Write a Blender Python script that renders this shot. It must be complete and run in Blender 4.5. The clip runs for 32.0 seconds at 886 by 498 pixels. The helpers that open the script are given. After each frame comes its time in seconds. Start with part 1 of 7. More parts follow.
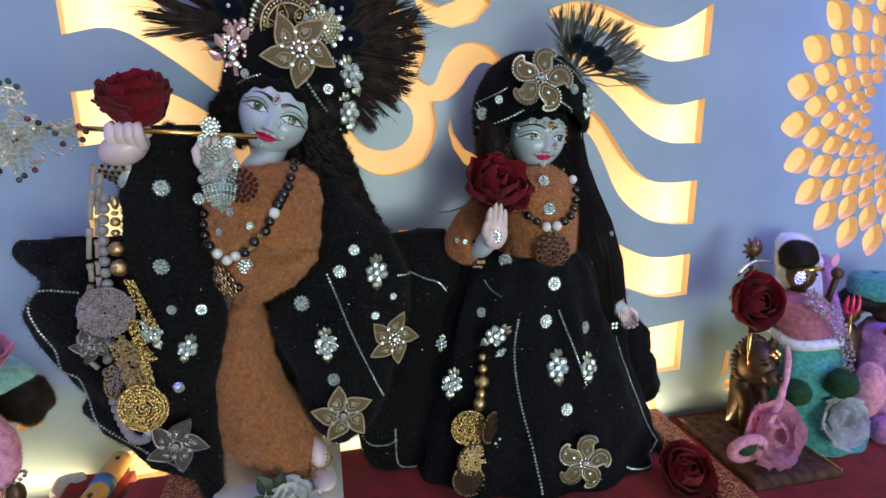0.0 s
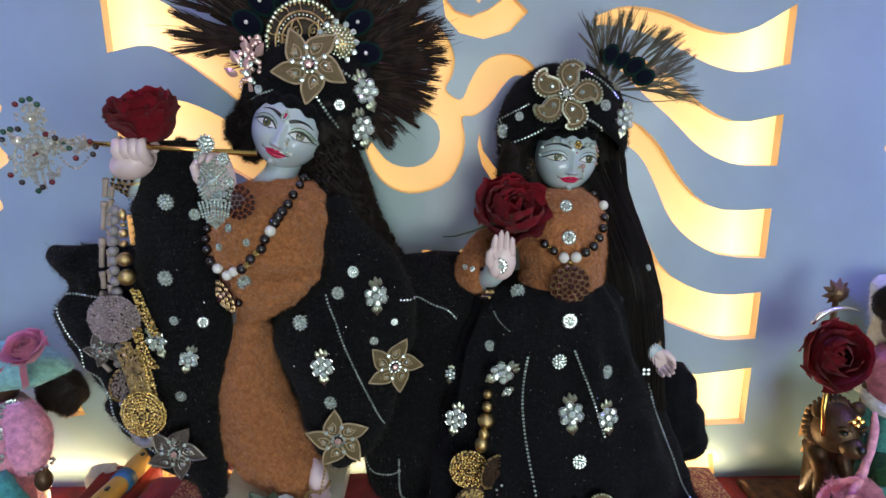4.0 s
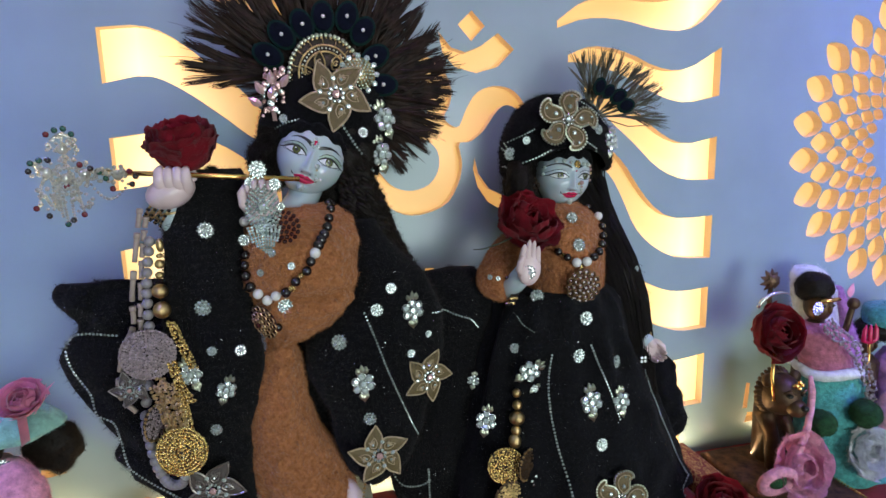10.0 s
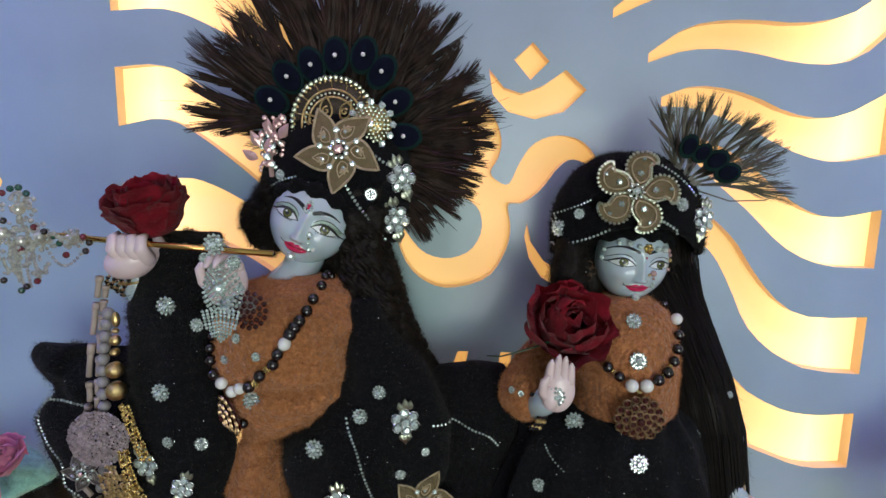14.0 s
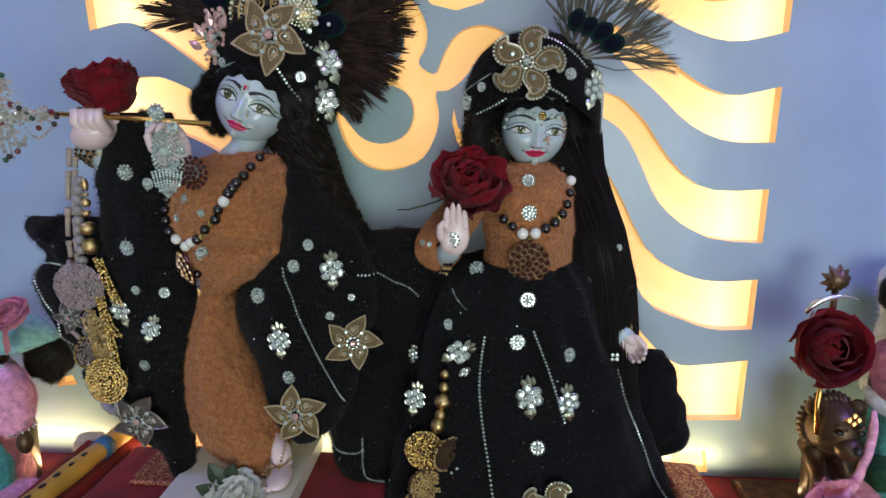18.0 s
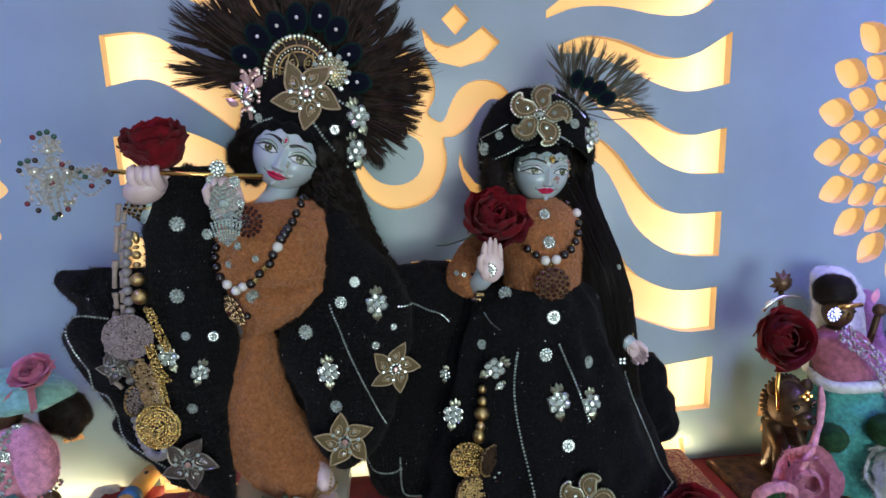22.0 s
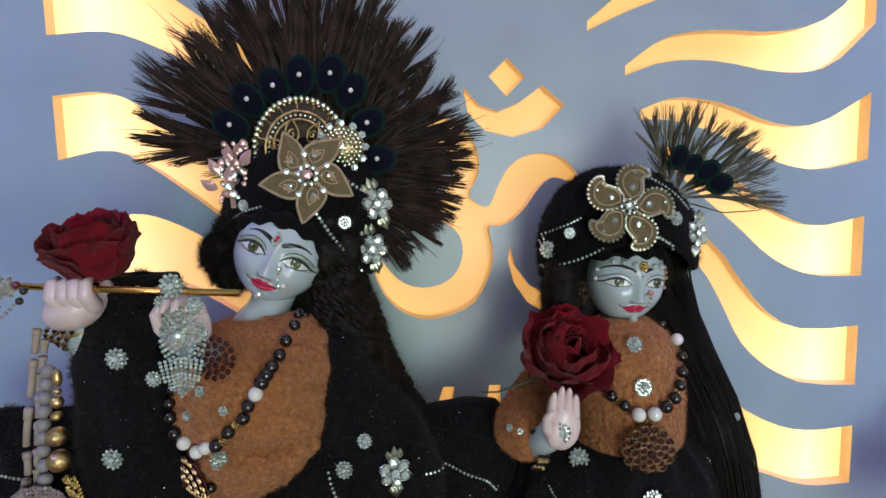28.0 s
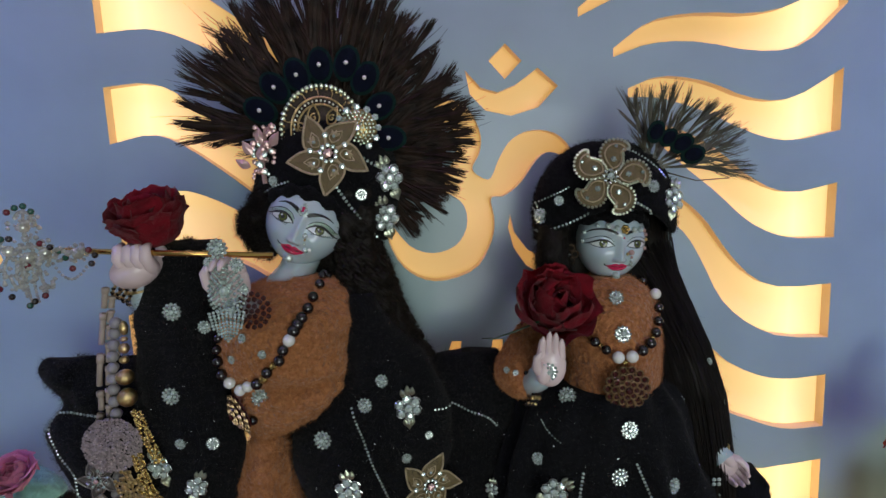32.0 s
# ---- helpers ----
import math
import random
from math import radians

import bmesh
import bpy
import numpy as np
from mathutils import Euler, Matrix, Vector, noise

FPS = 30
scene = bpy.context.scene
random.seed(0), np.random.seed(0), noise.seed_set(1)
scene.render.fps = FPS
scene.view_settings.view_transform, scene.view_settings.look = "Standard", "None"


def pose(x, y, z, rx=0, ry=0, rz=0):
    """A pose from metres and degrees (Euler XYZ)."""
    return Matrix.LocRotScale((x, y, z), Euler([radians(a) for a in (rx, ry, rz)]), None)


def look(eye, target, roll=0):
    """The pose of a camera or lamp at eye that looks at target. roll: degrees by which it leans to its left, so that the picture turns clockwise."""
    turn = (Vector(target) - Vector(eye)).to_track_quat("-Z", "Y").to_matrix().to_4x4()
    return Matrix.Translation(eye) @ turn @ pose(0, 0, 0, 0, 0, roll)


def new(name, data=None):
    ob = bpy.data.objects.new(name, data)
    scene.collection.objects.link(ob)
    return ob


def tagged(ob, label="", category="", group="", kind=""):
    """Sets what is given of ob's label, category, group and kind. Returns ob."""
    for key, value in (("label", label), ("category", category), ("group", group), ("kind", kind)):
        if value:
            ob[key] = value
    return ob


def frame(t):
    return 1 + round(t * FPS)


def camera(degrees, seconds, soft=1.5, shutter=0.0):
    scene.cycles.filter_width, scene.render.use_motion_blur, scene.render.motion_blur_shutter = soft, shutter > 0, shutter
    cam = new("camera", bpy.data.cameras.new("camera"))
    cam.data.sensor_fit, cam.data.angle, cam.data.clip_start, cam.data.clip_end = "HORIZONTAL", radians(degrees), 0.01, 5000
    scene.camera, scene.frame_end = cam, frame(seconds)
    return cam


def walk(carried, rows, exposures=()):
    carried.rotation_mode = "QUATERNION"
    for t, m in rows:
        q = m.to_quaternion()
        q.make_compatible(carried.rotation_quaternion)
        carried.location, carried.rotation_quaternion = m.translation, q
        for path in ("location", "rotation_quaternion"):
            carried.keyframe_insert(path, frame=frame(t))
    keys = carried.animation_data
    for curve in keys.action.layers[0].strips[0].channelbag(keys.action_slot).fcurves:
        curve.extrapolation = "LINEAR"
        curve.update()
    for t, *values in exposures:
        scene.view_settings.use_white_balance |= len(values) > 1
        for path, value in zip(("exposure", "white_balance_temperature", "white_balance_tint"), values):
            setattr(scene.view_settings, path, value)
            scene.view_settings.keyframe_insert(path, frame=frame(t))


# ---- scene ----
from mathutils.bvhtree import BVHTree

cam = camera(75.9, 32.0)
PATH = [
    (0, (-0.09, -0.631, 0.567), (0.317, 1.268, 0.088), -0.7),
    (0.5, (-0.093, -0.632, 0.566), (0.334, 1.259, 0.075), -0.7),
    (1, (-0.114, -0.628, 0.581), (0.368, 1.257, 0.119), -0.8),
    (1.5, (-0.143, -0.614, 0.589), (0.375, 1.27, 0.165), -1.8),
    (2, (-0.152, -0.615, 0.594), (0.388, 1.273, 0.215), -1.9),
    (2.5, (-0.133, -0.614, 0.588), (0.344, 1.287, 0.187), -1.8),
    (3, (-0.066, -0.617, 0.578), (0.246, 1.306, 0.127), -0.9),
    (3.5, (0.001, -0.607, 0.574), (0.1, 1.336, 0.112), 0.1),
    (5.5, (0.011, -0.604, 0.589), (-0.009, 1.349, 0.155), -0.6),
    (6, (-0.012, -0.616, 0.579), (0.08, 1.321, 0.09), -1.3),
    (6.5, (-0.027, -0.618, 0.564), (0.134, 1.307, 0.045), -1.0),
    (7, (-0.039, -0.619, 0.557), (0.164, 1.302, 0.039), -0.3),
    (7.5, (-0.054, -0.624, 0.552), (0.185, 1.296, 0.048), 0.2),
    (8, (-0.075, -0.631, 0.558), (0.179, 1.296, 0.083), 0.1),
    (8.5, (-0.089, -0.628, 0.563), (0.186, 1.303, 0.122), -0.5),
    (9, (-0.106, -0.633, 0.563), (0.21, 1.296, 0.143), -0.9),
    (9.5, (-0.121, -0.633, 0.564), (0.282, 1.291, 0.193), -1.8),
    (10, (-0.132, -0.631, 0.569), (0.316, 1.287, 0.221), -1.4),
    (10.5, (-0.132, -0.62, 0.576), (0.297, 1.305, 0.247), -1.0),
    (11, (-0.114, -0.62, 0.58), (0.235, 1.319, 0.236), -0.2),
    (11.5, (-0.075, -0.627, 0.587), (0.172, 1.328, 0.244), 0.3),
    (12, (-0.047, -0.617, 0.584), (0.15, 1.342, 0.234), 0.2),
    (12.5, (-0.03, -0.581, 0.572), (0.023, 1.387, 0.218), -0.5),
    (13, (-0.041, -0.534, 0.615), (-0.149, 1.444, 0.342), -0.2),
    (13.5, (-0.038, -0.51, 0.611), (-0.114, 1.47, 0.343), 0.3),
    (14, (-0.01, -0.522, 0.615), (-0.055, 1.453, 0.3), 1.0),
    (14.5, (0.022, -0.524, 0.609), (-0.08, 1.443, 0.265), 1.0),
    (15, (0.049, -0.528, 0.611), (-0.09, 1.436, 0.26), 0.8),
    (15.5, (0.065, -0.542, 0.594), (-0.059, 1.419, 0.222), 0.4),
    (17.5, (0.098, -0.584, 0.56), (-0.056, 1.354, 0.091), -0.3),
    (18, (0.086, -0.594, 0.554), (-0.055, 1.346, 0.087), -0.5),
    (18.5, (0.077, -0.61, 0.571), (0.006, 1.335, 0.108), 0.0),
    (19, (0.044, -0.622, 0.596), (0.017, 1.324, 0.135), -2.0),
    (19.5, (0.016, -0.614, 0.601), (0.085, 1.343, 0.196), -1.9),
    (20, (-0.005, -0.626, 0.616), (0.09, 1.341, 0.265), -2.3),
    (20.5, (-0.023, -0.634, 0.618), (0.071, 1.338, 0.296), -2.2),
    (21, (-0.016, -0.644, 0.603), (0.126, 1.323, 0.269), -1.8),
    (21.5, (-0.021, -0.645, 0.58), (0.136, 1.312, 0.197), -1.9),
    (22, (-0.026, -0.653, 0.576), (0.147, 1.302, 0.188), -1.9),
    (22.5, (-0.035, -0.658, 0.577), (0.134, 1.304, 0.226), -0.3),
    (23, (-0.058, -0.667, 0.577), (0.155, 1.297, 0.263), -0.1),
    (23.5, (-0.086, -0.664, 0.59), (0.153, 1.3, 0.296), -1.3),
    (24, (-0.108, -0.639, 0.59), (0.211, 1.312, 0.291), -1.6),
    (24.5, (-0.106, -0.591, 0.6), (0.224, 1.359, 0.301), -1.0),
    (25, (-0.1, -0.527, 0.61), (0.212, 1.436, 0.387), -0.7),
    (25.5, (-0.1, -0.496, 0.615), (0.202, 1.473, 0.434), -0.6),
    (27.5, (-0.059, -0.481, 0.605), (0.129, 1.499, 0.396), -1.8),
    (28, (-0.026, -0.489, 0.61), (0.065, 1.497, 0.393), -1.3),
    (28.5, (0.044, -0.468, 0.612), (-0.169, 1.509, 0.403), -0.4),
    (29, (0.082, -0.456, 0.602), (-0.299, 1.496, 0.393), -0.0),
    (29.5, (0.105, -0.461, 0.605), (-0.319, 1.484, 0.413), -0.3),
    (30, (0.116, -0.474, 0.602), (-0.305, 1.471, 0.407), -0.5),
    (30.5, (0.104, -0.494, 0.595), (-0.28, 1.454, 0.357), -1.1),
    (31, (0.039, -0.516, 0.601), (-0.189, 1.455, 0.345), -2.1),
    (31.5, (-0.005, -0.54, 0.598), (-0.095, 1.437, 0.306), -2.4),
    (32, (-0.018, -0.548, 0.607), (0.007, 1.431, 0.317), -2.3),
]
walk(cam, [(t, look(eye, target, roll)) for t, eye, target, roll in PATH], exposures=[(0.0, 0.05, 6250, 10), (3.0, 0.03, 6350, 10), (6.0, 0.08, 6450, 10), (9.0, 0.05, 6300, 10), (12.0, 0.0, 6350, 10), (15.0, -0.02, 6600, 10), (18.0, 0.05, 6500, 10), (21.0, -0.08, 6200, 10), (25.0, -0.03, 6350, 10), (28.0, 0.0, 6650, 10), (29.0, -0.06, 6750, 10), (30.0, -0.15, 6900, 10), (31.0, -0.32, 6650, 10), (32.0, -0.5, 6500, 10)])

# ---- light ----
world = bpy.data.worlds.new("room_air")
scene.world = world
world.use_nodes = True
world.node_tree.nodes["Background"].inputs[0].default_value = (0.55, 0.65, 0.85, 1)
world.node_tree.nodes["Background"].inputs[1].default_value = 0.05


def area_lamp(name, eye, target, sx, sy, watts, colour, spread=180):
    data = bpy.data.lights.new(name, "AREA")
    data.shape, data.size, data.size_y = "RECTANGLE", sx, sy
    data.energy, data.color, data.spread = watts, colour, radians(spread)
    ob = new(name, data)
    ob.matrix_world = look(eye, target)
    return ob


area_lamp("ceiling_light_cool", (0.3, -1.3, 1.80), (0.0, -0.4, 0.3), 1.2, 0.25, 2.8, (0.84, 0.94, 1.0))
area_lamp("window_daylight", (0.5, -2.1, 0.35), (0.0, 0.0, 0.25), 1.1, 1.0, 24.0, (0.89, 0.98, 0.95))
area_lamp("led_blue_east", (0.95, -0.55, 1.30), (0.74, 0.0, 0.60), 0.30, 0.10, 2.0, (0.20, 0.17, 1.0), 60)
area_lamp("led_blue_west", (-0.95, -0.55, 1.30), (-0.66, 0.0, 0.58), 0.30, 0.10, 1.5, (0.22, 0.24, 1.0), 60)
# Added unseen lamp with no known source: tints the upper wall violet.
area_lamp("violet_tint_top", (0.0, -0.50, 1.55), (0.0, 0.0, 0.98), 0.9, 0.10, 1.3, (0.62, 0.28, 0.80), 50)
area_lamp("led_altar_warm", (0.02, -0.030, 0.155), (0.02, -0.01, 0.30), 1.10, 0.02, 1.7, (1.0, 0.74, 0.40))


# ---- materials ----
def mat(name, colour, rough=0.6, metal=0.0, vary=0.15, scale=60.0, bump=0.2, bump_scale=400.0, sheen=0.0, second=None,
        emit=None, coat=0.0, sub=0.0, spec=0.5, trans=0.0, stains=8.0, spread=(0.3, 0.7)):
    """Principled surface: two noise scales in colour, fine relief."""
    m = bpy.data.materials.new(name)
    m.use_nodes = True
    nt = m.node_tree
    b = nt.nodes["Principled BSDF"]
    co = nt.nodes.new("ShaderNodeTexCoord")
    n1, n2, n3 = (nt.nodes.new("ShaderNodeTexNoise") for _ in range(3))
    for n, s in ((n1, scale), (n2, stains), (n3, bump_scale)):
        n.inputs["Scale"].default_value = s
        n.inputs["Detail"].default_value = 3.0
        nt.links.new(co.outputs["Object"], n.inputs["Vector"])
    r1, r2 = nt.nodes.new("ShaderNodeValToRGB"), nt.nodes.new("ShaderNodeMapRange")
    lo = [c * (1 - vary) for c in colour]
    hi = list(second) if second else [min(1.0, c * (1 + vary)) for c in colour]
    r1.color_ramp.elements[0].color, r1.color_ramp.elements[1].color = (*lo, 1), (*hi, 1)
    r1.color_ramp.elements[0].position, r1.color_ramp.elements[1].position = spread
    nt.links.new(n1.outputs["Fac"], r1.inputs["Fac"])
    r2.inputs["From Min"].default_value, r2.inputs["From Max"].default_value = 0.3, 0.7
    r2.inputs["To Min"].default_value, r2.inputs["To Max"].default_value = 1 - 0.5 * vary, 1 + 0.3 * vary
    nt.links.new(n2.outputs["Fac"], r2.inputs["Value"])
    mix = nt.nodes.new("ShaderNodeMix")
    mix.data_type, mix.blend_type = "RGBA", "MULTIPLY"
    mix.inputs["Factor"].default_value = 1.0
    nt.links.new(r1.outputs["Color"], mix.inputs["A"])
    nt.links.new(r2.outputs["Result"], mix.inputs["B"])
    nt.links.new(mix.outputs["Result"], b.inputs["Base Color"])
    b.inputs["Roughness"].default_value, b.inputs["Metallic"].default_value = rough, metal
    b.inputs["Sheen Weight"].default_value, b.inputs["Coat Weight"].default_value = sheen, coat
    b.inputs["Specular IOR Level"].default_value = spec
    b.inputs["Subsurface Weight"].default_value = sub
    b.inputs["Subsurface Scale"].default_value = 0.01
    b.inputs["Transmission Weight"].default_value = trans
    if bump:
        bp = nt.nodes.new("ShaderNodeBump")
        bp.inputs["Strength"].default_value, bp.inputs["Distance"].default_value = bump, 0.0015
        nt.links.new(n3.outputs["Fac"], bp.inputs["Height"])
        nt.links.new(bp.outputs["Normal"], b.inputs["Normal"])
    if emit:
        b.inputs["Emission Color"].default_value = (*emit[0], 1)
        b.inputs["Emission Strength"].default_value = emit[1]
    return m


M_WALL = mat("blue_wall_paint", (0.275, 0.385, 0.400), 0.32, vary=0.06, scale=14, bump=0.05, bump_scale=250, coat=0.15)
M_GLOW = mat("backlit_amber_acrylic", (0.80, 0.55, 0.22), 0.45, vary=0.05, scale=9, bump=0, emit=((0.95, 0.52, 0.13), 0.50))
# Cut edges are no lamps: weak emission stands in for backlight spilling on them.
M_CUTGLOW = mat("amber_cut_edge_painted_glow", (0.72, 0.54, 0.32), 0.5, vary=0.08, scale=20, bump=0, emit=((1.0, 0.58, 0.22), 0.16))
# LED tape runs behind the outer ends of the rays: the board is brightest there.
nt = M_GLOW.node_tree
geo, sep = nt.nodes.new("ShaderNodeNewGeometry"), nt.nodes.new("ShaderNodeSeparateXYZ")
nt.links.new(geo.outputs["Position"], sep.inputs[0])


def chain(op, a, b):
    n = nt.nodes.new("ShaderNodeMath")
    n.operation = op
    for k, v in enumerate((a, b)):
        if isinstance(v, (int, float)):
            n.inputs[k].default_value = v
        else:
            nt.links.new(v, n.inputs[k])
    return n.outputs[0]


far = chain("ABSOLUTE", chain("SUBTRACT", chain("ABSOLUTE", chain("SUBTRACT", sep.outputs[0], 0.0265), 0), 0.315), 0)
hot = chain("POWER", chain("MAXIMUM", chain("SUBTRACT", 1.0, chain("MULTIPLY", far, 1 / 0.115)), 0.0), 1.6)
nt.links.new(chain("ADD", chain("MULTIPLY", hot, 1.05), 0.50), nt.nodes["Principled BSDF"].inputs["Emission Strength"])
tint = nt.nodes.new("ShaderNodeMix")
tint.data_type = "RGBA"
tint.inputs["A"].default_value, tint.inputs["B"].default_value = (0.95, 0.55, 0.17, 1), (1.0, 0.76, 0.38, 1)
nt.links.new(hot, tint.inputs["Factor"])
nt.links.new(tint.outputs["Result"], nt.nodes["Principled BSDF"].inputs["Emission Color"])
M_ROOM = mat("plain_room_plaster", (0.62, 0.64, 0.66), 0.8, vary=0.08, scale=6)
M_FLOOR = mat("grey_floor_tile", (0.30, 0.29, 0.28), 0.4, vary=0.12, scale=8)
M_BLACK = mat("black_velvet_fur", (0.006, 0.006, 0.007), 0.95, vary=0.5, scale=300, bump=0.8, bump_scale=900, sheen=0.04, spec=0.1)
M_BPILE = mat("black_velvet_pile", (0.010, 0.009, 0.008), 0.6, vary=0.5, scale=200, bump=0, second=(0.034, 0.029, 0.024), spec=0.3)
M_BROWN = mat("tan_boiled_wool", (0.43, 0.155, 0.054), 0.95, vary=0.28, scale=300, bump=1.0, bump_scale=230, sheen=0.25, second=(0.54, 0.225, 0.088), spec=0.1, stains=26)
[n for n in M_BROWN.node_tree.nodes if n.bl_idname == "ShaderNodeBump"][0].inputs["Distance"].default_value = 0.006
M_PILE = mat("tan_wool_pile", (0.46, 0.180, 0.066), 0.95, vary=0.3, scale=240, bump=0, second=(0.64, 0.31, 0.14), spec=0.1)
M_PLINTH = mat("white_marble", (0.80, 0.76, 0.64), 0.3, vary=0.05, scale=30, bump=0, coat=0.2)
M_MARBLE = mat("pale_blue_painted_marble", (0.45, 0.53, 0.57), 0.20, vary=0.03, scale=30, bump=0, coat=0.3, sub=0.15)
M_PINK = mat("pale_pink_palm", (0.74, 0.58, 0.58), 0.3, vary=0.08, scale=60, bump=0, coat=0.2)
M_LIP = mat("red_lip_paint", (0.58, 0.015, 0.085), 0.25, vary=0.05, bump=0, coat=0.4)
M_INK = mat("black_eye_paint", (0.008, 0.008, 0.008), 0.35, vary=0.05, bump=0)
M_LID = mat("green_eyelid_paint", (0.29, 0.40, 0.31), 0.4, vary=0.1, bump=0)
M_SCLERA = mat("white_eye_paint", (0.66, 0.70, 0.68), 0.25, vary=0.03, bump=0, coat=0.4)
M_IRIS = mat("olive_iris_paint", (0.10, 0.115, 0.035), 0.2, vary=0.2, bump=0, coat=0.5)
M_HAIR = mat("black_hair", (0.012, 0.0085, 0.006), 0.55, vary=0.5, scale=140, bump=0.4, bump_scale=700, spec=0.2, second=(0.014, 0.010, 0.0065))
M_GOLD = mat("antique_gold_metal", (0.62, 0.45, 0.20), 0.30, metal=1.0, vary=0.3, scale=200, bump=0.4, bump_scale=700)
M_BRIGHT = mat("bright_gold_bullion", (0.74, 0.54, 0.20), 0.22, metal=1.0, vary=0.25, scale=300, bump=0.6, bump_scale=900)
M_BRASS = mat("gold_flute_metal", (0.80, 0.50, 0.15), 0.18, metal=1.0, vary=0.1, bump=0)
M_CORD = mat("beige_gold_cord", (0.46, 0.36, 0.22), 0.45, metal=0.3, vary=0.2, scale=300, bump=0.6, bump_scale=1200)
M_TAN = mat("taupe_appliq_cloth", (0.135, 0.096, 0.036), 0.6, vary=0.15, scale=200, bump=0.5, bump_scale=900)
M_SILVER = mat("silver_setting", (0.75, 0.76, 0.74), 0.22, metal=1.0, vary=0.15, scale=200, bump=0.3)
M_GEM = mat("clear_rhinestone", (0.82, 0.97, 0.92), 0.08, metal=0.45, coat=0.5, spec=0.8, vary=0.25, scale=500, bump=0)
# sparkle is painted into the base colour: tone differs by stone and by facet
nt = M_GEM.node_tree
geo, ramp = nt.nodes.new("ShaderNodeNewGeometry"), nt.nodes.new("ShaderNodeValToRGB")
nt.links.new(geo.outputs["Random Per Island"], ramp.inputs["Fac"])
ramp.color_ramp.elements[0].color, ramp.color_ramp.elements[1].color = (0.42, 0.50, 0.45, 1), (0.86, 1.0, 0.93, 1)
facet, shade, painted_spark = nt.nodes.new("ShaderNodeTexVoronoi"), nt.nodes.new("ShaderNodeMapRange"), nt.nodes.new("ShaderNodeMix")
facet.inputs["Scale"].default_value = 1100.0
shade.inputs["To Min"].default_value, shade.inputs["To Max"].default_value = 0.40, 1.20
painted_spark.data_type, painted_spark.blend_type = "RGBA", "MULTIPLY"
painted_spark.inputs["Factor"].default_value = 1.0
nt.links.new([n for n in nt.nodes if n.bl_idname == "ShaderNodeTexCoord"][0].outputs["Object"], facet.inputs["Vector"])
nt.links.new(facet.outputs["Color"], shade.inputs["Value"])
nt.links.new(ramp.outputs["Color"], painted_spark.inputs["A"])
nt.links.new(shade.outputs["Result"], painted_spark.inputs["B"])
nt.links.new(painted_spark.outputs["Result"], nt.nodes["Principled BSDF"].inputs["Base Color"])
M_PEARL = mat("white_pearl", (0.78, 0.76, 0.72), 0.15, vary=0.04, bump=0, coat=0.6)
M_BEAD = mat("black_glass_bead", (0.010, 0.006, 0.006), 0.06, vary=0.2, bump=0, coat=0.6)
M_GARNET = mat("dark_garnet_stone", (0.05, 0.008, 0.008), 0.08, vary=0.2, bump=0, coat=0.6)
M_ROSE = mat("crimson_rose_felt", (0.34, 0.004, 0.019), 0.9, vary=0.30, scale=70, bump=0.5, bump_scale=600, sheen=0.12)
M_STEM = mat("dark_green_leaf", (0.022, 0.045, 0.018), 0.5, vary=0.3, scale=90)
M_FEATHER = mat("brown_feather_barbs", (0.010, 0.0058, 0.0036), 0.55, vary=0.5, scale=90, bump=0, second=(0.036, 0.020, 0.012), spec=0.2)
M_WEB = mat("dark_brown_feather_web", (0.009, 0.0052, 0.0033), 0.7, vary=0.5, scale=260, bump=0.6, bump_scale=600, second=(0.026, 0.015, 0.009), spec=0.15)
M_FEATHER2 = mat("olive_peacock_barbs", (0.040, 0.040, 0.020), 0.4, vary=0.4, scale=90, bump=0, second=(0.11, 0.10, 0.055))
M_EYE = mat("navy_feather_eye", (0.002, 0.0035, 0.010), 0.85, vary=0.3, scale=200, bump=0.3, spec=0.1)
M_TEAL = mat("teal_feather_ring", (0.003, 0.017, 0.014), 0.75, vary=0.3, scale=200, bump=0.3, spec=0.1)
M_RED = mat("crimson_velvet_cloth", (0.26, 0.006, 0.009), 0.9, vary=0.35, scale=40, bump=0.5, bump_scale=800, sheen=0.12)
M_MAT = mat("dark_maroon_mat", (0.055, 0.016, 0.010), 0.8, vary=0.5, scale=90, bump=0.8, bump_scale=400, second=(0.16, 0.07, 0.03))
M_BROC = mat("gold_red_brocade", (0.22, 0.018, 0.014), 0.5, vary=0.2, scale=110, bump=0.4, bump_scale=500)
nt = M_BROC.node_tree
vor, edge, gold = nt.nodes.new("ShaderNodeTexVoronoi"), nt.nodes.new("ShaderNodeValToRGB"), nt.nodes.new("ShaderNodeMix")
vor.feature, gold.data_type = "SMOOTH_F1", "RGBA"
vor.inputs["Scale"].default_value = 165.0
wave = nt.nodes.new("ShaderNodeMath")
wave.operation, wave.inputs[1].default_value = "PINGPONG", 0.13
nt.links.new([n for n in nt.nodes if n.bl_idname == "ShaderNodeTexCoord"][0].outputs["Object"], vor.inputs["Vector"])
nt.links.new(vor.outputs["Distance"], wave.inputs[0])
nt.links.new(wave.outputs[0], edge.inputs["Fac"])
edge.color_ramp.elements[0].position, edge.color_ramp.elements[1].position = 0.070, 0.090
old = nt.nodes["Principled BSDF"].inputs["Base Color"].links[0].from_socket
nt.links.new(old, gold.inputs["A"])
gold.inputs["B"].default_value = (0.50, 0.25, 0.09, 1)
nt.links.new(edge.outputs["Color"], gold.inputs["Factor"])
nt.links.new(gold.outputs["Result"], nt.nodes["Principled BSDF"].inputs["Base Color"])
M_YFLUTE = mat("yellow_bamboo", (0.62, 0.34, 0.06), 0.4, vary=0.15, scale=30)
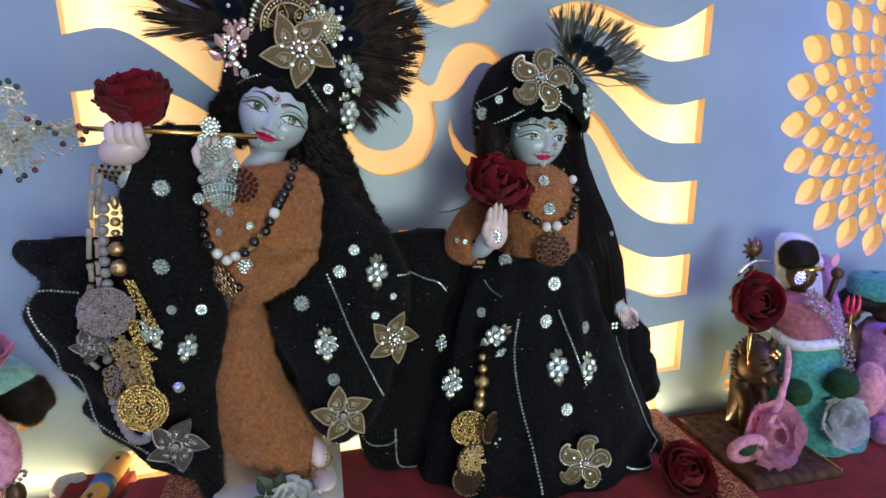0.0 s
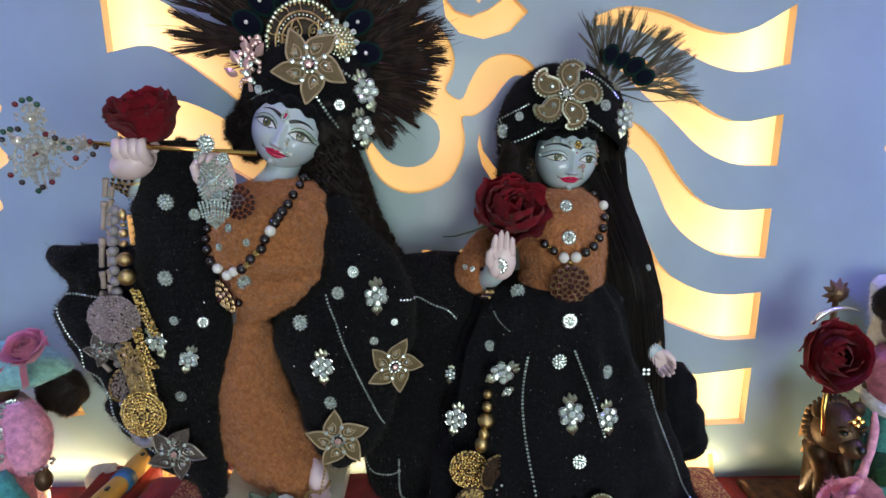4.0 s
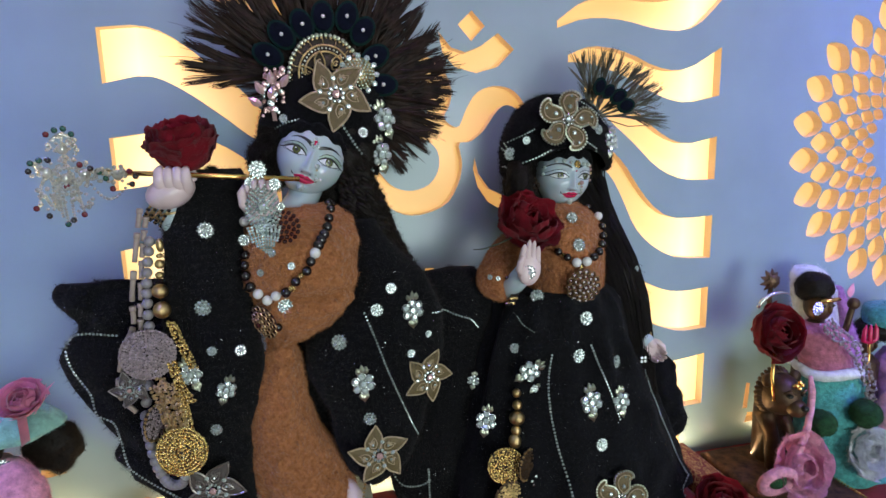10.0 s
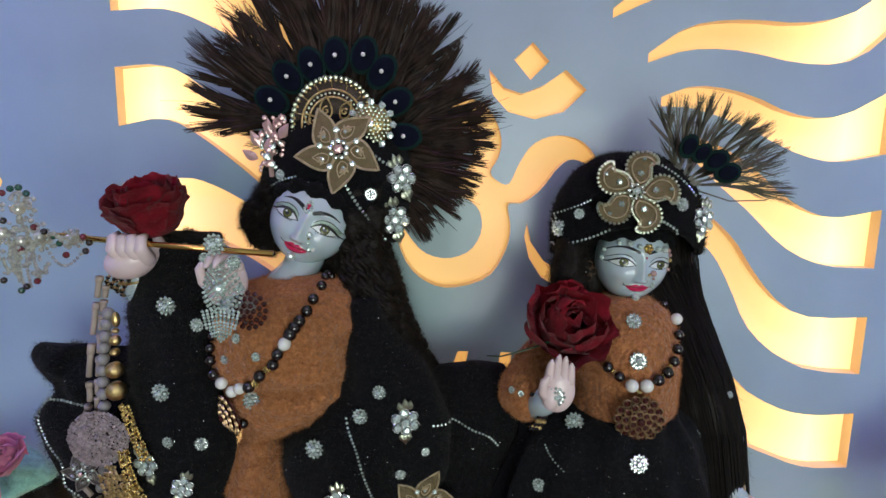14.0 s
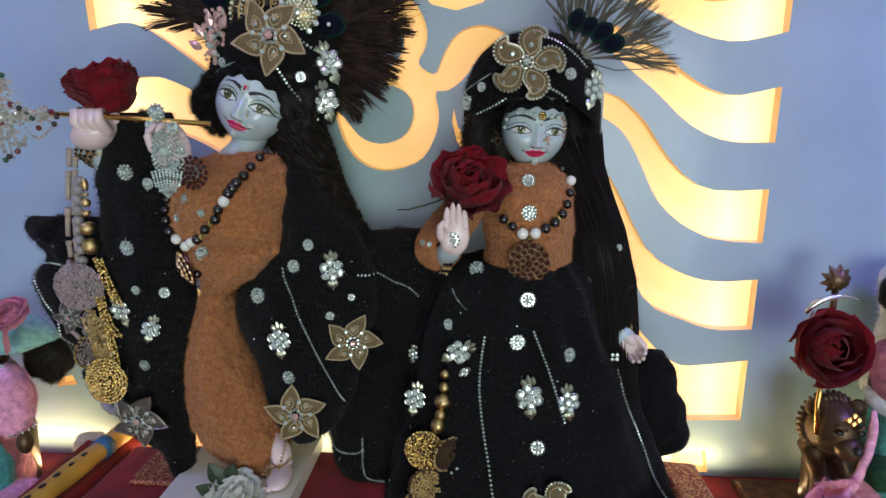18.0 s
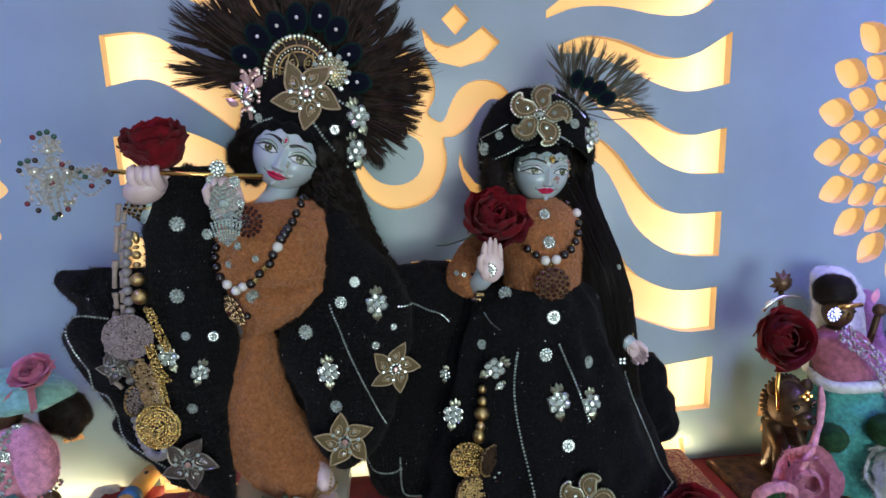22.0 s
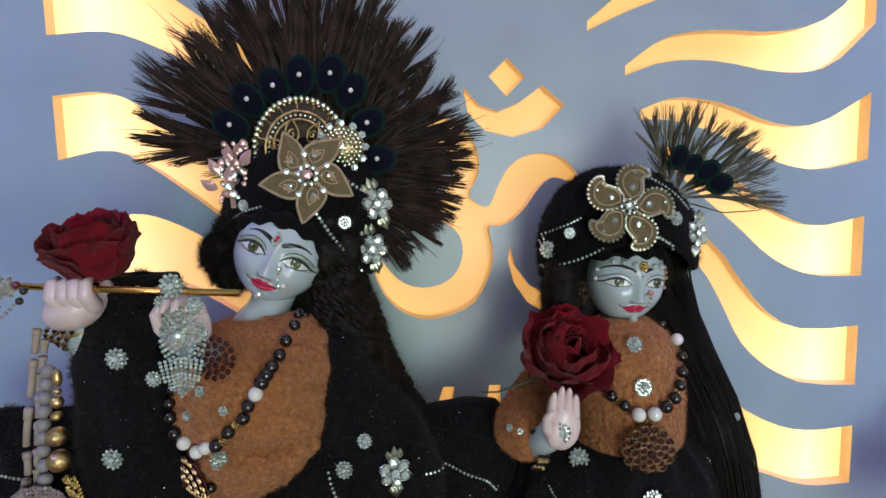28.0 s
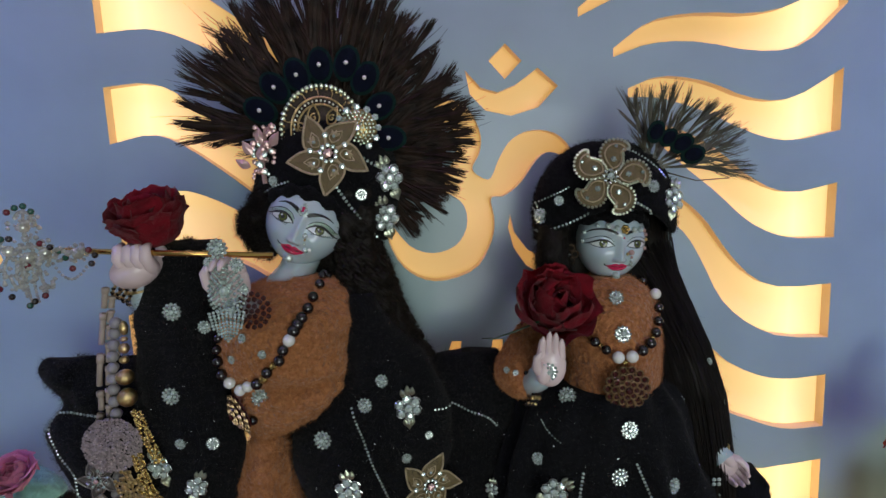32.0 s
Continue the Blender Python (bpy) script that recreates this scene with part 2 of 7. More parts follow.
M_BLUE = mat("blue_tape", (0.03, 0.13, 0.25), 0.5)
M_TURQ = mat("turquoise_knit", (0.08, 0.36, 0.34), 0.95, vary=0.3, scale=200, bump=1.0, bump_scale=450, sheen=0.2)
M_ROSEKNIT = mat("pink_knit", (0.84, 0.36, 0.48), 0.95, vary=0.3, scale=160, bump=1.0, bump_scale=450, sheen=0.2)
M_PINKS = mat("pink_satin", (0.86, 0.33, 0.47), 0.3, vary=0.15, scale=60, sheen=0.3)
M_PINKWOOL = mat("pale_pink_wool", (0.92, 0.40, 0.54), 0.95, vary=0.2, scale=160, bump=1.0, bump_scale=450, sheen=0.3)
M_DUSTY = mat("dusty_rose_wool", (0.46, 0.15, 0.22), 0.95, vary=0.3, scale=160, bump=1.0, bump_scale=450, sheen=0.2)
M_SEA = mat("pale_sea_green_felt", (0.24, 0.50, 0.45), 0.95, vary=0.25, scale=160, bump=0.8, bump_scale=450, sheen=0.3)
M_LILAC = mat("lilac_knit", (0.50, 0.22, 0.50), 0.95, vary=0.3, scale=160, bump=1.0, bump_scale=450, sheen=0.2)
M_WHITEW = mat("white_wool", (0.80, 0.83, 0.83), 0.95, vary=0.15, scale=160, bump=1.0, bump_scale=450, sheen=0.2)
M_GREENP = mat("green_pompom", (0.012, 0.06, 0.02), 0.95, vary=0.4, scale=200, bump=1.0, bump_scale=500)
M_BRONZE = mat("dark_bronze", (0.11, 0.066, 0.036), 0.42, metal=0.7, vary=0.4, scale=60, bump=0.3)
M_MAUVE = mat("mauve_beaded_disc", (0.42, 0.34, 0.34), 0.3, metal=0.6, vary=0.35, scale=400, bump=1.0, bump_scale=700)
M_GREYB = mat("grey_stone_bead", (0.27, 0.25, 0.25), 0.35, vary=0.2, scale=60, bump=0)
M_CHAMP = mat("champagne_leaf_metal", (0.50, 0.53, 0.40), 0.32, metal=1.0, vary=0.2, scale=200, bump=0.3)
M_PETALW = mat("white_petal_cloth", (0.82, 0.82, 0.76), 0.6, vary=0.06, scale=60)
M_WOODB = mat("beige_wood_tube", (0.40, 0.32, 0.26), 0.6, vary=0.2, scale=80)


# ---- mesh helpers ----
AT = {}


def thing(name, loc, label, category, group="", kind=""):
    ob = new(name)
    ob.empty_display_size = 0.02
    ob.location = loc
    AT[ob] = Matrix.Translation(loc)
    return tagged(ob, label, category, group, kind)


def mesh_of(name, bm, *mats, smooth=True):
    me = bpy.data.meshes.new(name)
    bm.to_mesh(me)
    bm.free()
    for m in mats:
        me.materials.append(m)
    if smooth:
        me.polygons.foreach_set("use_smooth", [True] * len(me.polygons))
    return me


def under(name, me, parent, m=None, label=""):
    """A mesh as a part of parent, its pose m in world terms."""
    ob = new(name, me)
    m = m or Matrix()
    ob.parent = parent
    ob.matrix_parent_inverse = AT[parent].inverted()
    ob.matrix_basis = m
    AT[ob] = m
    return tagged(ob, label)


def part(name, bm, material, parent, label="", smooth=True):
    mats = material if isinstance(material, (list, tuple)) else [material]
    return under(name, mesh_of(name, bm, *mats, smooth=smooth), parent, None, label)


def single(name, bm, material, label, category, group="", kind="", smooth=True):
    mats = material if isinstance(material, (list, tuple)) else [material]
    ob = new(name, mesh_of(name, bm, *mats, smooth=smooth))
    AT[ob] = Matrix()
    return tagged(ob, label, category, group, kind)


def spline(pts, n):
    """n points on a Catmull-Rom line through pts (tuples of any length)."""
    p = np.array(pts, float)
    p = np.vstack([2 * p[0] - p[1], p, 2 * p[-1] - p[-2]])
    out = []
    for u in np.linspace(0, len(p) - 3 - 1e-9, n):
        i = int(u)
        t = u - i
        a, b, c, d = p[i:i + 4]
        out.append(0.5 * (2 * b + (c - a) * t + (2 * a - 5 * b + 4 * c - d) * t * t + (3 * b - a - 3 * c + d) * t ** 3))
    return out


def loft(rings, n=48, m=40, folds=0, amp=0.0, rough=0.0, grain=40.0, seed=0, twist=0.0, caps=True):
    """A body through level ellipses (cx, cy, z, half width, half depth), with soft folds."""
    bm = bmesh.new()
    rows = []
    for k, (cx, cy, z, a, b) in enumerate(spline(rings, m)):
        row = []
        for i in range(n):
            th = 2 * math.pi * i / n
            s = 1 + amp * math.sin(folds * th + seed + twist * k / m) * (0.4 + 0.6 * noise.noise((th, k * 0.1, seed + 5)))
            p = Vector((cx + max(a, 1e-4) * s * math.cos(th), cy + max(b, 1e-4) * s * math.sin(th), z))
            if rough:
                q = noise.noise_vector(p * grain + Vector((seed, 0, 0)))
                p += Vector((q.x, q.y, q.z * 0.5)) * rough
            row.append(bm.verts.new(p))
        rows.append(row)
    for r, s in zip(rows, rows[1:]):
        for i in range(n):
            j = (i + 1) % n
            bm.faces.new((r[i], s[i], s[j], r[j]))
    if caps:
        bm.faces.new(rows[0])
        bm.faces.new(rows[-1][::-1])
    bmesh.ops.recalc_face_normals(bm, faces=bm.faces)
    return bm


def tube(bm, pts, radius, n=8, mi=0, ends=True):
    """A tube along pts; radius a number or one a point."""
    pts = [Vector(p[:3]) for p in pts]
    rad = radius if isinstance(radius, (list, tuple)) else [radius] * len(pts)
    rows, up = [], Vector((0.3, 0.9, 0.2))
    for k, p in enumerate(pts):
        d = (pts[min(k + 1, len(pts) - 1)] - pts[max(k - 1, 0)]).normalized()
        u = d.cross(up)
        u = u.normalized() if u.length > 1e-6 else Vector((1, 0, 0))
        v = d.cross(u)
        rows.append([bm.verts.new(p + (u * math.cos(2 * math.pi * i / n) + v * math.sin(2 * math.pi * i / n)) * rad[k]) for i in range(n)])
    fs = []
    for r, s in zip(rows, rows[1:]):
        fs += [bm.faces.new((r[i], s[i], s[(i + 1) % n], r[(i + 1) % n])) for i in range(n)]
    if ends and n > 2:
        fs += [bm.faces.new(rows[0]), bm.faces.new(rows[-1][::-1])]
    for f in fs:
        f.material_index = mi
    return bm


def ball(bm, c, r, seg=12, rings=8, m=None, mi=0, squash=(1, 1, 1)):
    mm = (m or Matrix.Translation(c)) @ Matrix.Diagonal((r * squash[0], r * squash[1], r * squash[2], 1))
    vs = bmesh.ops.create_uvsphere(bm, u_segments=seg, v_segments=rings, radius=1, matrix=mm)["verts"]
    for f in {f for v in vs for f in v.link_faces}:
        f.material_index = mi
    return vs


def slab(bm, pts, depth, m, mi=0, dome=0.0):
    """A flat plate from an outline in x, z of the pose m, with front towards -y; dome raises its middle."""
    n = len(pts)
    front = [bm.verts.new(m @ Vector((x, -depth, z))) for x, z in pts]
    back = [bm.verts.new(m @ Vector((x, 0, z))) for x, z in pts]
    cx, cz = sum(p[0] for p in pts) / n, sum(p[1] for p in pts) / n
    mid = bm.verts.new(m @ Vector((cx, -depth - dome, cz)))
    fs = [bm.faces.new((front[i], front[(i + 1) % n], mid)) for i in range(n)]
    fs += [bm.faces.new((back[i], back[(i + 1) % n], front[(i + 1) % n], front[i])) for i in range(n)]
    for f in fs:
        f.material_index = mi
    return bm


def fuzz(src, count, length, width, seed, droop=0.3, spread=0.8):
    """Fine short fibres standing on a mesh."""
    rng = np.random.default_rng(seed)
    faces = [f for f in src.faces]
    area = np.array([f.calc_area() for f in faces])
    pick = rng.choice(len(faces), count, p=area / area.sum())
    verts, tris = [], []
    for fi in pick:
        f = faces[fi]
        w = rng.dirichlet(np.ones(len(f.verts)))
        p = sum((v.co * x for v, x in zip(f.verts, w)), Vector())
        d = f.normal + Vector(rng.normal(0, spread, 3)) + Vector((0, 0, -droop))
        d = d.normalized() * length * (0.5 + rng.random())
        s = d.cross(Vector(rng.normal(0, 1, 3))).normalized() * width
        k = len(verts)
        p = p - d * 0.15
        verts += [p - s, p + s, p + d]
        tris.append((k, k + 1, k + 2))
    return verts, tris


def fur_part(name, src, material, parent, count, length, width, seed, label="", droop=0.3, spread=0.8):
    verts, tris = fuzz(src, count, length, width, seed, droop, spread)
    me = bpy.data.meshes.new(name)
    me.from_pydata([tuple(v) for v in verts], [], tris)
    me.materials.append(material)
    ob = under(name, me, parent, None, label)
    return tagged(ob, kind="stuff")


TREES = {}


def remember(key, bm):
    TREES[key] = BVHTree.FromBMesh(bm)


def on(key, x, z, lift=0.0005, spin=0.0):
    """The pose on the front of a remembered body at or nearest to x, z: local -y points out of it."""
    for d in range(0, 14):
        for k in range(1 if d == 0 else 8):
            m = met(key, x + .002 * d * math.cos(k * .785), z + .002 * d * math.sin(k * .785), lift, spin)
            if m:
                return m


def met(key, x, z, lift, spin):
    hit, nor = None, None
    for k in ([key] if isinstance(key, str) else key):
        h, nn, _, _ = TREES[k].ray_cast(Vector((x, -1, z)), Vector((0, 1, 0)))
        if h and (hit is None or h.y < hit.y):
            hit, nor = h, nn
    if hit is None:
        return None
    if nor.y > 0:
        nor = -nor
    nor = (nor + Vector((0, -0.8, 0))).normalized()
    xa = Vector((0, 0, 1)).cross(nor).normalized()
    ya = -nor
    za = xa.cross(ya)
    m = Matrix((xa, ya, za)).transposed().to_4x4()
    return Matrix.Translation(hit + nor * lift) @ m @ Matrix.Rotation(radians(spin), 4, "Y")


# ---- wall with cut openings ----
def band(rows, n=14):
    """A wavy ray: a closed outline from a middle line (x, z, half height)."""
    p = spline(rows, n)
    return [(x, z + h) for x, z, h in p] + [(x, z - h) for x, z, h in p[::-1]]


def petal(cx, cz, r0, r1, w, ang):
    """A rounded diamond on a spoke of a lotus."""
    u, v = (math.cos(ang), math.sin(ang)), (-math.sin(ang), math.cos(ang))
    out = []
    for k in range(16):
        a = 2 * math.pi * k / 16
        c, s = math.cos(a), math.sin(a)
        e = 0.60 if c < 0.3 else 0.70
        q = (abs(c) ** (2 * e) * (1 if c > 0 else -1), abs(s) ** (2 * e) * (1 if s > 0 else -1))
        rr, ww = (r0 + r1) / 2 + q[0] * (r1 - r0) / 2, q[1] * w / 2
        out.append((cx + u[0] * rr + v[0] * ww, cz + u[1] * rr + v[1] * ww))
    return out


RAYS = [
    [(.122, .742, .004), (.16, .765, .010), (.21, .785, .014), (.28, .80, .018), (.374, .85, .026)],
    [(.155, .705, .004), (.19, .722, .010), (.235, .725, .013), (.29, .719, .017), (.335, .728, .021), (.374, .766, .024)],
    [(.169, .668, .004), (.20, .672, .010), (.243, .662, .014), (.287, .643, .016), (.327, .638, .020), (.374, .655, .029)],
    [(.19, .635, .006), (.222, .615, .016), (.255, .592, .020), (.29, .562, .0215), (.328, .546, .022), (.374, .549, .027)],
    [(0.2045, 0.5605, 0.0125), (0.2205, 0.5525, 0.0145), (0.2335, 0.5395, 0.0175), (0.248, 0.5185, 0.0235), (0.261, 0.496, 0.027), (0.2775, 0.476, 0.026), (0.3, 0.458, 0.024), (0.3275, 0.4485, 0.0255), (.374, .448, .028)],
    [(.20, .50, .010), (.225, .45, .022), (.259, .384, .027), (.30, .360, .025), (.335, .351, .027), (.374, .353, .028)],
    [(.22, .36, .02), (.25, .30, .030), (.295, .252, .033), (.335, .250, .034), (.374, .253, .036)]]
RAYS_WEST = [
    [(-.32, .768, .029), (-.27, .769, .028), (-.228, .75, .024), (-.18, .72, .02), (-.14, .70, .01)],
    [(-.32, .665, .026), (-.28, .670, .0235), (-.25, .658, .0235), (-.21, .627, .022), (-.185, .605, .02), (-.16, .585, .01)],
    [(-.32, .561, .026), (-.267, .567, .026), (-.24, .563, .026), (-.20, .543, .025), (-.16, .51, .02)],
    [(-.322, .447, .027), (-.28, .452, .027), (-.24, .44, .026), (-.20, .41, .02)],
    [(-.322, .350, .027), (-.28, .352, .026), (-.24, .34, .025), (-.20, .31, .02)],
    [(-.322, .176, .020), (-.29, .178, .020), (-.25, .186, .026), (-.215, .180, .032), (-.175, .165, .016)]]
OM = [(-.045, .640), (-.030, .658), (-.010, .668), (.008, .666), (.021, .654), (.029, .634), (.027, .617), (.020, .604), (.026, .596), (.037, .593),
      (.046, .612), (.058, .629), (.077, .637), (.098, .634), (.112, .622), (.122, .600), (.114, .602), (.106, .612), (.092, .616), (.080, .607),
      (.066, .588), (.050, .576), (.037, .574), (.040, .553), (.036, .531), (.020, .506), (-.014, .495), (-.040, .502), (-.058, .522), (-.068, .556),
      (-.060, .552), (-.042, .530), (-.020, .523), (.002, .530), (.013, .548), (.011, .568), (-.004, .580), (-.026, .584), (-.012, .596), (.003, .612),
      (.005, .634), (-.008, .646), (-.026, .644), (-.038, .632)]
OM = [tuple(p) for p in spline(OM + [OM[0]], 132)][:-1]
openings = [band(r) for r in RAYS] + [band(r) for r in RAYS_WEST] + [OM]
openings.append([(.054, .717), (.069, .701), (.053, .685), (.038, .702)])
openings.append([(.016, .694), (.030, .678), (.046, .673), (.064, .680), (.084, .694), (.103, .677), (.084, .658), (.058, .651), (.034, .657), (.020, .672)])
openings.append([(.055, .558), (.059, .540), (.072, .522), (.092, .512), (.10, .500), (.085, .498), (.070, .507), (.058, .525), (.053, .545)])
for x0, x1 in ((-.052, -.030), (-.001, -.014), (.040, .036)):
    openings.append([(x0 - .005, .433), (x0 + .005, .433), (x1 + .009, .385), (x1 - .009, .385)])
openings += [[(.441, .200), (.449, .200), (.451, .236), (.445, .238)], [(.446, .178), (.470, .180), (.468, .192), (.450, .193)],
             [(-.425, .236), (-.400, .240), (-.404, .252), (-.423, .248)], [(.300, .150), (.345, .150), (.340, .178), (.305, .172)]]
SPOKES = 24
for cx, cz in ((.690, .560), (-.637, .567)):
    mid = 0.181
    for ring in range(6):
        gap, wide = mid * 0.155, 2 * math.pi * mid / SPOKES
        for k in range(SPOKES):
            ang = 2 * math.pi * (k + 0.5 * (ring % 2)) / SPOKES + 0.10
            openings.append(petal(cx, cz, mid - gap * .84, mid + gap * .84, wide * .74, ang))
        mid -= gap * 1.02
    openings.append([(cx + (x - .03) * .42, cz + (z - .58) * .42) for x, z in OM[::3]])

bm = bmesh.new()
for loop in openings:
    low = [bm.verts.new((x, -0.02, z)) for x, z in loop]
    top = [bm.verts.new((x, 0.05, z)) for x, z in loop]
    bm.faces.new(low)
    bm.faces.new(top[::-1])
    for i in range(len(loop)):
        j = (i + 1) % len(loop)
        bm.faces.new((low[j], low[i], top[i], top[j]))
bmesh.ops.recalc_face_normals(bm, faces=bm.faces)
cutter = new("cutter", mesh_of("cutter", bm, smooth=False))
bm = bmesh.new()
bmesh.ops.create_cube(bm, size=1, matrix=Matrix.LocRotScale((0, 0.0065, 0.55), None, (3.0, 0.013, 2.7)))
blank = new("blank", mesh_of("blank", bm, smooth=False))
cut = blank.modifiers.new("cut", "BOOLEAN")
cut.object, cut.operation, cut.solver, cut.use_self = cutter, "DIFFERENCE", "EXACT", True
me = bpy.data.meshes.new_from_object(blank.evaluated_get(bpy.context.evaluated_depsgraph_get()))
bpy.data.objects.remove(blank)
bpy.data.objects.remove(cutter)
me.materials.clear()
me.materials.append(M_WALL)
me.materials.append(M_CUTGLOW)
# Side faces take the amber material with the spilled backlight put in.
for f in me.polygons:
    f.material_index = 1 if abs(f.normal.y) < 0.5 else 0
wall = tagged(new("wall_north", me), "pale blue gloss-painted wall with backlit om, wave and lotus cutouts", "wall", kind="structure")


def box(bm, x0, x1, y0, y1, z0, z1):
    bmesh.ops.create_cube(bm, size=1, matrix=Matrix.LocRotScale(((x0 + x1) / 2, (y0 + y1) / 2, (z0 + z1) / 2), None, (x1 - x0, y1 - y0, z1 - z0)))
    return bm


def setting(name, b, material, label, category):
    return single(name, box(bmesh.new(), *b), material, label, category, kind="structure", smooth=False)


setting("light_board", (-1.5, 1.5, 0.0140, 0.030, -0.8, 1.9), M_GLOW, "amber backlit acrylic board behind the wall cutouts", "light panel")
setting("wall_south", (-1.6, 1.6, -2.66, -2.6, -0.8, 1.9), M_ROOM, "plain pale wall closing the room", "wall")
setting("wall_east", (1.5, 1.56, -2.6, 0.06, -0.8, 1.9), M_ROOM, "plain pale wall closing the room", "wall")
setting("wall_west", (-1.56, -1.5, -2.6, 0.06, -0.8, 1.9), M_ROOM, "plain pale wall closing the room", "wall")
setting("ceiling", (-1.6, 1.6, -2.66, 0.06, 1.9, 1.96), M_ROOM, "plain white plaster ceiling", "ceiling")
setting("floor", (-1.6, 1.6, -2.66, 0.06, -0.86, -0.8), M_FLOOR, "plain grey tiled floor", "floor")
setting("altar_shelf", (-0.95, 0.95, -0.36, -0.001, -0.8, 0.146), M_RED, "altar shelf covered in crimson velvet", "altar")


# ---- the altar's cloths ----
def cushion(x0, x1, y0, y1, z0, z1, r=0.012, sag=0.002):
    bm = bmesh.new()
    nx, ny = 40, 24
    rows = []
    for j in range(ny + 1):
        v = j / ny
        row = []
        for i in range(nx + 1):
            u = i / nx
            x, y = x0 + (x1 - x0) * u, y0 + (y1 - y0) * v
            e = min(u * (x1 - x0), (1 - u) * (x1 - x0), v * (y1 - y0), (1 - v) * (y1 - y0))
            z = z1 - max(0, r - e) ** 2 / r * 0.9 + sag * noise.noise((x * 25, y * 25, 1))
            row.append(bm.verts.new((x, y, z)))
        rows.append(row)
    for a, b in zip(rows, rows[1:]):
        for i in range(nx):
            bm.faces.new((a[i], a[i + 1], b[i + 1], b[i]))
    edge = [v for v in rows[0]] + [r_[-1] for r_ in rows[1:]] + rows[-1][-2::-1] + [r_[0] for r_ in rows[-2:0:-1]]
    low = [bm.verts.new((v.co.x, v.co.y, z0)) for v in edge]
    for i in range(len(edge)):
        j = (i + 1) % len(edge)
        bm.faces.new((edge[j], edge[i], low[i], low[j]))
    bm.faces.new(low)
    bmesh.ops.recalc_face_normals(bm, faces=bm.faces)
    return bm


seat = thing("altar_cushion", (0.02, -0.15, 0.15), "crimson velvet altar seat with a gold and red brocade border", "cushion")
part("velvet_top", cushion(-0.308, 0.262, -0.33, -0.046, 0.1465, 0.197), M_RED, seat)
for name, (xa, xb, ya, yb) in (("border", (0.264, 0.308, -0.335, -0.052)),):
    part(name, cushion(xa, xb, ya, yb, 0.1468, 0.203, 0.010), M_BROC, seat, "gold-woven brocade border")

ped = single("marble_plinth", box(bmesh.new(), -0.207, -0.087, -0.175, -0.050, 0.1985, 0.2145), M_PLINTH, "small white marble plinth under the flute player", "plinth", smooth=False)


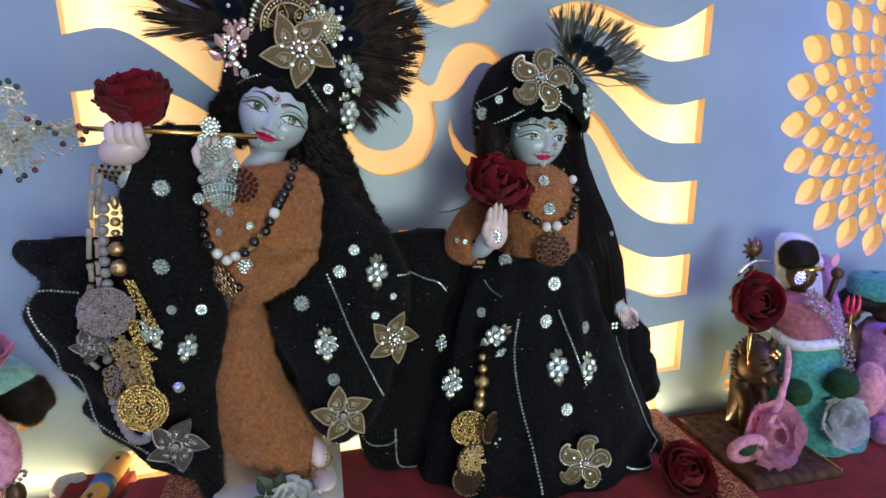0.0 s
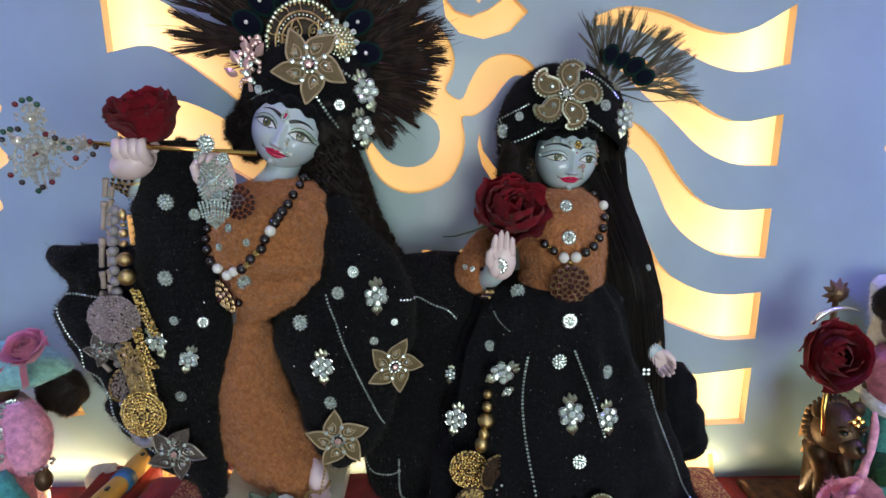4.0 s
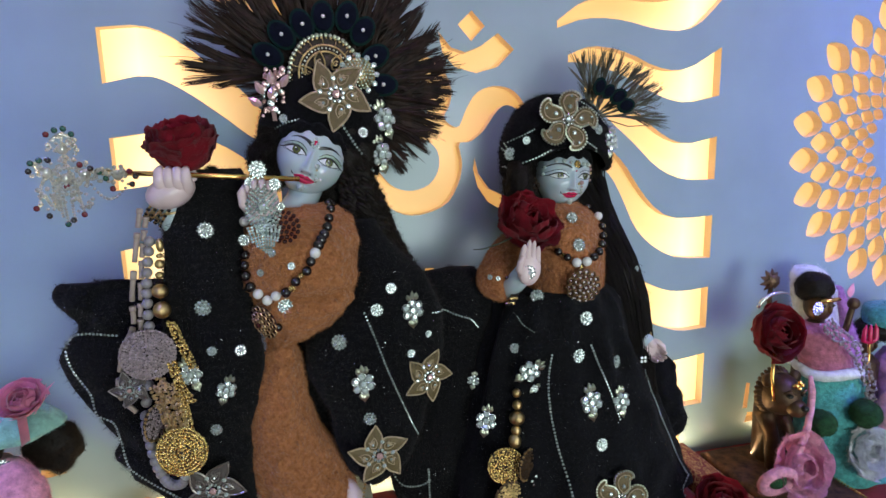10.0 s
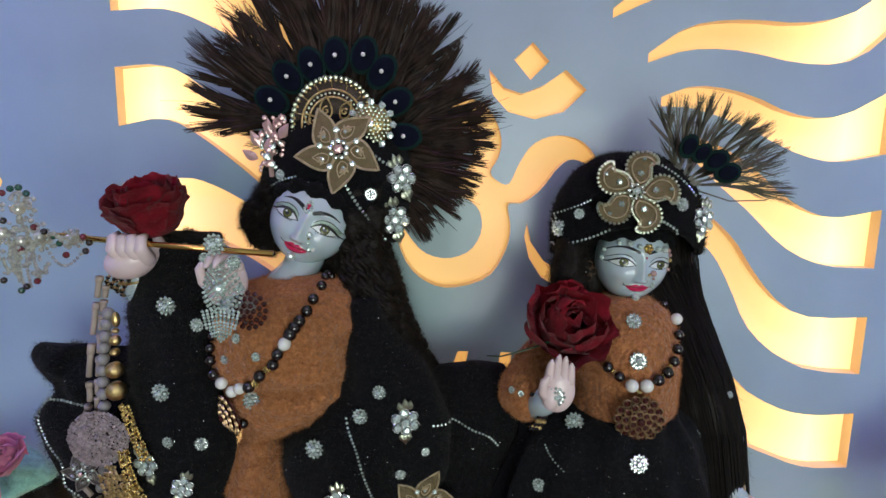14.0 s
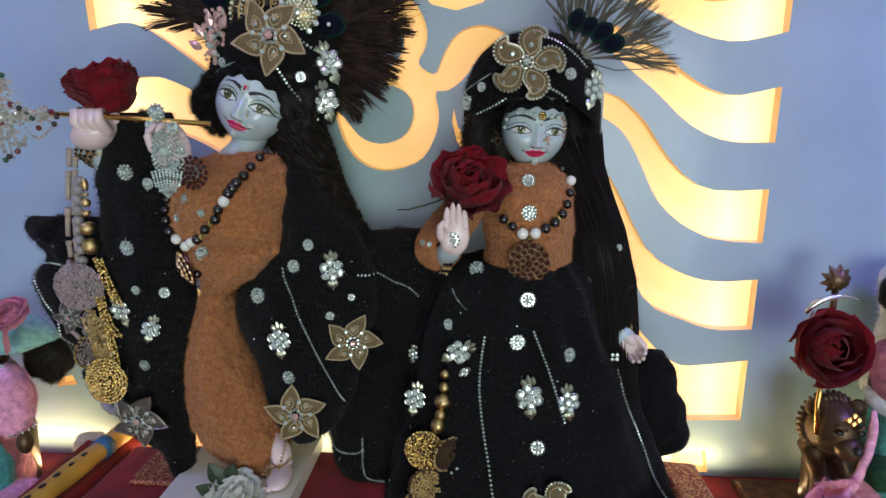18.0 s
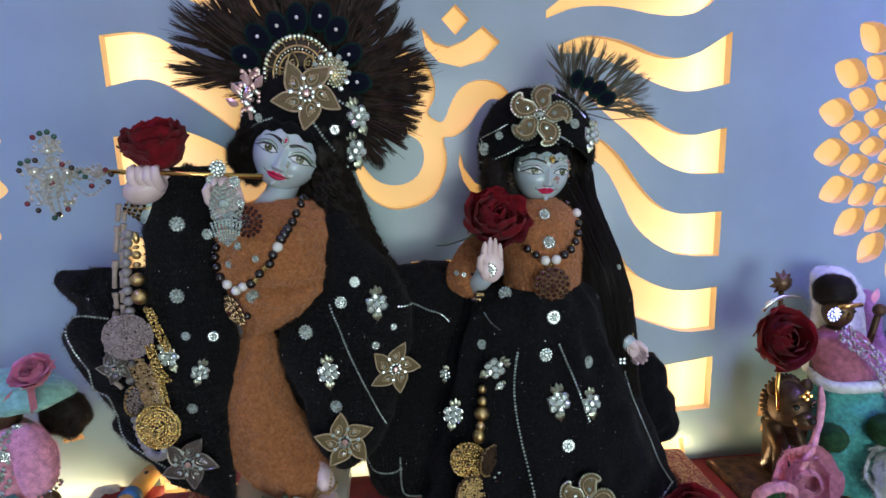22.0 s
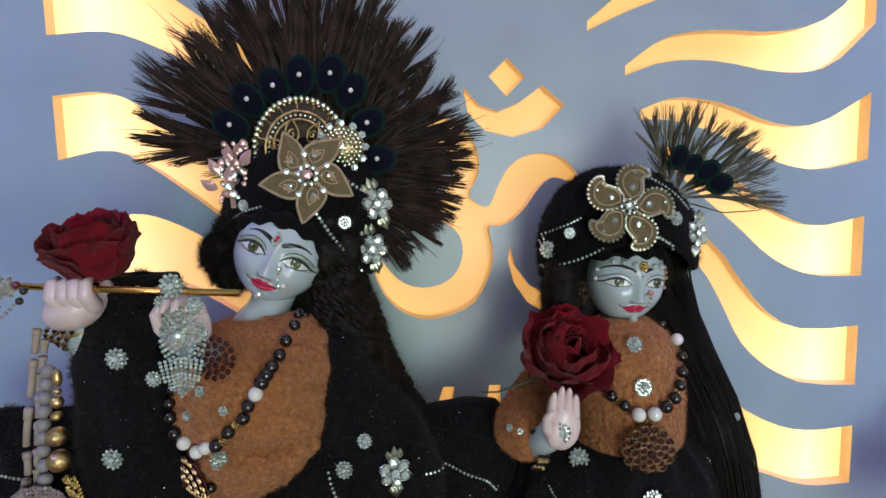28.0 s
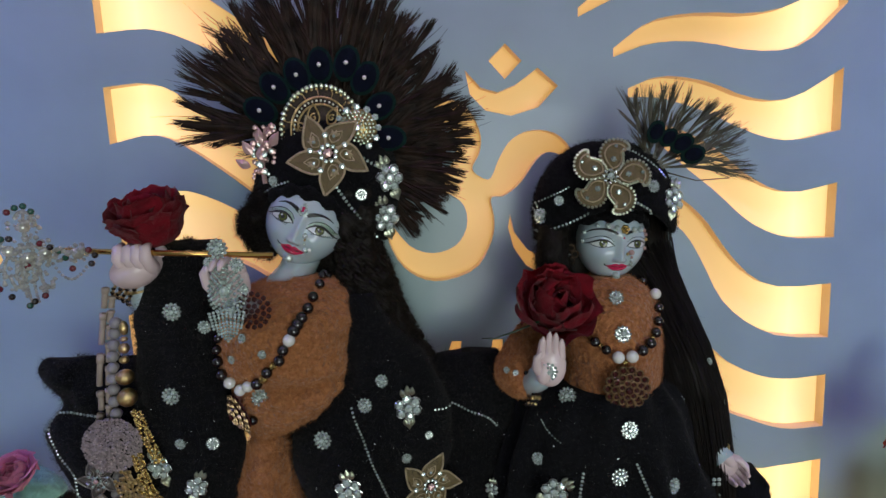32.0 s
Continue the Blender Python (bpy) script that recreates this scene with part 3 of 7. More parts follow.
# ---- the two marble statues: one plain mesh each ----
def head(bm, m, rx, rz, ez, sx, sz, lid, gaze, n=230):
    """A painted marble head, its face towards local -y. Slots: marble, lip, ink, lid, iris, pink, eye white.
    Features are given in millimetres from the middle of the eye line, scaled by sx and sz."""
    ry = 0.033

    def hill(x, z, cx, cz, wx, wz, h):
        return h * math.exp(-((abs(x) - cx) / wx) ** 2 - ((z - cz) / wz) ** 2)

    def skin(x, z, lift=0.0):
        x0, z0 = x / rx, z / rz
        jaw = 1 - 0.13 * max(0, -z0) ** 2.0
        d = 1 - (x0 / jaw) ** 2 - z0 ** 2
        y = -ry * math.sqrt(max(d, 0.0)) ** 0.68
        u, v = x * 1000 / sx, (z - ez) * 1000 / sz
        t = min(max((6 - v) / 21.5, 0.0), 1.0)
        ridge = (0.8 + 5.2 * t ** 1.3) * min(max((v + 20.0) / 3.6, 0.0), 1.0) ** .7 * min(max((13 - v) / 8, 0), 1)
        h = ridge * math.exp(-(u / (2.5 + 1.7 * t)) ** 2)
        h += hill(u, v, 3.8, -16.6, 2.2, 2.0, 2.2)
        h += hill(u, v, 0, -23.0, 6.5, 1.6, 2.3) + hill(u, v, 0, -26.9, 5.2, 1.9, 2.6) - hill(u, v, 0, -24.7, 8.5, .7, 1.3) - hill(u, v, 0, -30.2, 6, 1.6, .8)
        h += hill(u, v, 0, -34, 6.5, 4, 2.6) + hill(u, v, 17, -14, 9, 9, 2.4) - hill(u, v, 10.3, -24, 2, 2.5, .9)
        h += -hill(u, v, 12.5, 1, 9, 6, 3.6) + hill(u, v, 16.4, .4, 8.5, 4.4, 3.0) + hill(u, v, 14, 11, 11, 3.2, 1.0)
        return m @ Vector((x, y - h * .001 - lift, z))

    k = np.linspace(-1, 1, n + 1)
    grid = {}
    for i, a in enumerate(k):
        for j, b in enumerate(k):
            u, v = a * math.sqrt(1 - b * b / 2), b * math.sqrt(1 - a * a / 2)
            jaw = 1 - 0.13 * max(0, -v) ** 2.0
            grid[i, j] = bm.verts.new(skin(u * rx * jaw * 0.998, v * rz * 0.998))
    mid = (k[:-1] + k[1:]) / 2
    A, B = np.meshgrid(mid, mid, indexing="ij")
    U, V = A * np.sqrt(1 - B * B / 2), B * np.sqrt(1 - A * A / 2)
    X = U * rx * (1 - .13 * np.maximum(0, -V) ** 2) * 1000 / sx
    Z = (V * rz - ez) * 1000 / sz
    paint = np.zeros(X.shape, int)

    def inside(px, pz, loop):
        hit = np.zeros(px.shape, bool)
        for (x0, z0), (x1, z1) in zip(loop, loop[1:] + loop[:1]):
            if z0 != z1:
                hit ^= ((z0 > pz) != (z1 > pz)) & (px < (x1 - x0) * (pz - z0) / (z1 - z0) + x0)
        return hit

    def stroke(px, pz, pts, w, mi, blunt=False):
        p = spline(pts, 24)
        for i in range(23):
            (x0, z0), (x1, z1) = p[i], p[i + 1]
            dx, dz = x1 - x0, z1 - z0
            t = np.clip(((px - x0) * dx + (pz - z0) * dz) / (dx * dx + dz * dz + 1e-12), 0, 1)
            r = w * (min(1.0, 1.25 - 1.05 * i / 22) if blunt else .3 + .7 * math.sin(math.pi * (.10 + .84 * i / 22)))
            paint[(px - x0 - t * dx) ** 2 + (pz - z0 - t * dz) ** 2 < r * r] = mi

    def loop_of(top, bottom):
        return [tuple(q) for q in spline(top, 20)] + [tuple(q) for q in spline(bottom, 20)]

    up = [(5.8, -2.4), (9.5, .9), (13.6, 2.9), (18.2, 3.1), (23, 1.3), (27.6, -1.8)]
    low = [(23.2, -3.5), (17.4, -4.4), (11.2, -3.8)]
    rim = loop_of(up, [up[-1]] + low + [up[0]])
    crease = [(6.4, 1.6), (11, 5.6), (17.4, 6.9), (24, 4.9), (30.5, .4)]
    for s in (-1, 1):
        P = X * s
        if lid:
            paint[inside(P, Z, loop_of(up, crease[::-1]))] = 3
        eye = inside(P, Z, rim)
        paint[eye] = 6
        gx = 16.4 + s * gaze
        r2 = (P - gx) ** 2 + (Z + .45) ** 2
        paint[eye & (r2 < 3.95 ** 2)] = 2
        paint[eye & (r2 < 3.3 ** 2)] = 4
        paint[eye & (r2 < 1.7 ** 2)] = 2
        # catchlight put into the paint as a white dot on the iris
        paint[(P - gx + s * 1.3) ** 2 + (Z - .9) ** 2 < .7 ** 2] = 6
        stroke(P, Z, up + [(31.6, -3.6)], 1.0 if lid else .85, 2)
        stroke(P, Z, [(5.6, -2.1), (11.2, -3.9), (17.4, -4.5), (23.2, -3.6), (28, -1.7)], .42, 2)
        stroke(P, Z, crease, .42, 2)
        if lid:
            stroke(P, Z, [(4.2, 9.0), (8, 11.0), (13, 12.4), (18.5, 12.2), (24.5, 9.4)], 1.75, 2, True)
        else:
            stroke(P, Z, [(4.6, 10.6), (10, 13.0), (17, 14.2), (24.5, 12.2), (31, 6.8)], 1.35, 2, True)
        for t in np.linspace(0, 1, 11 if lid else 0):
            x = 10.5 + 17 * t
            stroke(P, Z, [(x, 2.7 - 3.6 * abs(t - .35)), (x + .9, 5.0 - 4.0 * abs(t - .3))], .26, 2)
            stroke(P, Z, [(x, -4.0 + 1.6 * t * t), (x + 1.0, -5.9 + 1.6 * t)], .26, 2)
        stroke(P, Z, [(10.4, -24.0), (12.2, -23.0), (13.4, -21.2)], .5, 2)
        stroke(P, Z, [(3.2, -18.6), (4.8, -18.3)], .6, 2)
    lips = [(-10.8, -24.0), (-6.4, -22.3), (-2.6, -20.9), (0, -21.8), (2.6, -20.9), (6.4, -22.3), (10.8, -24.0), (7, -27.3), (2.8, -29.2), (-2.8, -29.2), (-7, -27.3)]
    paint[inside(X, Z, [tuple(q) for q in spline(lips + lips[:1], 60)])] = 1
    stroke(X, Z, [(-10.5, -24.2), (-4.5, -24.9), (0, -24.3), (4.5, -24.9), (10.5, -24.2)], .26, 2)
    for i in range(n):
        for j in range(n):
            bm.faces.new((grid[i, j], grid[i + 1, j], grid[i + 1, j + 1], grid[i, j + 1])).material_index = int(paint[i, j])
    ball(bm, None, 1, 24, 16, m @ Matrix.Translation((0, 0.006, 0)) @ Matrix.Diagonal((rx * 0.985, ry, rz * 0.985, 1)))
    return lambda x, z, lift=0.0: skin(x * sx / 1000, ez + z * sz / 1000, lift)


def hand(bm, m, curl, mi=0, fingers=4, scale=1.0):
    """A small hand with closed fingers: local z runs along the fingers, palm towards -y."""
    mm = m @ Matrix.Scale(scale, 4)
    ball(bm, None, 1, 18, 12, mm @ Matrix.Translation((0, 0.001, -0.001)) @ Matrix.Diagonal((0.0122, 0.0062, 0.0165, 1)), mi)
    ball(bm, None, 1, 14, 10, mm @ Matrix.Translation((-0.006, -0.003, -0.005)) @ Matrix.Diagonal((0.0062, 0.0052, 0.0095, 1)), mi)
    for k in range(fingers):
        x = -0.0083 + 0.0054 * k
        ln = (0.019, 0.0235, 0.0225, 0.017)[k]
        pts = []
        for t in np.linspace(0, 1, 7):
            a = radians(curl) * t
            pts.append(mm @ Vector((x * (1 - 0.12 * t), -ln * t * math.sin(a), 0.006 + ln * t * math.cos(a))))
        tube(bm, pts, [0.0035 * scale, 0.0034 * scale, 0.0032 * scale, 0.0031 * scale, 0.0028 * scale, 0.0022 * scale, 0.0008 * scale], 10, mi)
    pts = [mm @ Vector(p) for p in ((-0.008, -0.002, -0.006), (-0.0125, -0.005, 0.001), (-0.0125, -0.008, 0.009), (-0.0095, -0.010, 0.014))]
    tube(bm, pts, [0.0042 * scale, 0.0036 * scale, 0.0030 * scale, 0.0012 * scale], 10, mi)


STATUE = [M_MARBLE, M_LIP, M_INK, M_LID, M_IRIS, M_PINK, M_SCLERA]
bm = bmesh.new()
HEAD_K = Matrix.Translation((-0.1276, -0.0590, 0.5632)) @ Matrix.Rotation(radians(25), 4, "Y") @ Matrix.Rotation(radians(1), 4, "Z") @ Matrix.Rotation(radians(1), 4, "X")
skin_k = head(bm, HEAD_K, 0.0330, 0.0360, 0.0035, 0.96, 0.94, True, 0.3)
tube(bm, [(-0.129, -0.054, 0.545), (-0.139, -0.062, 0.522), (-0.150, -0.074, 0.498)], [0.016, 0.0155, 0.024], 24)
ball(bm, None, 1, 20, 14, Matrix.Translation((-0.2415, -0.126, 0.5395)) @ Matrix.Rotation(radians(-20), 4, "Y") @ Matrix.Diagonal((0.0200, 0.0170, 0.0135, 1)), 5)
for fx, fz in ((-0.2455, 0.5550), (-0.2390, 0.5545), (-0.2325, 0.5550), (-0.2262, 0.5545)):
    tube(bm, [(fx * .7 - .2435 * .3, -0.126, 0.538), (fx, -0.1345, 0.5430), (fx, -0.1430, 0.5505), (fx, -0.1415, fz + .002), (fx, -0.1345, fz + .0045)], [0.0060, 0.0054, 0.0046, 0.0038, 0.0022], 12, 5)
tube(bm, [(-0.230, -0.116, 0.541), (-0.2235, -0.120, 0.549), (-0.2245, -0.126, 0.558)], [0.0060, 0.0048, 0.0026], 10, 5)
tube(bm, [(-0.242, -0.118, 0.534), (-0.246, -0.115, 0.515), (-0.235, -0.110, 0.49)], [0.010, 0.009, 0.012], 14)
hand(bm, Matrix.Translation((-0.170, -0.135, 0.528)) @ Matrix.Rotation(radians(-4), 4, "Y"), 75, 5, scale=1.15)
tube(bm, [(-0.170, -0.135, 0.520), (-0.169, -0.128, 0.508), (-0.160, -0.105, 0.498)], [0.010, 0.009, 0.010], 14)
tube(bm, [(-0.116, -0.110, 0.250), (-0.109, -0.116, 0.236), (-0.106, -0.122, 0.224)], [0.008, 0.0105, 0.010], 16, 5)
ball(bm, None, 1, 16, 10, pose(-0.104, -0.134, 0.221, 0, 0, 8) @ Matrix.Diagonal((0.0115, 0.021, 0.0062, 1)), 5)
for k in range(5):
    ball(bm, (-0.113 + 0.0042 * k, -0.151 + 0.0012 * k * k * 0.5, 0.2185), 0.0034 - 0.0003 * k, 8, 6, mi=5)
tube(bm, [(-0.140, -0.080, 0.50), (-0.158, -0.085, 0.42), (-0.164, -0.09, 0.39), (-0.160, -0.09, 0.30)], [0.026, 0.018, 0.008, 0.018], 20)
single("flute_player_statue", bm, STATUE, "white marble flute-playing statue with painted eyes and red lips", "statue")

bm = bmesh.new()
HEAD_R = Matrix.Translation((0.1300, -0.0630, 0.5398)) @ Matrix.Rotation(radians(4), 4, "Y") @ Matrix.Rotation(radians(4), 4, "Z") @ Matrix.Rotation(radians(4), 4, "X")
skin_r = head(bm, HEAD_R, 0.0290, 0.0345, 0.0012, 0.88, 0.80, False, 0.4)
tube(bm, [(0.129, -0.062, 0.524), (0.128, -0.068, 0.500), (0.127, -0.074, 0.48)], [0.0135, 0.013, 0.02], 20)
hand(bm, Matrix.Translation((0.0635, -0.146, 0.4575)) @ Matrix.Rotation(radians(2), 4, "Y"), 14, 5, scale=0.95)
tube(bm, [(0.0635, -0.140, 0.455), (0.058, -0.125, 0.440), (0.050, -0.11, 0.43)], [0.010, 0.010, 0.012], 14)
hand(bm, Matrix.Translation((0.2150, -0.112, 0.352)) @ Matrix.Rotation(radians(135), 4, "Y"), 80, 5, scale=0.85)
tube(bm, [(0.214, -0.113, 0.356), (0.205, -0.098, 0.368), (0.193, -0.078, 0.385)], [0.009, 0.0095, 0.010], 14)
tube(bm, [(0.127, -0.078, 0.49), (0.122, -0.08, 0.40), (0.118, -0.085, 0.198)], [0.028, 0.035, 0.06], 20)
single("consort_statue", bm, STATUE, "white marble female statue with painted eyes and raised palm", "statue")


# ---- clothes of the flute player ----
def garment(name, label, bodies, material, fur=None, loc=(0, 0, 0), category="garment", glitter=0, pile=None):
    """bodies: (part name, key, mesh). fur: count, length, width, droop. glitter: tiny metallic flecks a body."""
    ob = thing(name, loc, label, category)
    for k, (pname, key, bm) in enumerate(bodies):
        remember(key, bm)
        if glitter:
            fur_part("glitter", bm, M_SILVER, ob, glitter, .0008, .00030, 91 + k, "tiny glitter flecks", 0, 3.0)
        if fur:
            fur_part("fuzz", bm, pile or material, ob, int(fur[0]), fur[1], fur[2], 11 + k, "short fuzzy fibres", fur[3])
        part(pname, bm, material, ob)
    return ob


TUNIC = [(-.132, -.066, .520, .016, .018), (-.136, -.073, .515, .034, .028), (-.141, -.082, .505, .048, .038), (-.143, -.090, .490, .054, .046), (-.144, -.092, .468, .057, .047), (-.143, -.091, .452, .056, .046), (-.143, -.089, .441, .0525, .040),
         (-.143, -.090, .430, .050, .044), (-.147, -.090, .412, .036, .036), (-.157, -.092, .400, .020, .025), (-.166, -.094, .391, .011, .015)]
LEGS = [(-.166, -.095, .394, .011, .015), (-.166, -.094, .385, .014, .019), (-.169, -.092, .366, .022, .027), (-.173, -.091, .336, .027, .033), (-.171, -.091, .306, .034, .037), (-.161, -.093, .275, .043, .040),
        (-.150, -.097, .250, .045, .039), (-.141, -.103, .232, .035, .032), (-.128, -.110, .220, .020, .022), (-.119, -.113, .2158, .008, .010)]
garment("wool_tunic", "tan boiled-wool tunic with gathered waist on the flute player", [
    ("bodice", "tunic", loft(TUNIC, 150, 120, 6, .025, .0032, 95, 1)),
    ("trouser", "legs", loft(LEGS, 150, 120, 5, .05, .0030, 95, 2, 2.0))], M_BROWN, (60000, .0034, .00019, .2), (-.15, -.09, .22), pile=M_PILE)

SHAWL_W = [(-.212, -.100, .556, .024, .014), (-.215, -.104, .548, .030, .022), (-.221, -.106, .515, .033, .024), (-.225, -.106, .470, .033, .024),
           (-.224, -.106, .420, .040, .024), (-.223, -.106, .370, .041, .024), (-.226, -.108, .315, .030, .022), (-.222, -.110, .270, .024, .020), (-.212, -.112, .225, .014, .015), (-.206, -.114, .1975, .007, .010)]
SHAWL_E = [(-.082, -.088, .505, .010, .010), (-.076, -.092, .480, .020, .018), (-.064, -.098, .455, .033, .024), (-.060, -.100, .430, .044, .027),
           (-.074, -.100, .400, .064, .031), (-.078, -.100, .370, .066, .032), (-.077, -.100, .325, .050, .031), (-.078, -.102, .290, .042, .030),
           (-.083, -.104, .262, .028, .024), (-.086, -.106, .246, .012, .012)]
DRAPE = [(.006, -.070, .446, .026, .010), (.006, -.078, .430, .040, .020), (.008, -.080, .405, .044, .022), (-.006, -.080, .370, .045, .020), (-.016, -.082, .320, .045, .020),
         (-.022, -.085, .270, .046, .020), (-.026, -.088, .230, .040, .018), (-.020, -.092, .1985, .036, .016)]
WING = [(-.317, -.086, .461, .028, .005), (-.2925, -.088, .453, .0545, .006), (-.2934, -.088, .441, .0566, .01), (-.2878, -.088, .422, .0523, .01), (-.2911, -.088, .404, .0569, .01), (-.2905, -.088, .382, .0575, .01), (-.2844, -.088, .353, .0526, .01), (-.2788, -.088, .335, .0483, .01), (-.2736, -.088, .311, .0444, .01), (-.2705, -.088, .281, .0425, .01), (-.238, -.098, .218, .012, .008)]
shawl = garment("velvet_shawl", "black fur-edged velvet shawl covered in rhinestone appliques", [
    ("side_panel", "shawl_w", loft(SHAWL_W, 56, 60, 6, .04, .003, 45, 3)),
    ("front_panel", "shawl_e", loft(SHAWL_E, 64, 60, 5, .05, .003, 45, 4)),
    ("linking_drape", "drape", loft(DRAPE, 64, 50, 7, .06, .003, 45, 5)),
    ("inner_lining", "lining", loft([(-.128, -.066, .400, .030, .008), (-.126, -.066, .360, .036, .010), (-.118, -.066, .310, .036, .010), (-.108, -.068, .262, .032, .010), (-.104, -.070, .240, .018, .008)], 40, 30, 5, .05, .003, 45, 16)),
    ("outer_fold", "wing", loft(WING, 56, 50, 5, .05, .011, 42, 6))], M_BLACK, (22000, .0055, .00018, .2), (-.15, -.10, .2), glitter=2600, pile=M_BPILE)


WIG_K = [(-.097, -.044, .600, .040, .030), (-.092, -.047, .570, .034, .030), (-.087, -.052, .545, .019, .026), (-.081, -.057, .515, .023, .028), (-.073, -.061, .485, .025, .028),
         (-.060, -.064, .455, .027, .026), (-.044, -.067, .432, .022, .020), (-.038, -.068, .416, .008, .008)]
wig = garment("curly_wig", "long curly black hair falling behind the flute player's shoulder", [
    ("hair_mass", "wig_k", loft(WIG_K, 56, 60, 7, .06, .006, 110, 7)),
    ("nape_hair", "nape_k", loft([(-.112, -.042, .585, .034, .016), (-.108, -.044, .560, .036, .018), (-.100, -.046, .535, .034, .018), (-.094, -.050, .510, .030, .018), (-.090, -.054, .490, .014, .010)], 40, 30, 7, .06, .004, 110, 15)),
    ("side_curl", "curl_k", loft([(-.158, -.058, .592, .008, .012), (-.164, -.060, .580, .013, .014), (-.168, -.062, .564, .015, .015), (-.166, -.064, .549, .012, .012), (-.160, -.066, .538, .005, .006)], 40, 30, 7, .12, .006, 130, 8))],
    M_HAIR, (16000, .0065, .00022, .3), (-.08, -.06, .42), "wig")
rng = random.Random(5)
WIG_LINE = spline(WIG_K, 100)
for k in range(60):
    a0, sp = rng.uniform(2.7, 6.9), rng.uniform(.82, 1.0)
    ph, amp, turns = rng.uniform(0, 6), rng.uniform(.0020, .0036), rng.uniform(.85, 1.15)
    i0, i1 = rng.randrange(10, 40), rng.randrange(76, 100)
    pts, rad = [], []
    for i in range(i0, i1):
        r = WIG_LINE[i]
        w = i * turns + ph
        pts.append((r[0] + r[3] * sp * math.cos(a0) + amp * math.cos(w), r[1] + r[4] * sp * math.sin(a0) + amp * math.sin(w), r[2]))
        rad.append(.0019 * (1 + .35 * math.sin(w * 2)) * min(1, (i1 - i) / 12))
    bm = bmesh.new()
    tube(bm, pts, rad, 7)
    bm.normal_update()
    fur_part("flyaway", bm, M_HAIR, wig, 330, .0070, .00012, 400 + k, "loose crimped hairs", .2)
    part("curl_lock", bm, M_HAIR, wig)


def cap(m, a, b, h, rim, n=64, k=22, rough=.0012):
    """A soft cap: rim(angle) gives the lower edge as a share of its height; angle 0 is the local right, -90 the front."""
    bm = bmesh.new()
    rows = []
    for j in range(k + 1):
        row = []
        for i in range(n):
            th = 2 * math.pi * i / n
            lo = rim(th)
            f = lo + (math.pi / 2 - lo) * j / k
            q = Vector((a * math.cos(f) ** .8 * math.cos(th), b * math.cos(f) ** .8 * math.sin(th), h * math.sin(f))) if j < k else Vector((0, 0, h))
            p = m @ q
            p += noise.noise_vector(p * 90) * rough
            row.append(bm.verts.new(p))
        rows.append(row)
    for r, s in zip(rows, rows[1:]):
        for i in range(n):
            bm.faces.new((r[i], r[(i + 1) % n], s[(i + 1) % n], s[i]))
    inner = [bm.verts.new(m @ (m.inverted() @ v.co * .9)) for v in rows[0]]
    for i in range(n):
        bm.faces.new((rows[0][(i + 1) % n], rows[0][i], inner[i], inner[(i + 1) % n]))
    bmesh.ops.recalc_face_normals(bm, faces=bm.faces)
    return bm


def fur_rim(parent, skin, pts, r, fibres, seed):
    """A fuzzy black roll along the edge of a face."""
    bm = bmesh.new()
    p = [skin(x, z, -r * .2) for x, z in spline(pts, 40)]
    tube(bm, p, [r * (.8 + .25 * math.sin(k * 1.3 + seed)) for k in range(40)], 12)
    bm.normal_update()
    fur_part("fuzz", bm, M_BLACK, parent, fibres, .0045, .00018, seed, "short fuzzy fibres", .1)
    part("fur_edge", bm, M_BLACK, parent)


CAP_K = Matrix.Translation((-.113, -.041, .584)) @ Matrix.Rotation(radians(14), 4, "Y")
turban = garment("velvet_turban", "black velvet turban with jewelled brooches and rhinestone braid", [
    ("crown", "cap_k", cap(CAP_K, .063, .039, .076, lambda th: -.05 - .32 * max(0, math.cos(th)) - .30 * max(0, -math.cos(th)) ** 2 - .04 * max(0, -math.sin(th)) ** 3))],
    M_BLACK, (15000, .0040, .00016, .1), (-.106, -.06, .57), "turban")

fur_rim(turban, skin_k, [(-34, -16), (-34, -2), (-30, 11), (-20, 20), (-7, 24.5), (9, 24.5), (22, 20.5), (31, 10), (35, -6), (33, -22)], .0074, 6000, 3)

# ---- clothes of the consort ----
BLOUSE = [(.127, -.074, .510, .016, .016), (.127, -.078, .500, .030, .026), (.126, -.083, .485, .038, .034), (.126, -.087, .460, .040, .041), (.127, -.088, .435, .038, .042), (.124, -.088, .410, .042, .040)]
ARM = [(.084, -.086, .488, .010, .012), (.072, -.092, .476, .019, .020), (.058, -.098, .458, .022, .022), (.048, -.102, .442, .021, .022), (.046, -.106, .428, .016, .018), (.050, -.110, .420, .006, .008)]
garment("wool_blouse", "tan boiled-wool blouse with short sleeves on the consort", [
    ("bodice", "blouse", loft(BLOUSE, 64, 44, 5, .02, .0014, 90, 9)), ("sleeve", "arm_r", loft(ARM, 40, 30, 4, .02, .0014, 90, 10))],
    M_BROWN, (30000, .0030, .00017, .2), (.125, -.085, .41), pile=M_PILE)
SKIRT = [(.116, -.090, .424, .055, .040), (.114, -.094, .412, .066, .048), (.116, -.095, .380, .078, .050), (.120, -.096, .340, .092, .052), (.123, -.098, .295, .106, .060),
         (.126, -.100, .250, .122, .071), (.128, -.100, .215, .134, .080), (.129, -.100, .1985, .140, .086)]
skirt = garment("velvet_skirt", "full black velvet skirt with rhinestone rows and flower appliques", [
    ("skirt_body", "skirt", loft(SKIRT, 140, 70, 13, .085, .0030, 40, 11, 1.2))], M_BLACK, (20000, .0034, .00018, .2), (.12, -.1, .2), glitter=5000, pile=M_BPILE)
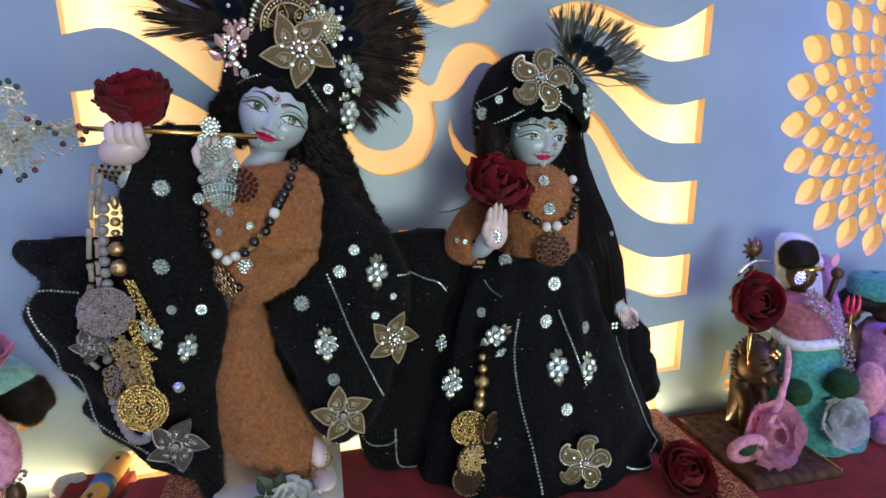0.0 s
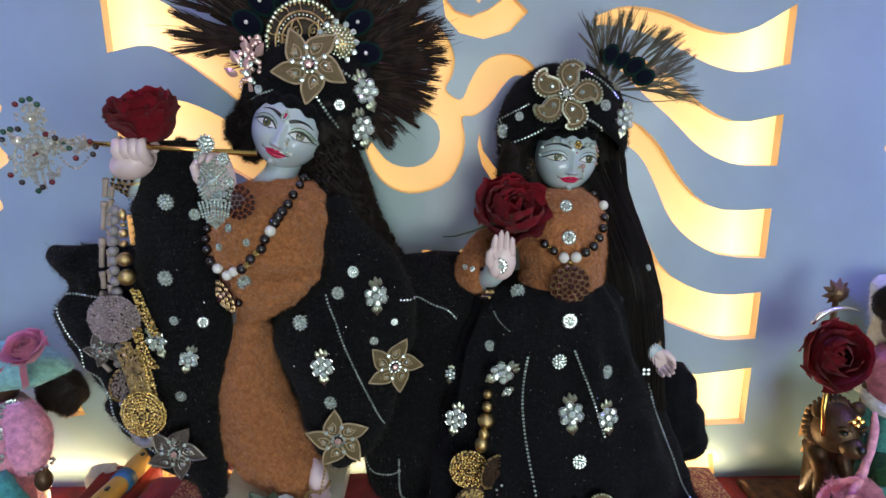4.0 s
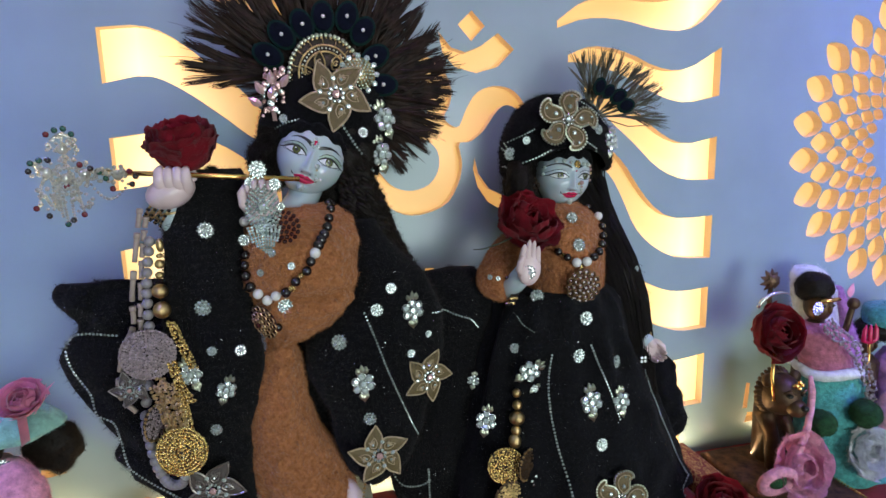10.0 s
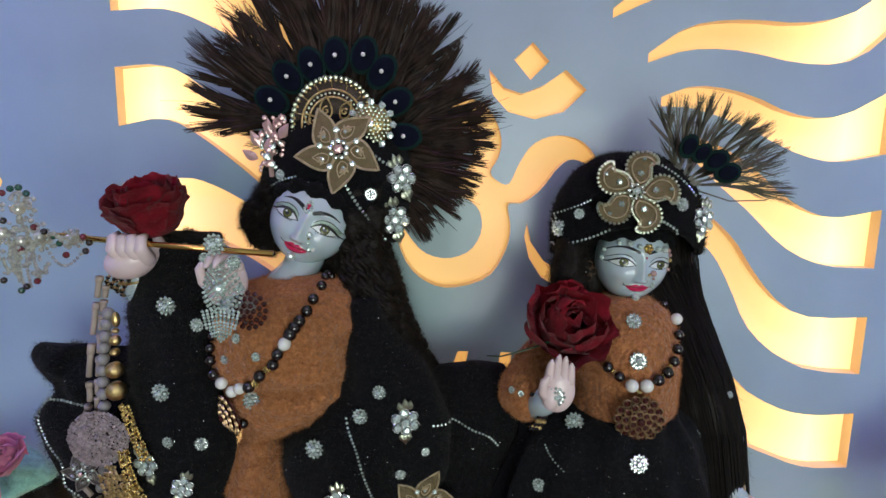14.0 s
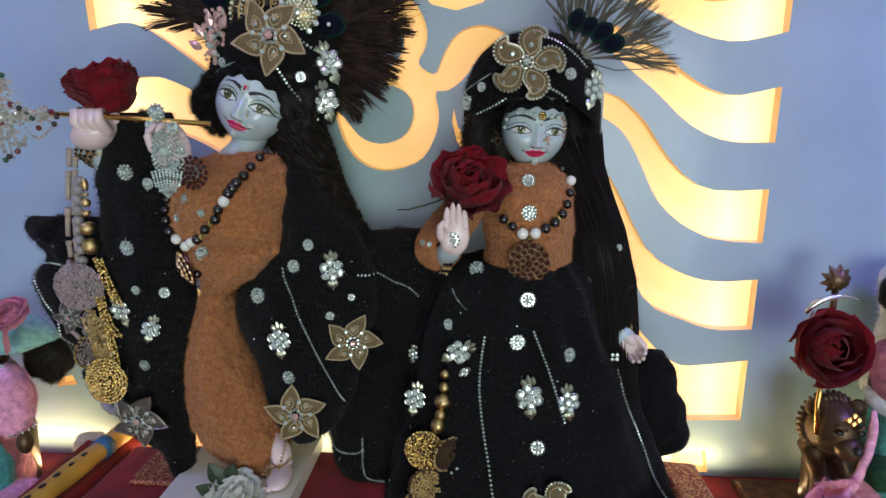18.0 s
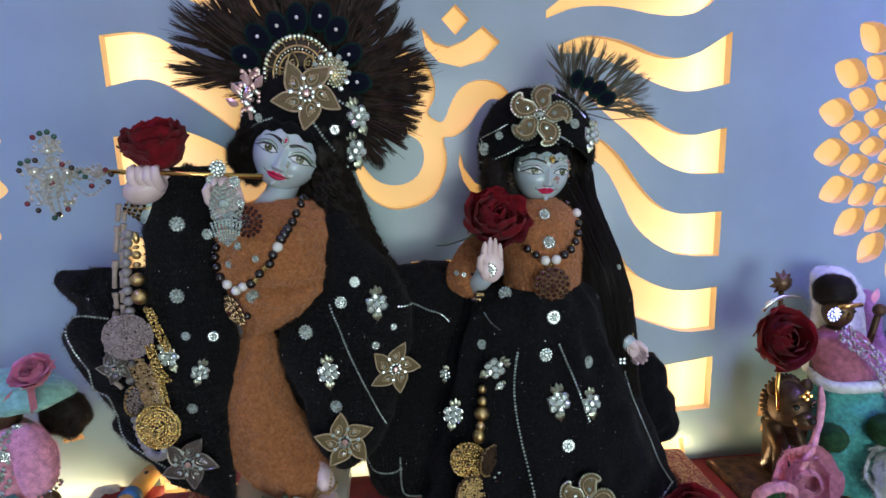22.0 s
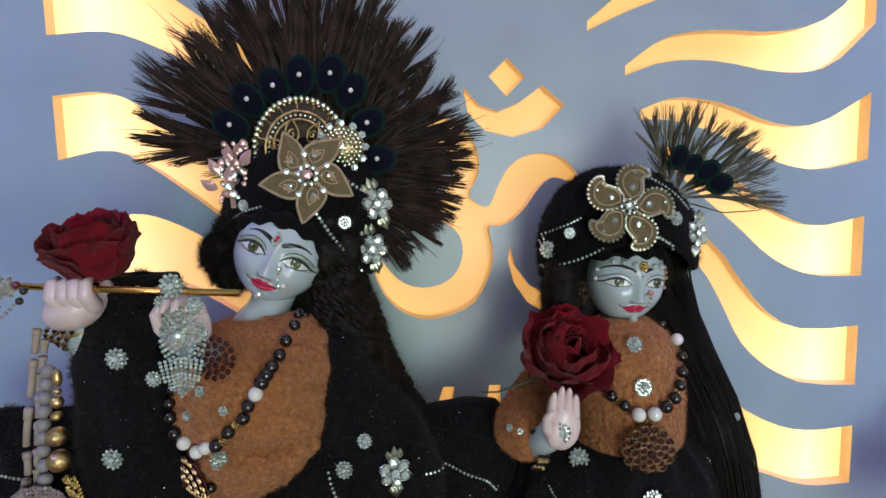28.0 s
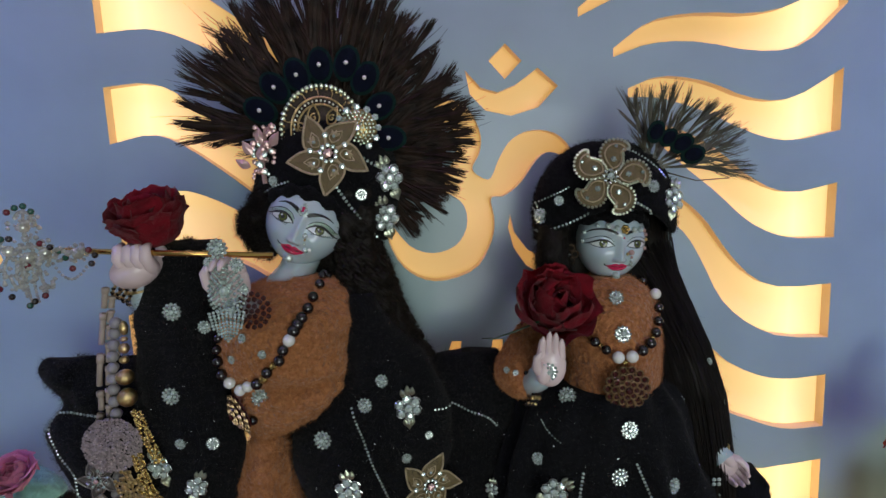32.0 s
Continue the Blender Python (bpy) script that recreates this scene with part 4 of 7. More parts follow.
STOLE = [(.246, -.078, .330, .012, .008), (.248, -.080, .315, .022, .014), (.248, -.080, .295, .024, .016), (.254, -.080, .265, .030, .018), (.258, -.080, .240, .029, .016), (.256, -.080, .226, .016, .010)]
garment("fur_stole_end", "black fuzzy stole end hanging beside the skirt", [("stole", "stole", loft(STOLE, 40, 30, 5, .07, .005, 60, 12))], M_BLACK, (5000, .0034, .00018, .2), (.25, -.08, .22))

CAP_R = Matrix.Translation((.1290, -.056, .558)) @ Matrix.Rotation(radians(-1), 4, "Y")
cap_r = garment("fur_hat", "black velvet cap with a gold flower brooch and rhinestone bands", [
    ("crown", "cap_r", cap(CAP_R, .061, .048, .064, lambda th: -.28 * (1 - max(0, -math.sin(th)) ** 2) + .16 * max(0, -math.sin(th)) ** 2))],
    M_BLACK, (15000, .0040, .00016, .1), (.122, -.066, .55), "cap")

fur_rim(cap_r, skin_r, [(-35, -8), (-34, 8), (-26, 21), (-10, 26.5), (7, 26.5), (22, 24), (32, 11), (35, -4)], .0062, 5000, 5)

hair_r = thing("long_straight_wig", (.19, -.09, .2), "long straight dark hair falling over the consort's back", "wig")
BACK_R = [(.133, -.040, .562, .056, .028), (.140, -.040, .530, .052, .028), (.163, -.048, .500, .034, .028), (.176, -.060, .470, .030, .028), (.187, -.078, .430, .031, .028), (.196, -.086, .380, .030, .027),
          (.200, -.094, .330, .027, .025), (.206, -.104, .280, .024, .022), (.222, -.112, .235, .026, .016), (.234, -.118, .206, .018, .008)]
bm = loft(BACK_R, 72, 60, 9, .02, .0018, 70, 13)
remember("hair_r", bm)
fur_part("fuzz", bm, M_HAIR, hair_r, 12000, .010, .00013, 19, "loose fine hair", 1.6, .5)
part("hair_mass", bm, M_HAIR, hair_r)
bm = bmesh.new()
for k in range(420):
    a0 = rng.uniform(2.6, 6.9)
    sp = rng.uniform(.98, 1.10)
    drift = rng.uniform(-.15, .15)
    pts = []
    for i, r in enumerate(spline(BACK_R, 11)):
        a = a0 + drift * i / 10
        pts.append((r[0] + r[3] * sp * math.cos(a), r[1] + r[4] * sp * math.sin(a), r[2] + rng.uniform(-.002, .002)))
    s = rng.randrange(0, 4)
    e = rng.randrange(8, 12)
    tube(bm, pts[s:e], [.0004] * (e - s - 1) + [.0001], 3)
part("hair_fall", bm, M_HAIR, hair_r)
bm = loft([(.084, -.070, .555, .012, .014), (.080, -.076, .535, .013, .016), (.080, -.078, .515, .014, .016), (.082, -.078, .495, .010, .012), (.086, -.078, .482, .003, .004)], 32, 24, 5, .08, .002, 100, 14)
fur_part("fuzz", bm, M_HAIR, hair_r, 3500, .007, .0002, 17, "loose fine hair", .4)
part("side_lock", bm, M_HAIR, hair_r)
bm = loft([(.106, -.042, .556, .030, .020), (.100, -.046, .524, .026, .020), (.097, -.050, .494, .020, .016), (.098, -.056, .468, .008, .008)], 40, 26, 7, .06, .003, 90, 17)
fur_part("fuzz", bm, M_HAIR, hair_r, 3000, .009, .00013, 23, "loose fine hair", .8)
part("nape_hair", bm, M_HAIR, hair_r)


# ---- jewels ----
M_BEADCLOTH = mat("dark_brown_filigree_cloth", (0.035, 0.022, 0.010), 0.6, vary=0.4, scale=300, bump=0.6, bump_scale=900)
M_TAUPE = mat("dark_taupe_cloth", (0.075, 0.060, 0.052), 0.5, vary=0.3, scale=250, bump=0.6, bump_scale=900)
M_PEWTER = mat("tarnished_silver_wire", (0.34, 0.31, 0.28), 0.35, metal=0.9, vary=0.3, scale=200, bump=0.3)
M_OLDGOLD = mat("dark_gold_wire", (0.34, 0.23, 0.12), 0.32, metal=1.0, vary=0.3, scale=200, bump=0.3)
M_RUBY = mat("red_glass_bead", (0.12, 0.01, 0.018), 0.08, vary=0.1, bump=0, coat=0.6)
M_EMER = mat("green_glass_bead", (0.012, 0.07, 0.045), 0.08, vary=0.1, bump=0, coat=0.6)
M_CRYST = mat("clear_crystal_bead", (0.70, 0.70, 0.60), 0.12, metal=0.55, vary=0.3, scale=300, bump=0, coat=0.8, spec=0.8)
M_ROSEG = mat("pink_rose_stone", (0.56, 0.36, 0.33), 0.12, metal=0.3, vary=0.15, bump=0)


def stone(bm, x, y, z, r, m=Matrix(), mi=0, flat=0.7):
    vs = bmesh.ops.create_icosphere(bm, subdivisions=1, radius=1, matrix=m @ Matrix.Translation((x, y, z)) @ Matrix.Diagonal((r, r * flat, r, 1)))["verts"]
    for f in {f for v in vs for f in v.link_faces}:
        f.material_index = mi


def cluster_mesh(r=.0074):
    bm = bmesh.new()
    stone(bm, 0, -.0020, 0, r * .30)
    for n, q, s, y in ((7, .46, .20, -.0014), (12, .82, .17, -.0006)):
        for k in range(n):
            a = 2 * math.pi * k / n
            stone(bm, r * q * math.cos(a), y, r * q * math.sin(a), r * s)
    slab(bm, [(r * .8 * math.cos(a), r * .8 * math.sin(a)) for a in np.linspace(0, 6.28, 17)[:-1]], .0006, Matrix(), 1)
    return mesh_of("stone_rosette", bm, M_GEM, M_SILVER, smooth=False)


def leaf_outline(length, width, bend=0.0, n=9):
    up = [(length * t, width * math.sin(math.pi * t ** .8) + bend * t * t) for t in np.linspace(0, 1, n)]
    dn = [(length * t, -width * .75 * math.sin(math.pi * t ** .8) + bend * t * t) for t in np.linspace(1, 0, n)][1:-1]
    return up + dn


def diamond_mesh():
    """The wire setting of a stone flower; its stones and leaves are parts of their own."""
    bm = bmesh.new()
    for k in range(6):
        a = 2 * math.pi * k / 6 + .5
        tube(bm, [Vector((.0052 * math.cos(a) + .0028 * math.cos(b), -.0012, .0052 * math.sin(a) + .0028 * math.sin(b))) for b in np.linspace(0, 6.283, 9)], .00035, 4)
    slab(bm, [(.0052 * math.cos(a), .0052 * math.sin(a)) for a in np.linspace(0, 6.283, 13)[:-1]], .0008, Matrix())
    return mesh_of("stone_flower", bm, M_SILVER, smooth=False)


def lone(r, flat):
    bm = bmesh.new()
    stone(bm, 0, 0, 0, r, flat=flat)
    return mesh_of("rhinestone", bm, M_GEM, smooth=False)


def lone_leaf(length):
    bm = bmesh.new()
    slab(bm, leaf_outline(length, .0019, .001), .0012, Matrix(), 0, .0008)
    return mesh_of("leaf", bm, M_CHAMP, smooth=False)


BIG_STONE, RIM_STONE, LONG_LEAF, SHORT_LEAF = lone(.0025, .55), lone(.0024, .55), lone_leaf(.0066), lone_leaf(.0050)


def stone_flower(parent, m, name):
    top = under(name, DIAMOND, parent, m)
    under("rhinestone", BIG_STONE, top, m @ Matrix.Translation((0, -.0024, 0)))
    for k in range(6):
        a = 2 * math.pi * k / 6 + .5
        under("rhinestone", RIM_STONE, top, m @ Matrix.Translation((.0052 * math.cos(a), -.0016, .0052 * math.sin(a))) @ Matrix.Rotation(k * 1.1, 4, "Y"))
    for s in (1, -1):
        for d in (-1, 0, 1):
            under("leaf", SHORT_LEAF if d else LONG_LEAF, top, m @ Matrix.Translation((d * .0022 + s * .0012, 0, s * .0066)) @ Matrix.Rotation(radians(-90 * s + d * 12 + 16), 4, "Y"))


def star_parts(parent, name, m, r, petals=5, flat=M_TAN, edge=M_CORD, label=""):
    """A flower brooch: curved cloth petals with a metal edge, stones between and in the middle."""
    bm = bmesh.new()
    stone(bm, 0, -.0050, 0, r * .13, mi=1)
    for k in range(9):
        a = 2 * math.pi * k / 9
        stone(bm, r * .20 * math.cos(a), -.0038, r * .20 * math.sin(a), r * .065)
    top = under(name, mesh_of(name, bm, M_GEM, M_ROSEG, smooth=False), parent, m, label)
    pm = bmesh.new()
    out = leaf_outline(r * .88, r * .36, -r * .30, 12)
    slab(pm, out, .0016, Matrix(), 0, .0012)
    tube(pm, [Vector((x, -.0018, z)) for x, z in out] + [Vector((out[0][0], -.0018, out[0][1]))], r * .032, 6, 1)
    inner = [(x * .42 + r * .14, z * .40 + r * .03) for x, z in out]
    tube(pm, [Vector((x, -.0026, z)) for x, z in inner] + [Vector((inner[0][0], -.0026, inner[0][1]))], r * .016, 4, 1)
    for turn in (-40, 0, 40):
        slab(pm, leaf_outline(r * .17, r * .05), .0008, Matrix.Translation((r * .30, -.0022, r * .05)) @ Matrix.Rotation(radians(-turn), 4, "Y"), 1, .001)
    stone(pm, r * .30, -.0036, r * .05, r * .05, mi=2)
    me = mesh_of("petal", pm, flat, edge, M_GEM, smooth=False)
    for k in range(petals):
        a = 360 * k / petals + 90
        under("petal", me, top, m @ Matrix.Rotation(radians(-a), 4, "Y") @ Matrix.Translation((r * .14, 0, 0)))
        b = radians(-a - 180 / petals)
        bm = bmesh.new()
        stone(bm, 0, 0, 0, r * .085)
        under("rhinestone", mesh_of("rhinestone", bm, M_GEM, smooth=False), top, m @ Matrix.Translation((r * .46 * math.cos(b), -.0022, -r * .46 * math.sin(b))))
    return top


def paisley_parts(parent, name, m, r, label=""):
    """A flower of five comma-shaped petals edged with tiny pearls."""
    bm = bmesh.new()
    stone(bm, 0, -.0055, 0, r * .11)
    for k in range(8):
        a = 2 * math.pi * k / 8
        stone(bm, r * .17 * math.cos(a), -.0045, r * .17 * math.sin(a), r * .055, mi=1)
    top = under(name, mesh_of(name, bm, M_GEM, M_SILVER, smooth=False), parent, m, label)
    ctrl = [(.10, 0), (.28, .20), (.56, .33), (.86, .27), (1.02, .06), (.98, -.14), (.86, -.20), (.78, -.10), (.64, -.13), (.44, -.17), (.24, -.12), (.10, 0)]
    line = [tuple(p) for p in spline([(r * x, r * z * 1.3) for x, z in ctrl], 34)]
    pm = bmesh.new()
    slab(pm, line[:-1], .0022, Matrix(), 0, .0014)
    for k, (x, z) in enumerate(line[:-1]):
        stone(pm, x, -.0026, z, r * .045, mi=2)
    tube(pm, [Vector((r * .15 + x * .72, -.0036, z * .70)) for x, z in line], r * .022, 4, 1)
    stone(pm, r * .46, -.0042, r * .05, r * .085, mi=3)
    stone(pm, r * .82, -.0042, r * .08, r * .055, mi=3)
    me = mesh_of("petal", pm, M_TAN, M_CORD, M_CHAMP, M_GEM, smooth=False)
    for k in range(5):
        under("petal", me, top, m @ Matrix.Rotation(radians(-(72 * k + 78)), 4, "Y"))
    return top


def row_of_stones(key, pts, parent, r=.0012, gap=.0029, name="stone_braid", lift=.0008):
    """A line of tiny stones laid on a cloth along pts (x, z)."""
    line = spline(pts, 200)
    d = np.r_[0, np.cumsum(np.linalg.norm(np.diff(line, axis=0), axis=1))]
    bm = bmesh.new()
    for s in np.arange(0, d[-1], gap):
        x, z = np.interp(s, d, [p[0] for p in line]), np.interp(s, d, [p[1] for p in line])
        m = on(key, x, z, lift)
        stone(bm, 0, -.0002, 0, r, m)
    return tagged(part(name, bm, M_GEM, parent, "line of tiny clear rhinestones", smooth=False), kind="stuff")


CLUSTER, DIAMOND = cluster_mesh(), diamond_mesh()


def sew(key, parent, spots, me=CLUSTER, name="stone_rosette", lift=.0012):
    for x, z, s, spin in spots:
        if me is DIAMOND:
            stone_flower(parent, on(key, x, z, lift, spin) @ Matrix.Scale(s * 1.15, 4), name)
            continue
        under(name, me, parent, on(key, x, z, lift, spin) @ Matrix.Scale(s, 4))


W_, E_ = "shawl_w", ["shawl_e", "drape"]
sew(W_, shawl, [(-.217, .507, 1, 0), (-.225, .441, 1, 0), (-.221, .403, .62, 0), (-.199, .399, .75, 0), (-.224, .330, .75, 0)])
sew(E_, shawl, [(-.113, .397, 1.05, 0), (-.089, .321, .9, 0), (-.064, .444, .75, 0), (-.078, .425, .85, 0), (-.030, .396, .5, 0), (-.048, .381, .6, 30)])
sew(W_, shawl, [(-.213, .366, .95, 12), (-.240, .383, 1.1, -30)], DIAMOND, "stone_flower")
sew(E_, shawl, [(-.045, .422, 1.2, -10), (-.094, .358, 1.2, -12)], DIAMOND, "stone_flower")
star_parts(shawl, "flower_applique", on(E_, -.032, .353, .002, 10), .026, label="taupe and gold flower applique with rhinestones")
star_parts(shawl, "flower_applique", on(E_, -.083, .287, .002, -20), .028, label="taupe and gold flower applique with rhinestones")
row_of_stones(E_, [(-.089, .422), (-.080, .396), (-.070, .365), (-.055, .325), (-.042, .292)], shawl)
row_of_stones(E_, [(-.024, .415), (-.010, .412), (.003, .406), (.018, .400), (.028, .388)], shawl)
row_of_stones(E_, [(-.066, .254), (-.064, .238), (-.055, .229), (-.040, .228), (-.028, .234)], shawl, .0013, .0027)
row_of_stones(E_, [(-.030, .245), (-.030, .215), (-.026, .203), (-.012, .200), (.000, .199)], shawl, .0013, .0027)
row_of_stones("wing", [(-0.303, 0.415), (-0.321, 0.417), (-0.337, 0.416), (-0.345, 0.407), (-0.344, 0.39), (-0.333, 0.365), (-0.328, 0.342), (-0.315, 0.332), (-0.314, 0.306), (-0.309, 0.282)], shawl, .0014, .0032)
row_of_stones("wing", [(-0.309, 0.282), (-.250, .238), (-.240, .226)], shawl, .0014, .0032)

sew("skirt", skirt, [(.081, .423, 1, 0), (.123, .403, 1, 0), (.057, .373, .75, 0), (.115, .366, 1, 0), (.159, .353, .9, 0), (.133, .278, .95, 0)])
sew("skirt", skirt, [(.066, .354, 1.15, 50), (.026, .301, 1.15, 0), (.126, .319, 1.3, -14), (.158, .316, 1.1, -14), (.071, .336, .45, 40), (.012, .333, .7, 0)], DIAMOND, "stone_flower")
sew("hair_r", hair_r, [(.176, .408, .8, 0), (.205, .437, .45, 0), (.216, .402, .45, 0)])
paisley_parts(skirt, "flower_applique", on("skirt", .146, .228, .002, 6), .027, "cream and silver paisley flower applique")
row_of_stones("skirt", [(.088, .369), (.085, .345), (.084, .320), (.088, .285), (.093, .258), (.098, .225), (.101, .203)], skirt, .0014, .0033)
row_of_stones("skirt", [(.129, .375), (.137, .355), (.143, .339), (.152, .311), (.156, .298)], skirt, .0013, .0031)
row_of_stones(["skirt", "hair_r"], [(.206, .330), (.214, .301), (.228, .268), (.240, .235), (.252, .214), (.258, .206)], skirt, .0013, .0031)
row_of_stones("skirt", [(.255, .207), (.245, .203), (.225, .2005), (.208, .203), (.198, .208)], skirt, .0014, .003)
row_of_stones("skirt", [(.060, .405), (.064, .398), (.072, .392)], skirt, .0008, .002)

# turban of the flute player
star_parts(turban, "flower_brooch", on("cap_k", -.1015, .6200, .004, 28), .0325, label="gold-edged taupe flower brooch with rhinestones")
sew("cap_k", turban, [(-.078, .586, .75, 0), (-.150, .600, .6, 0)])
sew("cap_k", turban, [(-.0560, .5985, 1.35, -30), (-.0610, .5650, 1.35, -24)], DIAMOND, "stone_flower")
row_of_stones("cap_k", [(-.174, .583), (-.160, .590), (-.148, .596), (-.136, .599)], turban, .0012, .0029)
row_of_stones("cap_k", [(-.099, .596), (-.088, .578), (-.076, .560), (-.068, .548)], turban, .0015, .0035)
row_of_stones("cap_k", [(-.083, .622), (-.070, .612), (-.060, .606)], turban, .0015, .0035)
# arched beaded brooch behind the flower
AO = Matrix.Translation((-.1090, -.0580, .6400))
bm = bmesh.new()
slab(bm, [(.0325 * math.cos(t), .0355 * math.sin(t)) for t in np.linspace(3.6, -.45, 26)], .003, AO, 1, .004)
arch = part("paisley_ornament", bm, [M_GOLD, M_BEADCLOTH], turban, "antique gold paisley ornament with beaded rim", smooth=False)
for name, size, n, r_, y, mm in (("rim_beading", 1.0, 34, .0022, -.0045, M_CHAMP), ("rim_beading", .93, 30, .0012, -.0055, M_GOLD), ("arch_beading", .66, 26, .0012, -.0085, M_CHAMP)):
    bm = bmesh.new()
    for k in range(n):
        t = 3.55 - 3.95 * k / (n - 1)
        stone(bm, .0335 * size * math.cos(t) + rng.uniform(-.0003, .0003), y, .0365 * size * math.sin(t), r_ * rng.uniform(.85, 1.15), AO)
    tagged(part(name, bm, mm, arch, smooth=False), kind="stuff")
bm = bmesh.new()
for size in (.74, .58):
    tube(bm, [AO @ Vector((.0335 * size * math.cos(t), -.0075, .0365 * size * math.sin(t))) for t in np.linspace(3.4, -.2, 28)], .0010, 6)
for k in range(9):
    t = 3.3 - 3.4 * k / 8
    tube(bm, [AO @ Vector((.0335 * q * math.cos(t + .10 * (q - .8)), -.006, .0365 * q * math.sin(t + .10 * (q - .8)))) for q in (.78, .90)], .0005, 5)
for cx_, cz_, rot, ln in ((-.006, .004, 70, .017), (.006, .005, 40, .015), (-.012, -.002, 120, .014), (.000, -.006, 20, .013)):
    mm = AO @ Matrix.Translation((cx_, -.0072, cz_)) @ Matrix.Rotation(radians(-rot), 4, "Y")
    line = [Vector((x, -.0016, z)) for x, z in leaf_outline(ln, ln * .34, ln * .3)]
    tube(bm, [mm @ v for v in line + line[:1]], .0008, 5)
    tube(bm, [mm @ Vector((ln * .38 + ln * .2 * (1 - t) * math.cos(8 * t), -.002, ln * .08 + ln * .2 * (1 - t) * math.sin(8 * t))) for t in np.linspace(0, .9, 16)], .0007, 5)
part("scroll_work", bm, M_GOLD, arch, "gold wire scrolls")
bm = bmesh.new()
DO = Matrix.Translation((-.0785, -.0640, .6405))
slab(bm, [(.0160 * math.cos(t), .0160 * math.sin(t)) for t in np.linspace(0, 6.283, 25)[:-1]], .001, DO, 0, .005)
dome = part("round_ornament", bm, M_GOLD, turban, "domed gold ornament set with rhinestones")
for ring, n, y in ((.0045, 8, -.0068), (.0075, 14, -.0056), (.0105, 20, -.0046), (.0132, 26, -.0036)):
    bm = bmesh.new()
    for k in range(n):
        t = 2 * math.pi * k / n
        stone(bm, ring * math.cos(t), y, ring * math.sin(t), .0015, DO)
    tagged(part("bead_ring", bm, M_CHAMP, dome, "fine gold beads", smooth=False), kind="stuff")
for k in range(13):
    t = 2 * math.pi * k / 12 if k else 0
    ring = .0170 if k else 0
    under("rhinestone", RIM_STONE, dome, DO @ Matrix.Translation((ring * math.cos(t), -.0030 if k else -.0080, ring * math.sin(t))) @ Matrix.Rotation(k * .9, 4, "Y") @ Matrix.Scale(1.30, 4))
bm = bmesh.new()
for k in range(64):
    t, h = rng.uniform(0, 6.28), rng.uniform(0, .042)
    stone(bm, -.1600 + .0105 * math.cos(t) * rng.random() ** .5 + h * .10, -.066 + .006 * math.sin(t), .603 + h, rng.uniform(.0016, .0034), mi=rng.choice((0, 1, 1)))
for x, z, rot in ((-.166, .622, 120), (-.158, .630, 95), (-.150, .628, 60), (-.168, .612, 150), (-.160, .616, 80)):
    slab(bm, leaf_outline(.014, .0042), .0012, Matrix.Translation((x, -.070, z)) @ Matrix.Rotation(radians(-rot), 4, "Y"), 1, .002)
tube(bm, [(-.158, -.068, .598), (-.160, -.066, .620), (-.154, -.066, .644)], .0022, 6, 1)
part("aigrette", bm, [M_GEM, M_ROSEG], turban, "upright spray of clear and pink stones", smooth=False)

# cap of the consort
paisley_parts(cap_r, "flower_brooch", on("cap_r", .121, .592, .003, 6), .030, "cream and gold paisley flower brooch edged with pearls")
sew("cap_r", cap_r, [(.072, .562, .95, 0), (.084, .575, .6, 0), (.157, .584, .75, 0)])
sew("cap_r", cap_r, [(.1775, .572, 1.2, 10)], DIAMOND, "stone_flower")
row_of_stones("cap_r", [(.064, .548), (.076, .551), (.092, .558), (.106, .566)], cap_r, .0012, .0029)
row_of_stones("cap_r", [(.063, .566), (.070, .573), (.080, .579), (.092, .586)], cap_r, .0010, .0023)
row_of_stones("cap_r", [(.140, .573), (.152, .566), (.162, .556), (.169, .548)], cap_r, .0013, .0030)
row_of_stones("cap_r", [(.128, .617), (.145, .612), (.160, .602), (.172, .590)], cap_r, .0012, .0029)


def face_stones(name, label, skin, spots, extra=()):
    top = thing(name, tuple(skin(0, 0)), label, "jewellery")
    for x, z, r, mm in spots:
        r = r * (1.25 if mm in (M_GEM, M_BRIGHT) else 1.0)
        bm = bmesh.new()
        p = skin(x, z, r * .5)
        bmesh.ops.create_icosphere(bm, subdivisions=2, radius=r, matrix=Matrix.Translation(p))
        part("stone", bm, mm, top, smooth=False)
    return top


face_stones("face_jewels", "rhinestones stuck on the consort's forehead, nose and chin", skin_r,
            [(-21, 17, .0014, M_GEM), (-13, 18, .0019, M_GEM), (-5.2, 16.5, .0017, M_GEM), (11.5, 15, .0019, M_GEM), (18.5, 14.5, .0022, M_GEM), (24, 12.8, .0019, M_ROSEG), (27, 8, .0018, M_ROSEG), (28, 3, .0016, M_GOLD),
             (27, -6, .0016, M_ROSEG), (-30, 8, .0016, M_GEM), (-31, -1, .0016, M_GEM), (2, 6.2, .0008, M_LIP), (10, -8.3, .0024, M_ROSEG), (6.6, -10, .0013, M_GOLD), (11, -13.5, .0012, M_ROSEG), (12, -18, .0012, M_GEM),
             (12.5, -22, .0014, M_GEM), (0, -34.5, .0026, M_GEM)] + [(2.6 + 2.6 * math.cos(k), 15 + 3 * math.sin(k), .0013, M_BRIGHT) for k in range(6)] + [(2.6, 15, .0018, M_BRIGHT)])
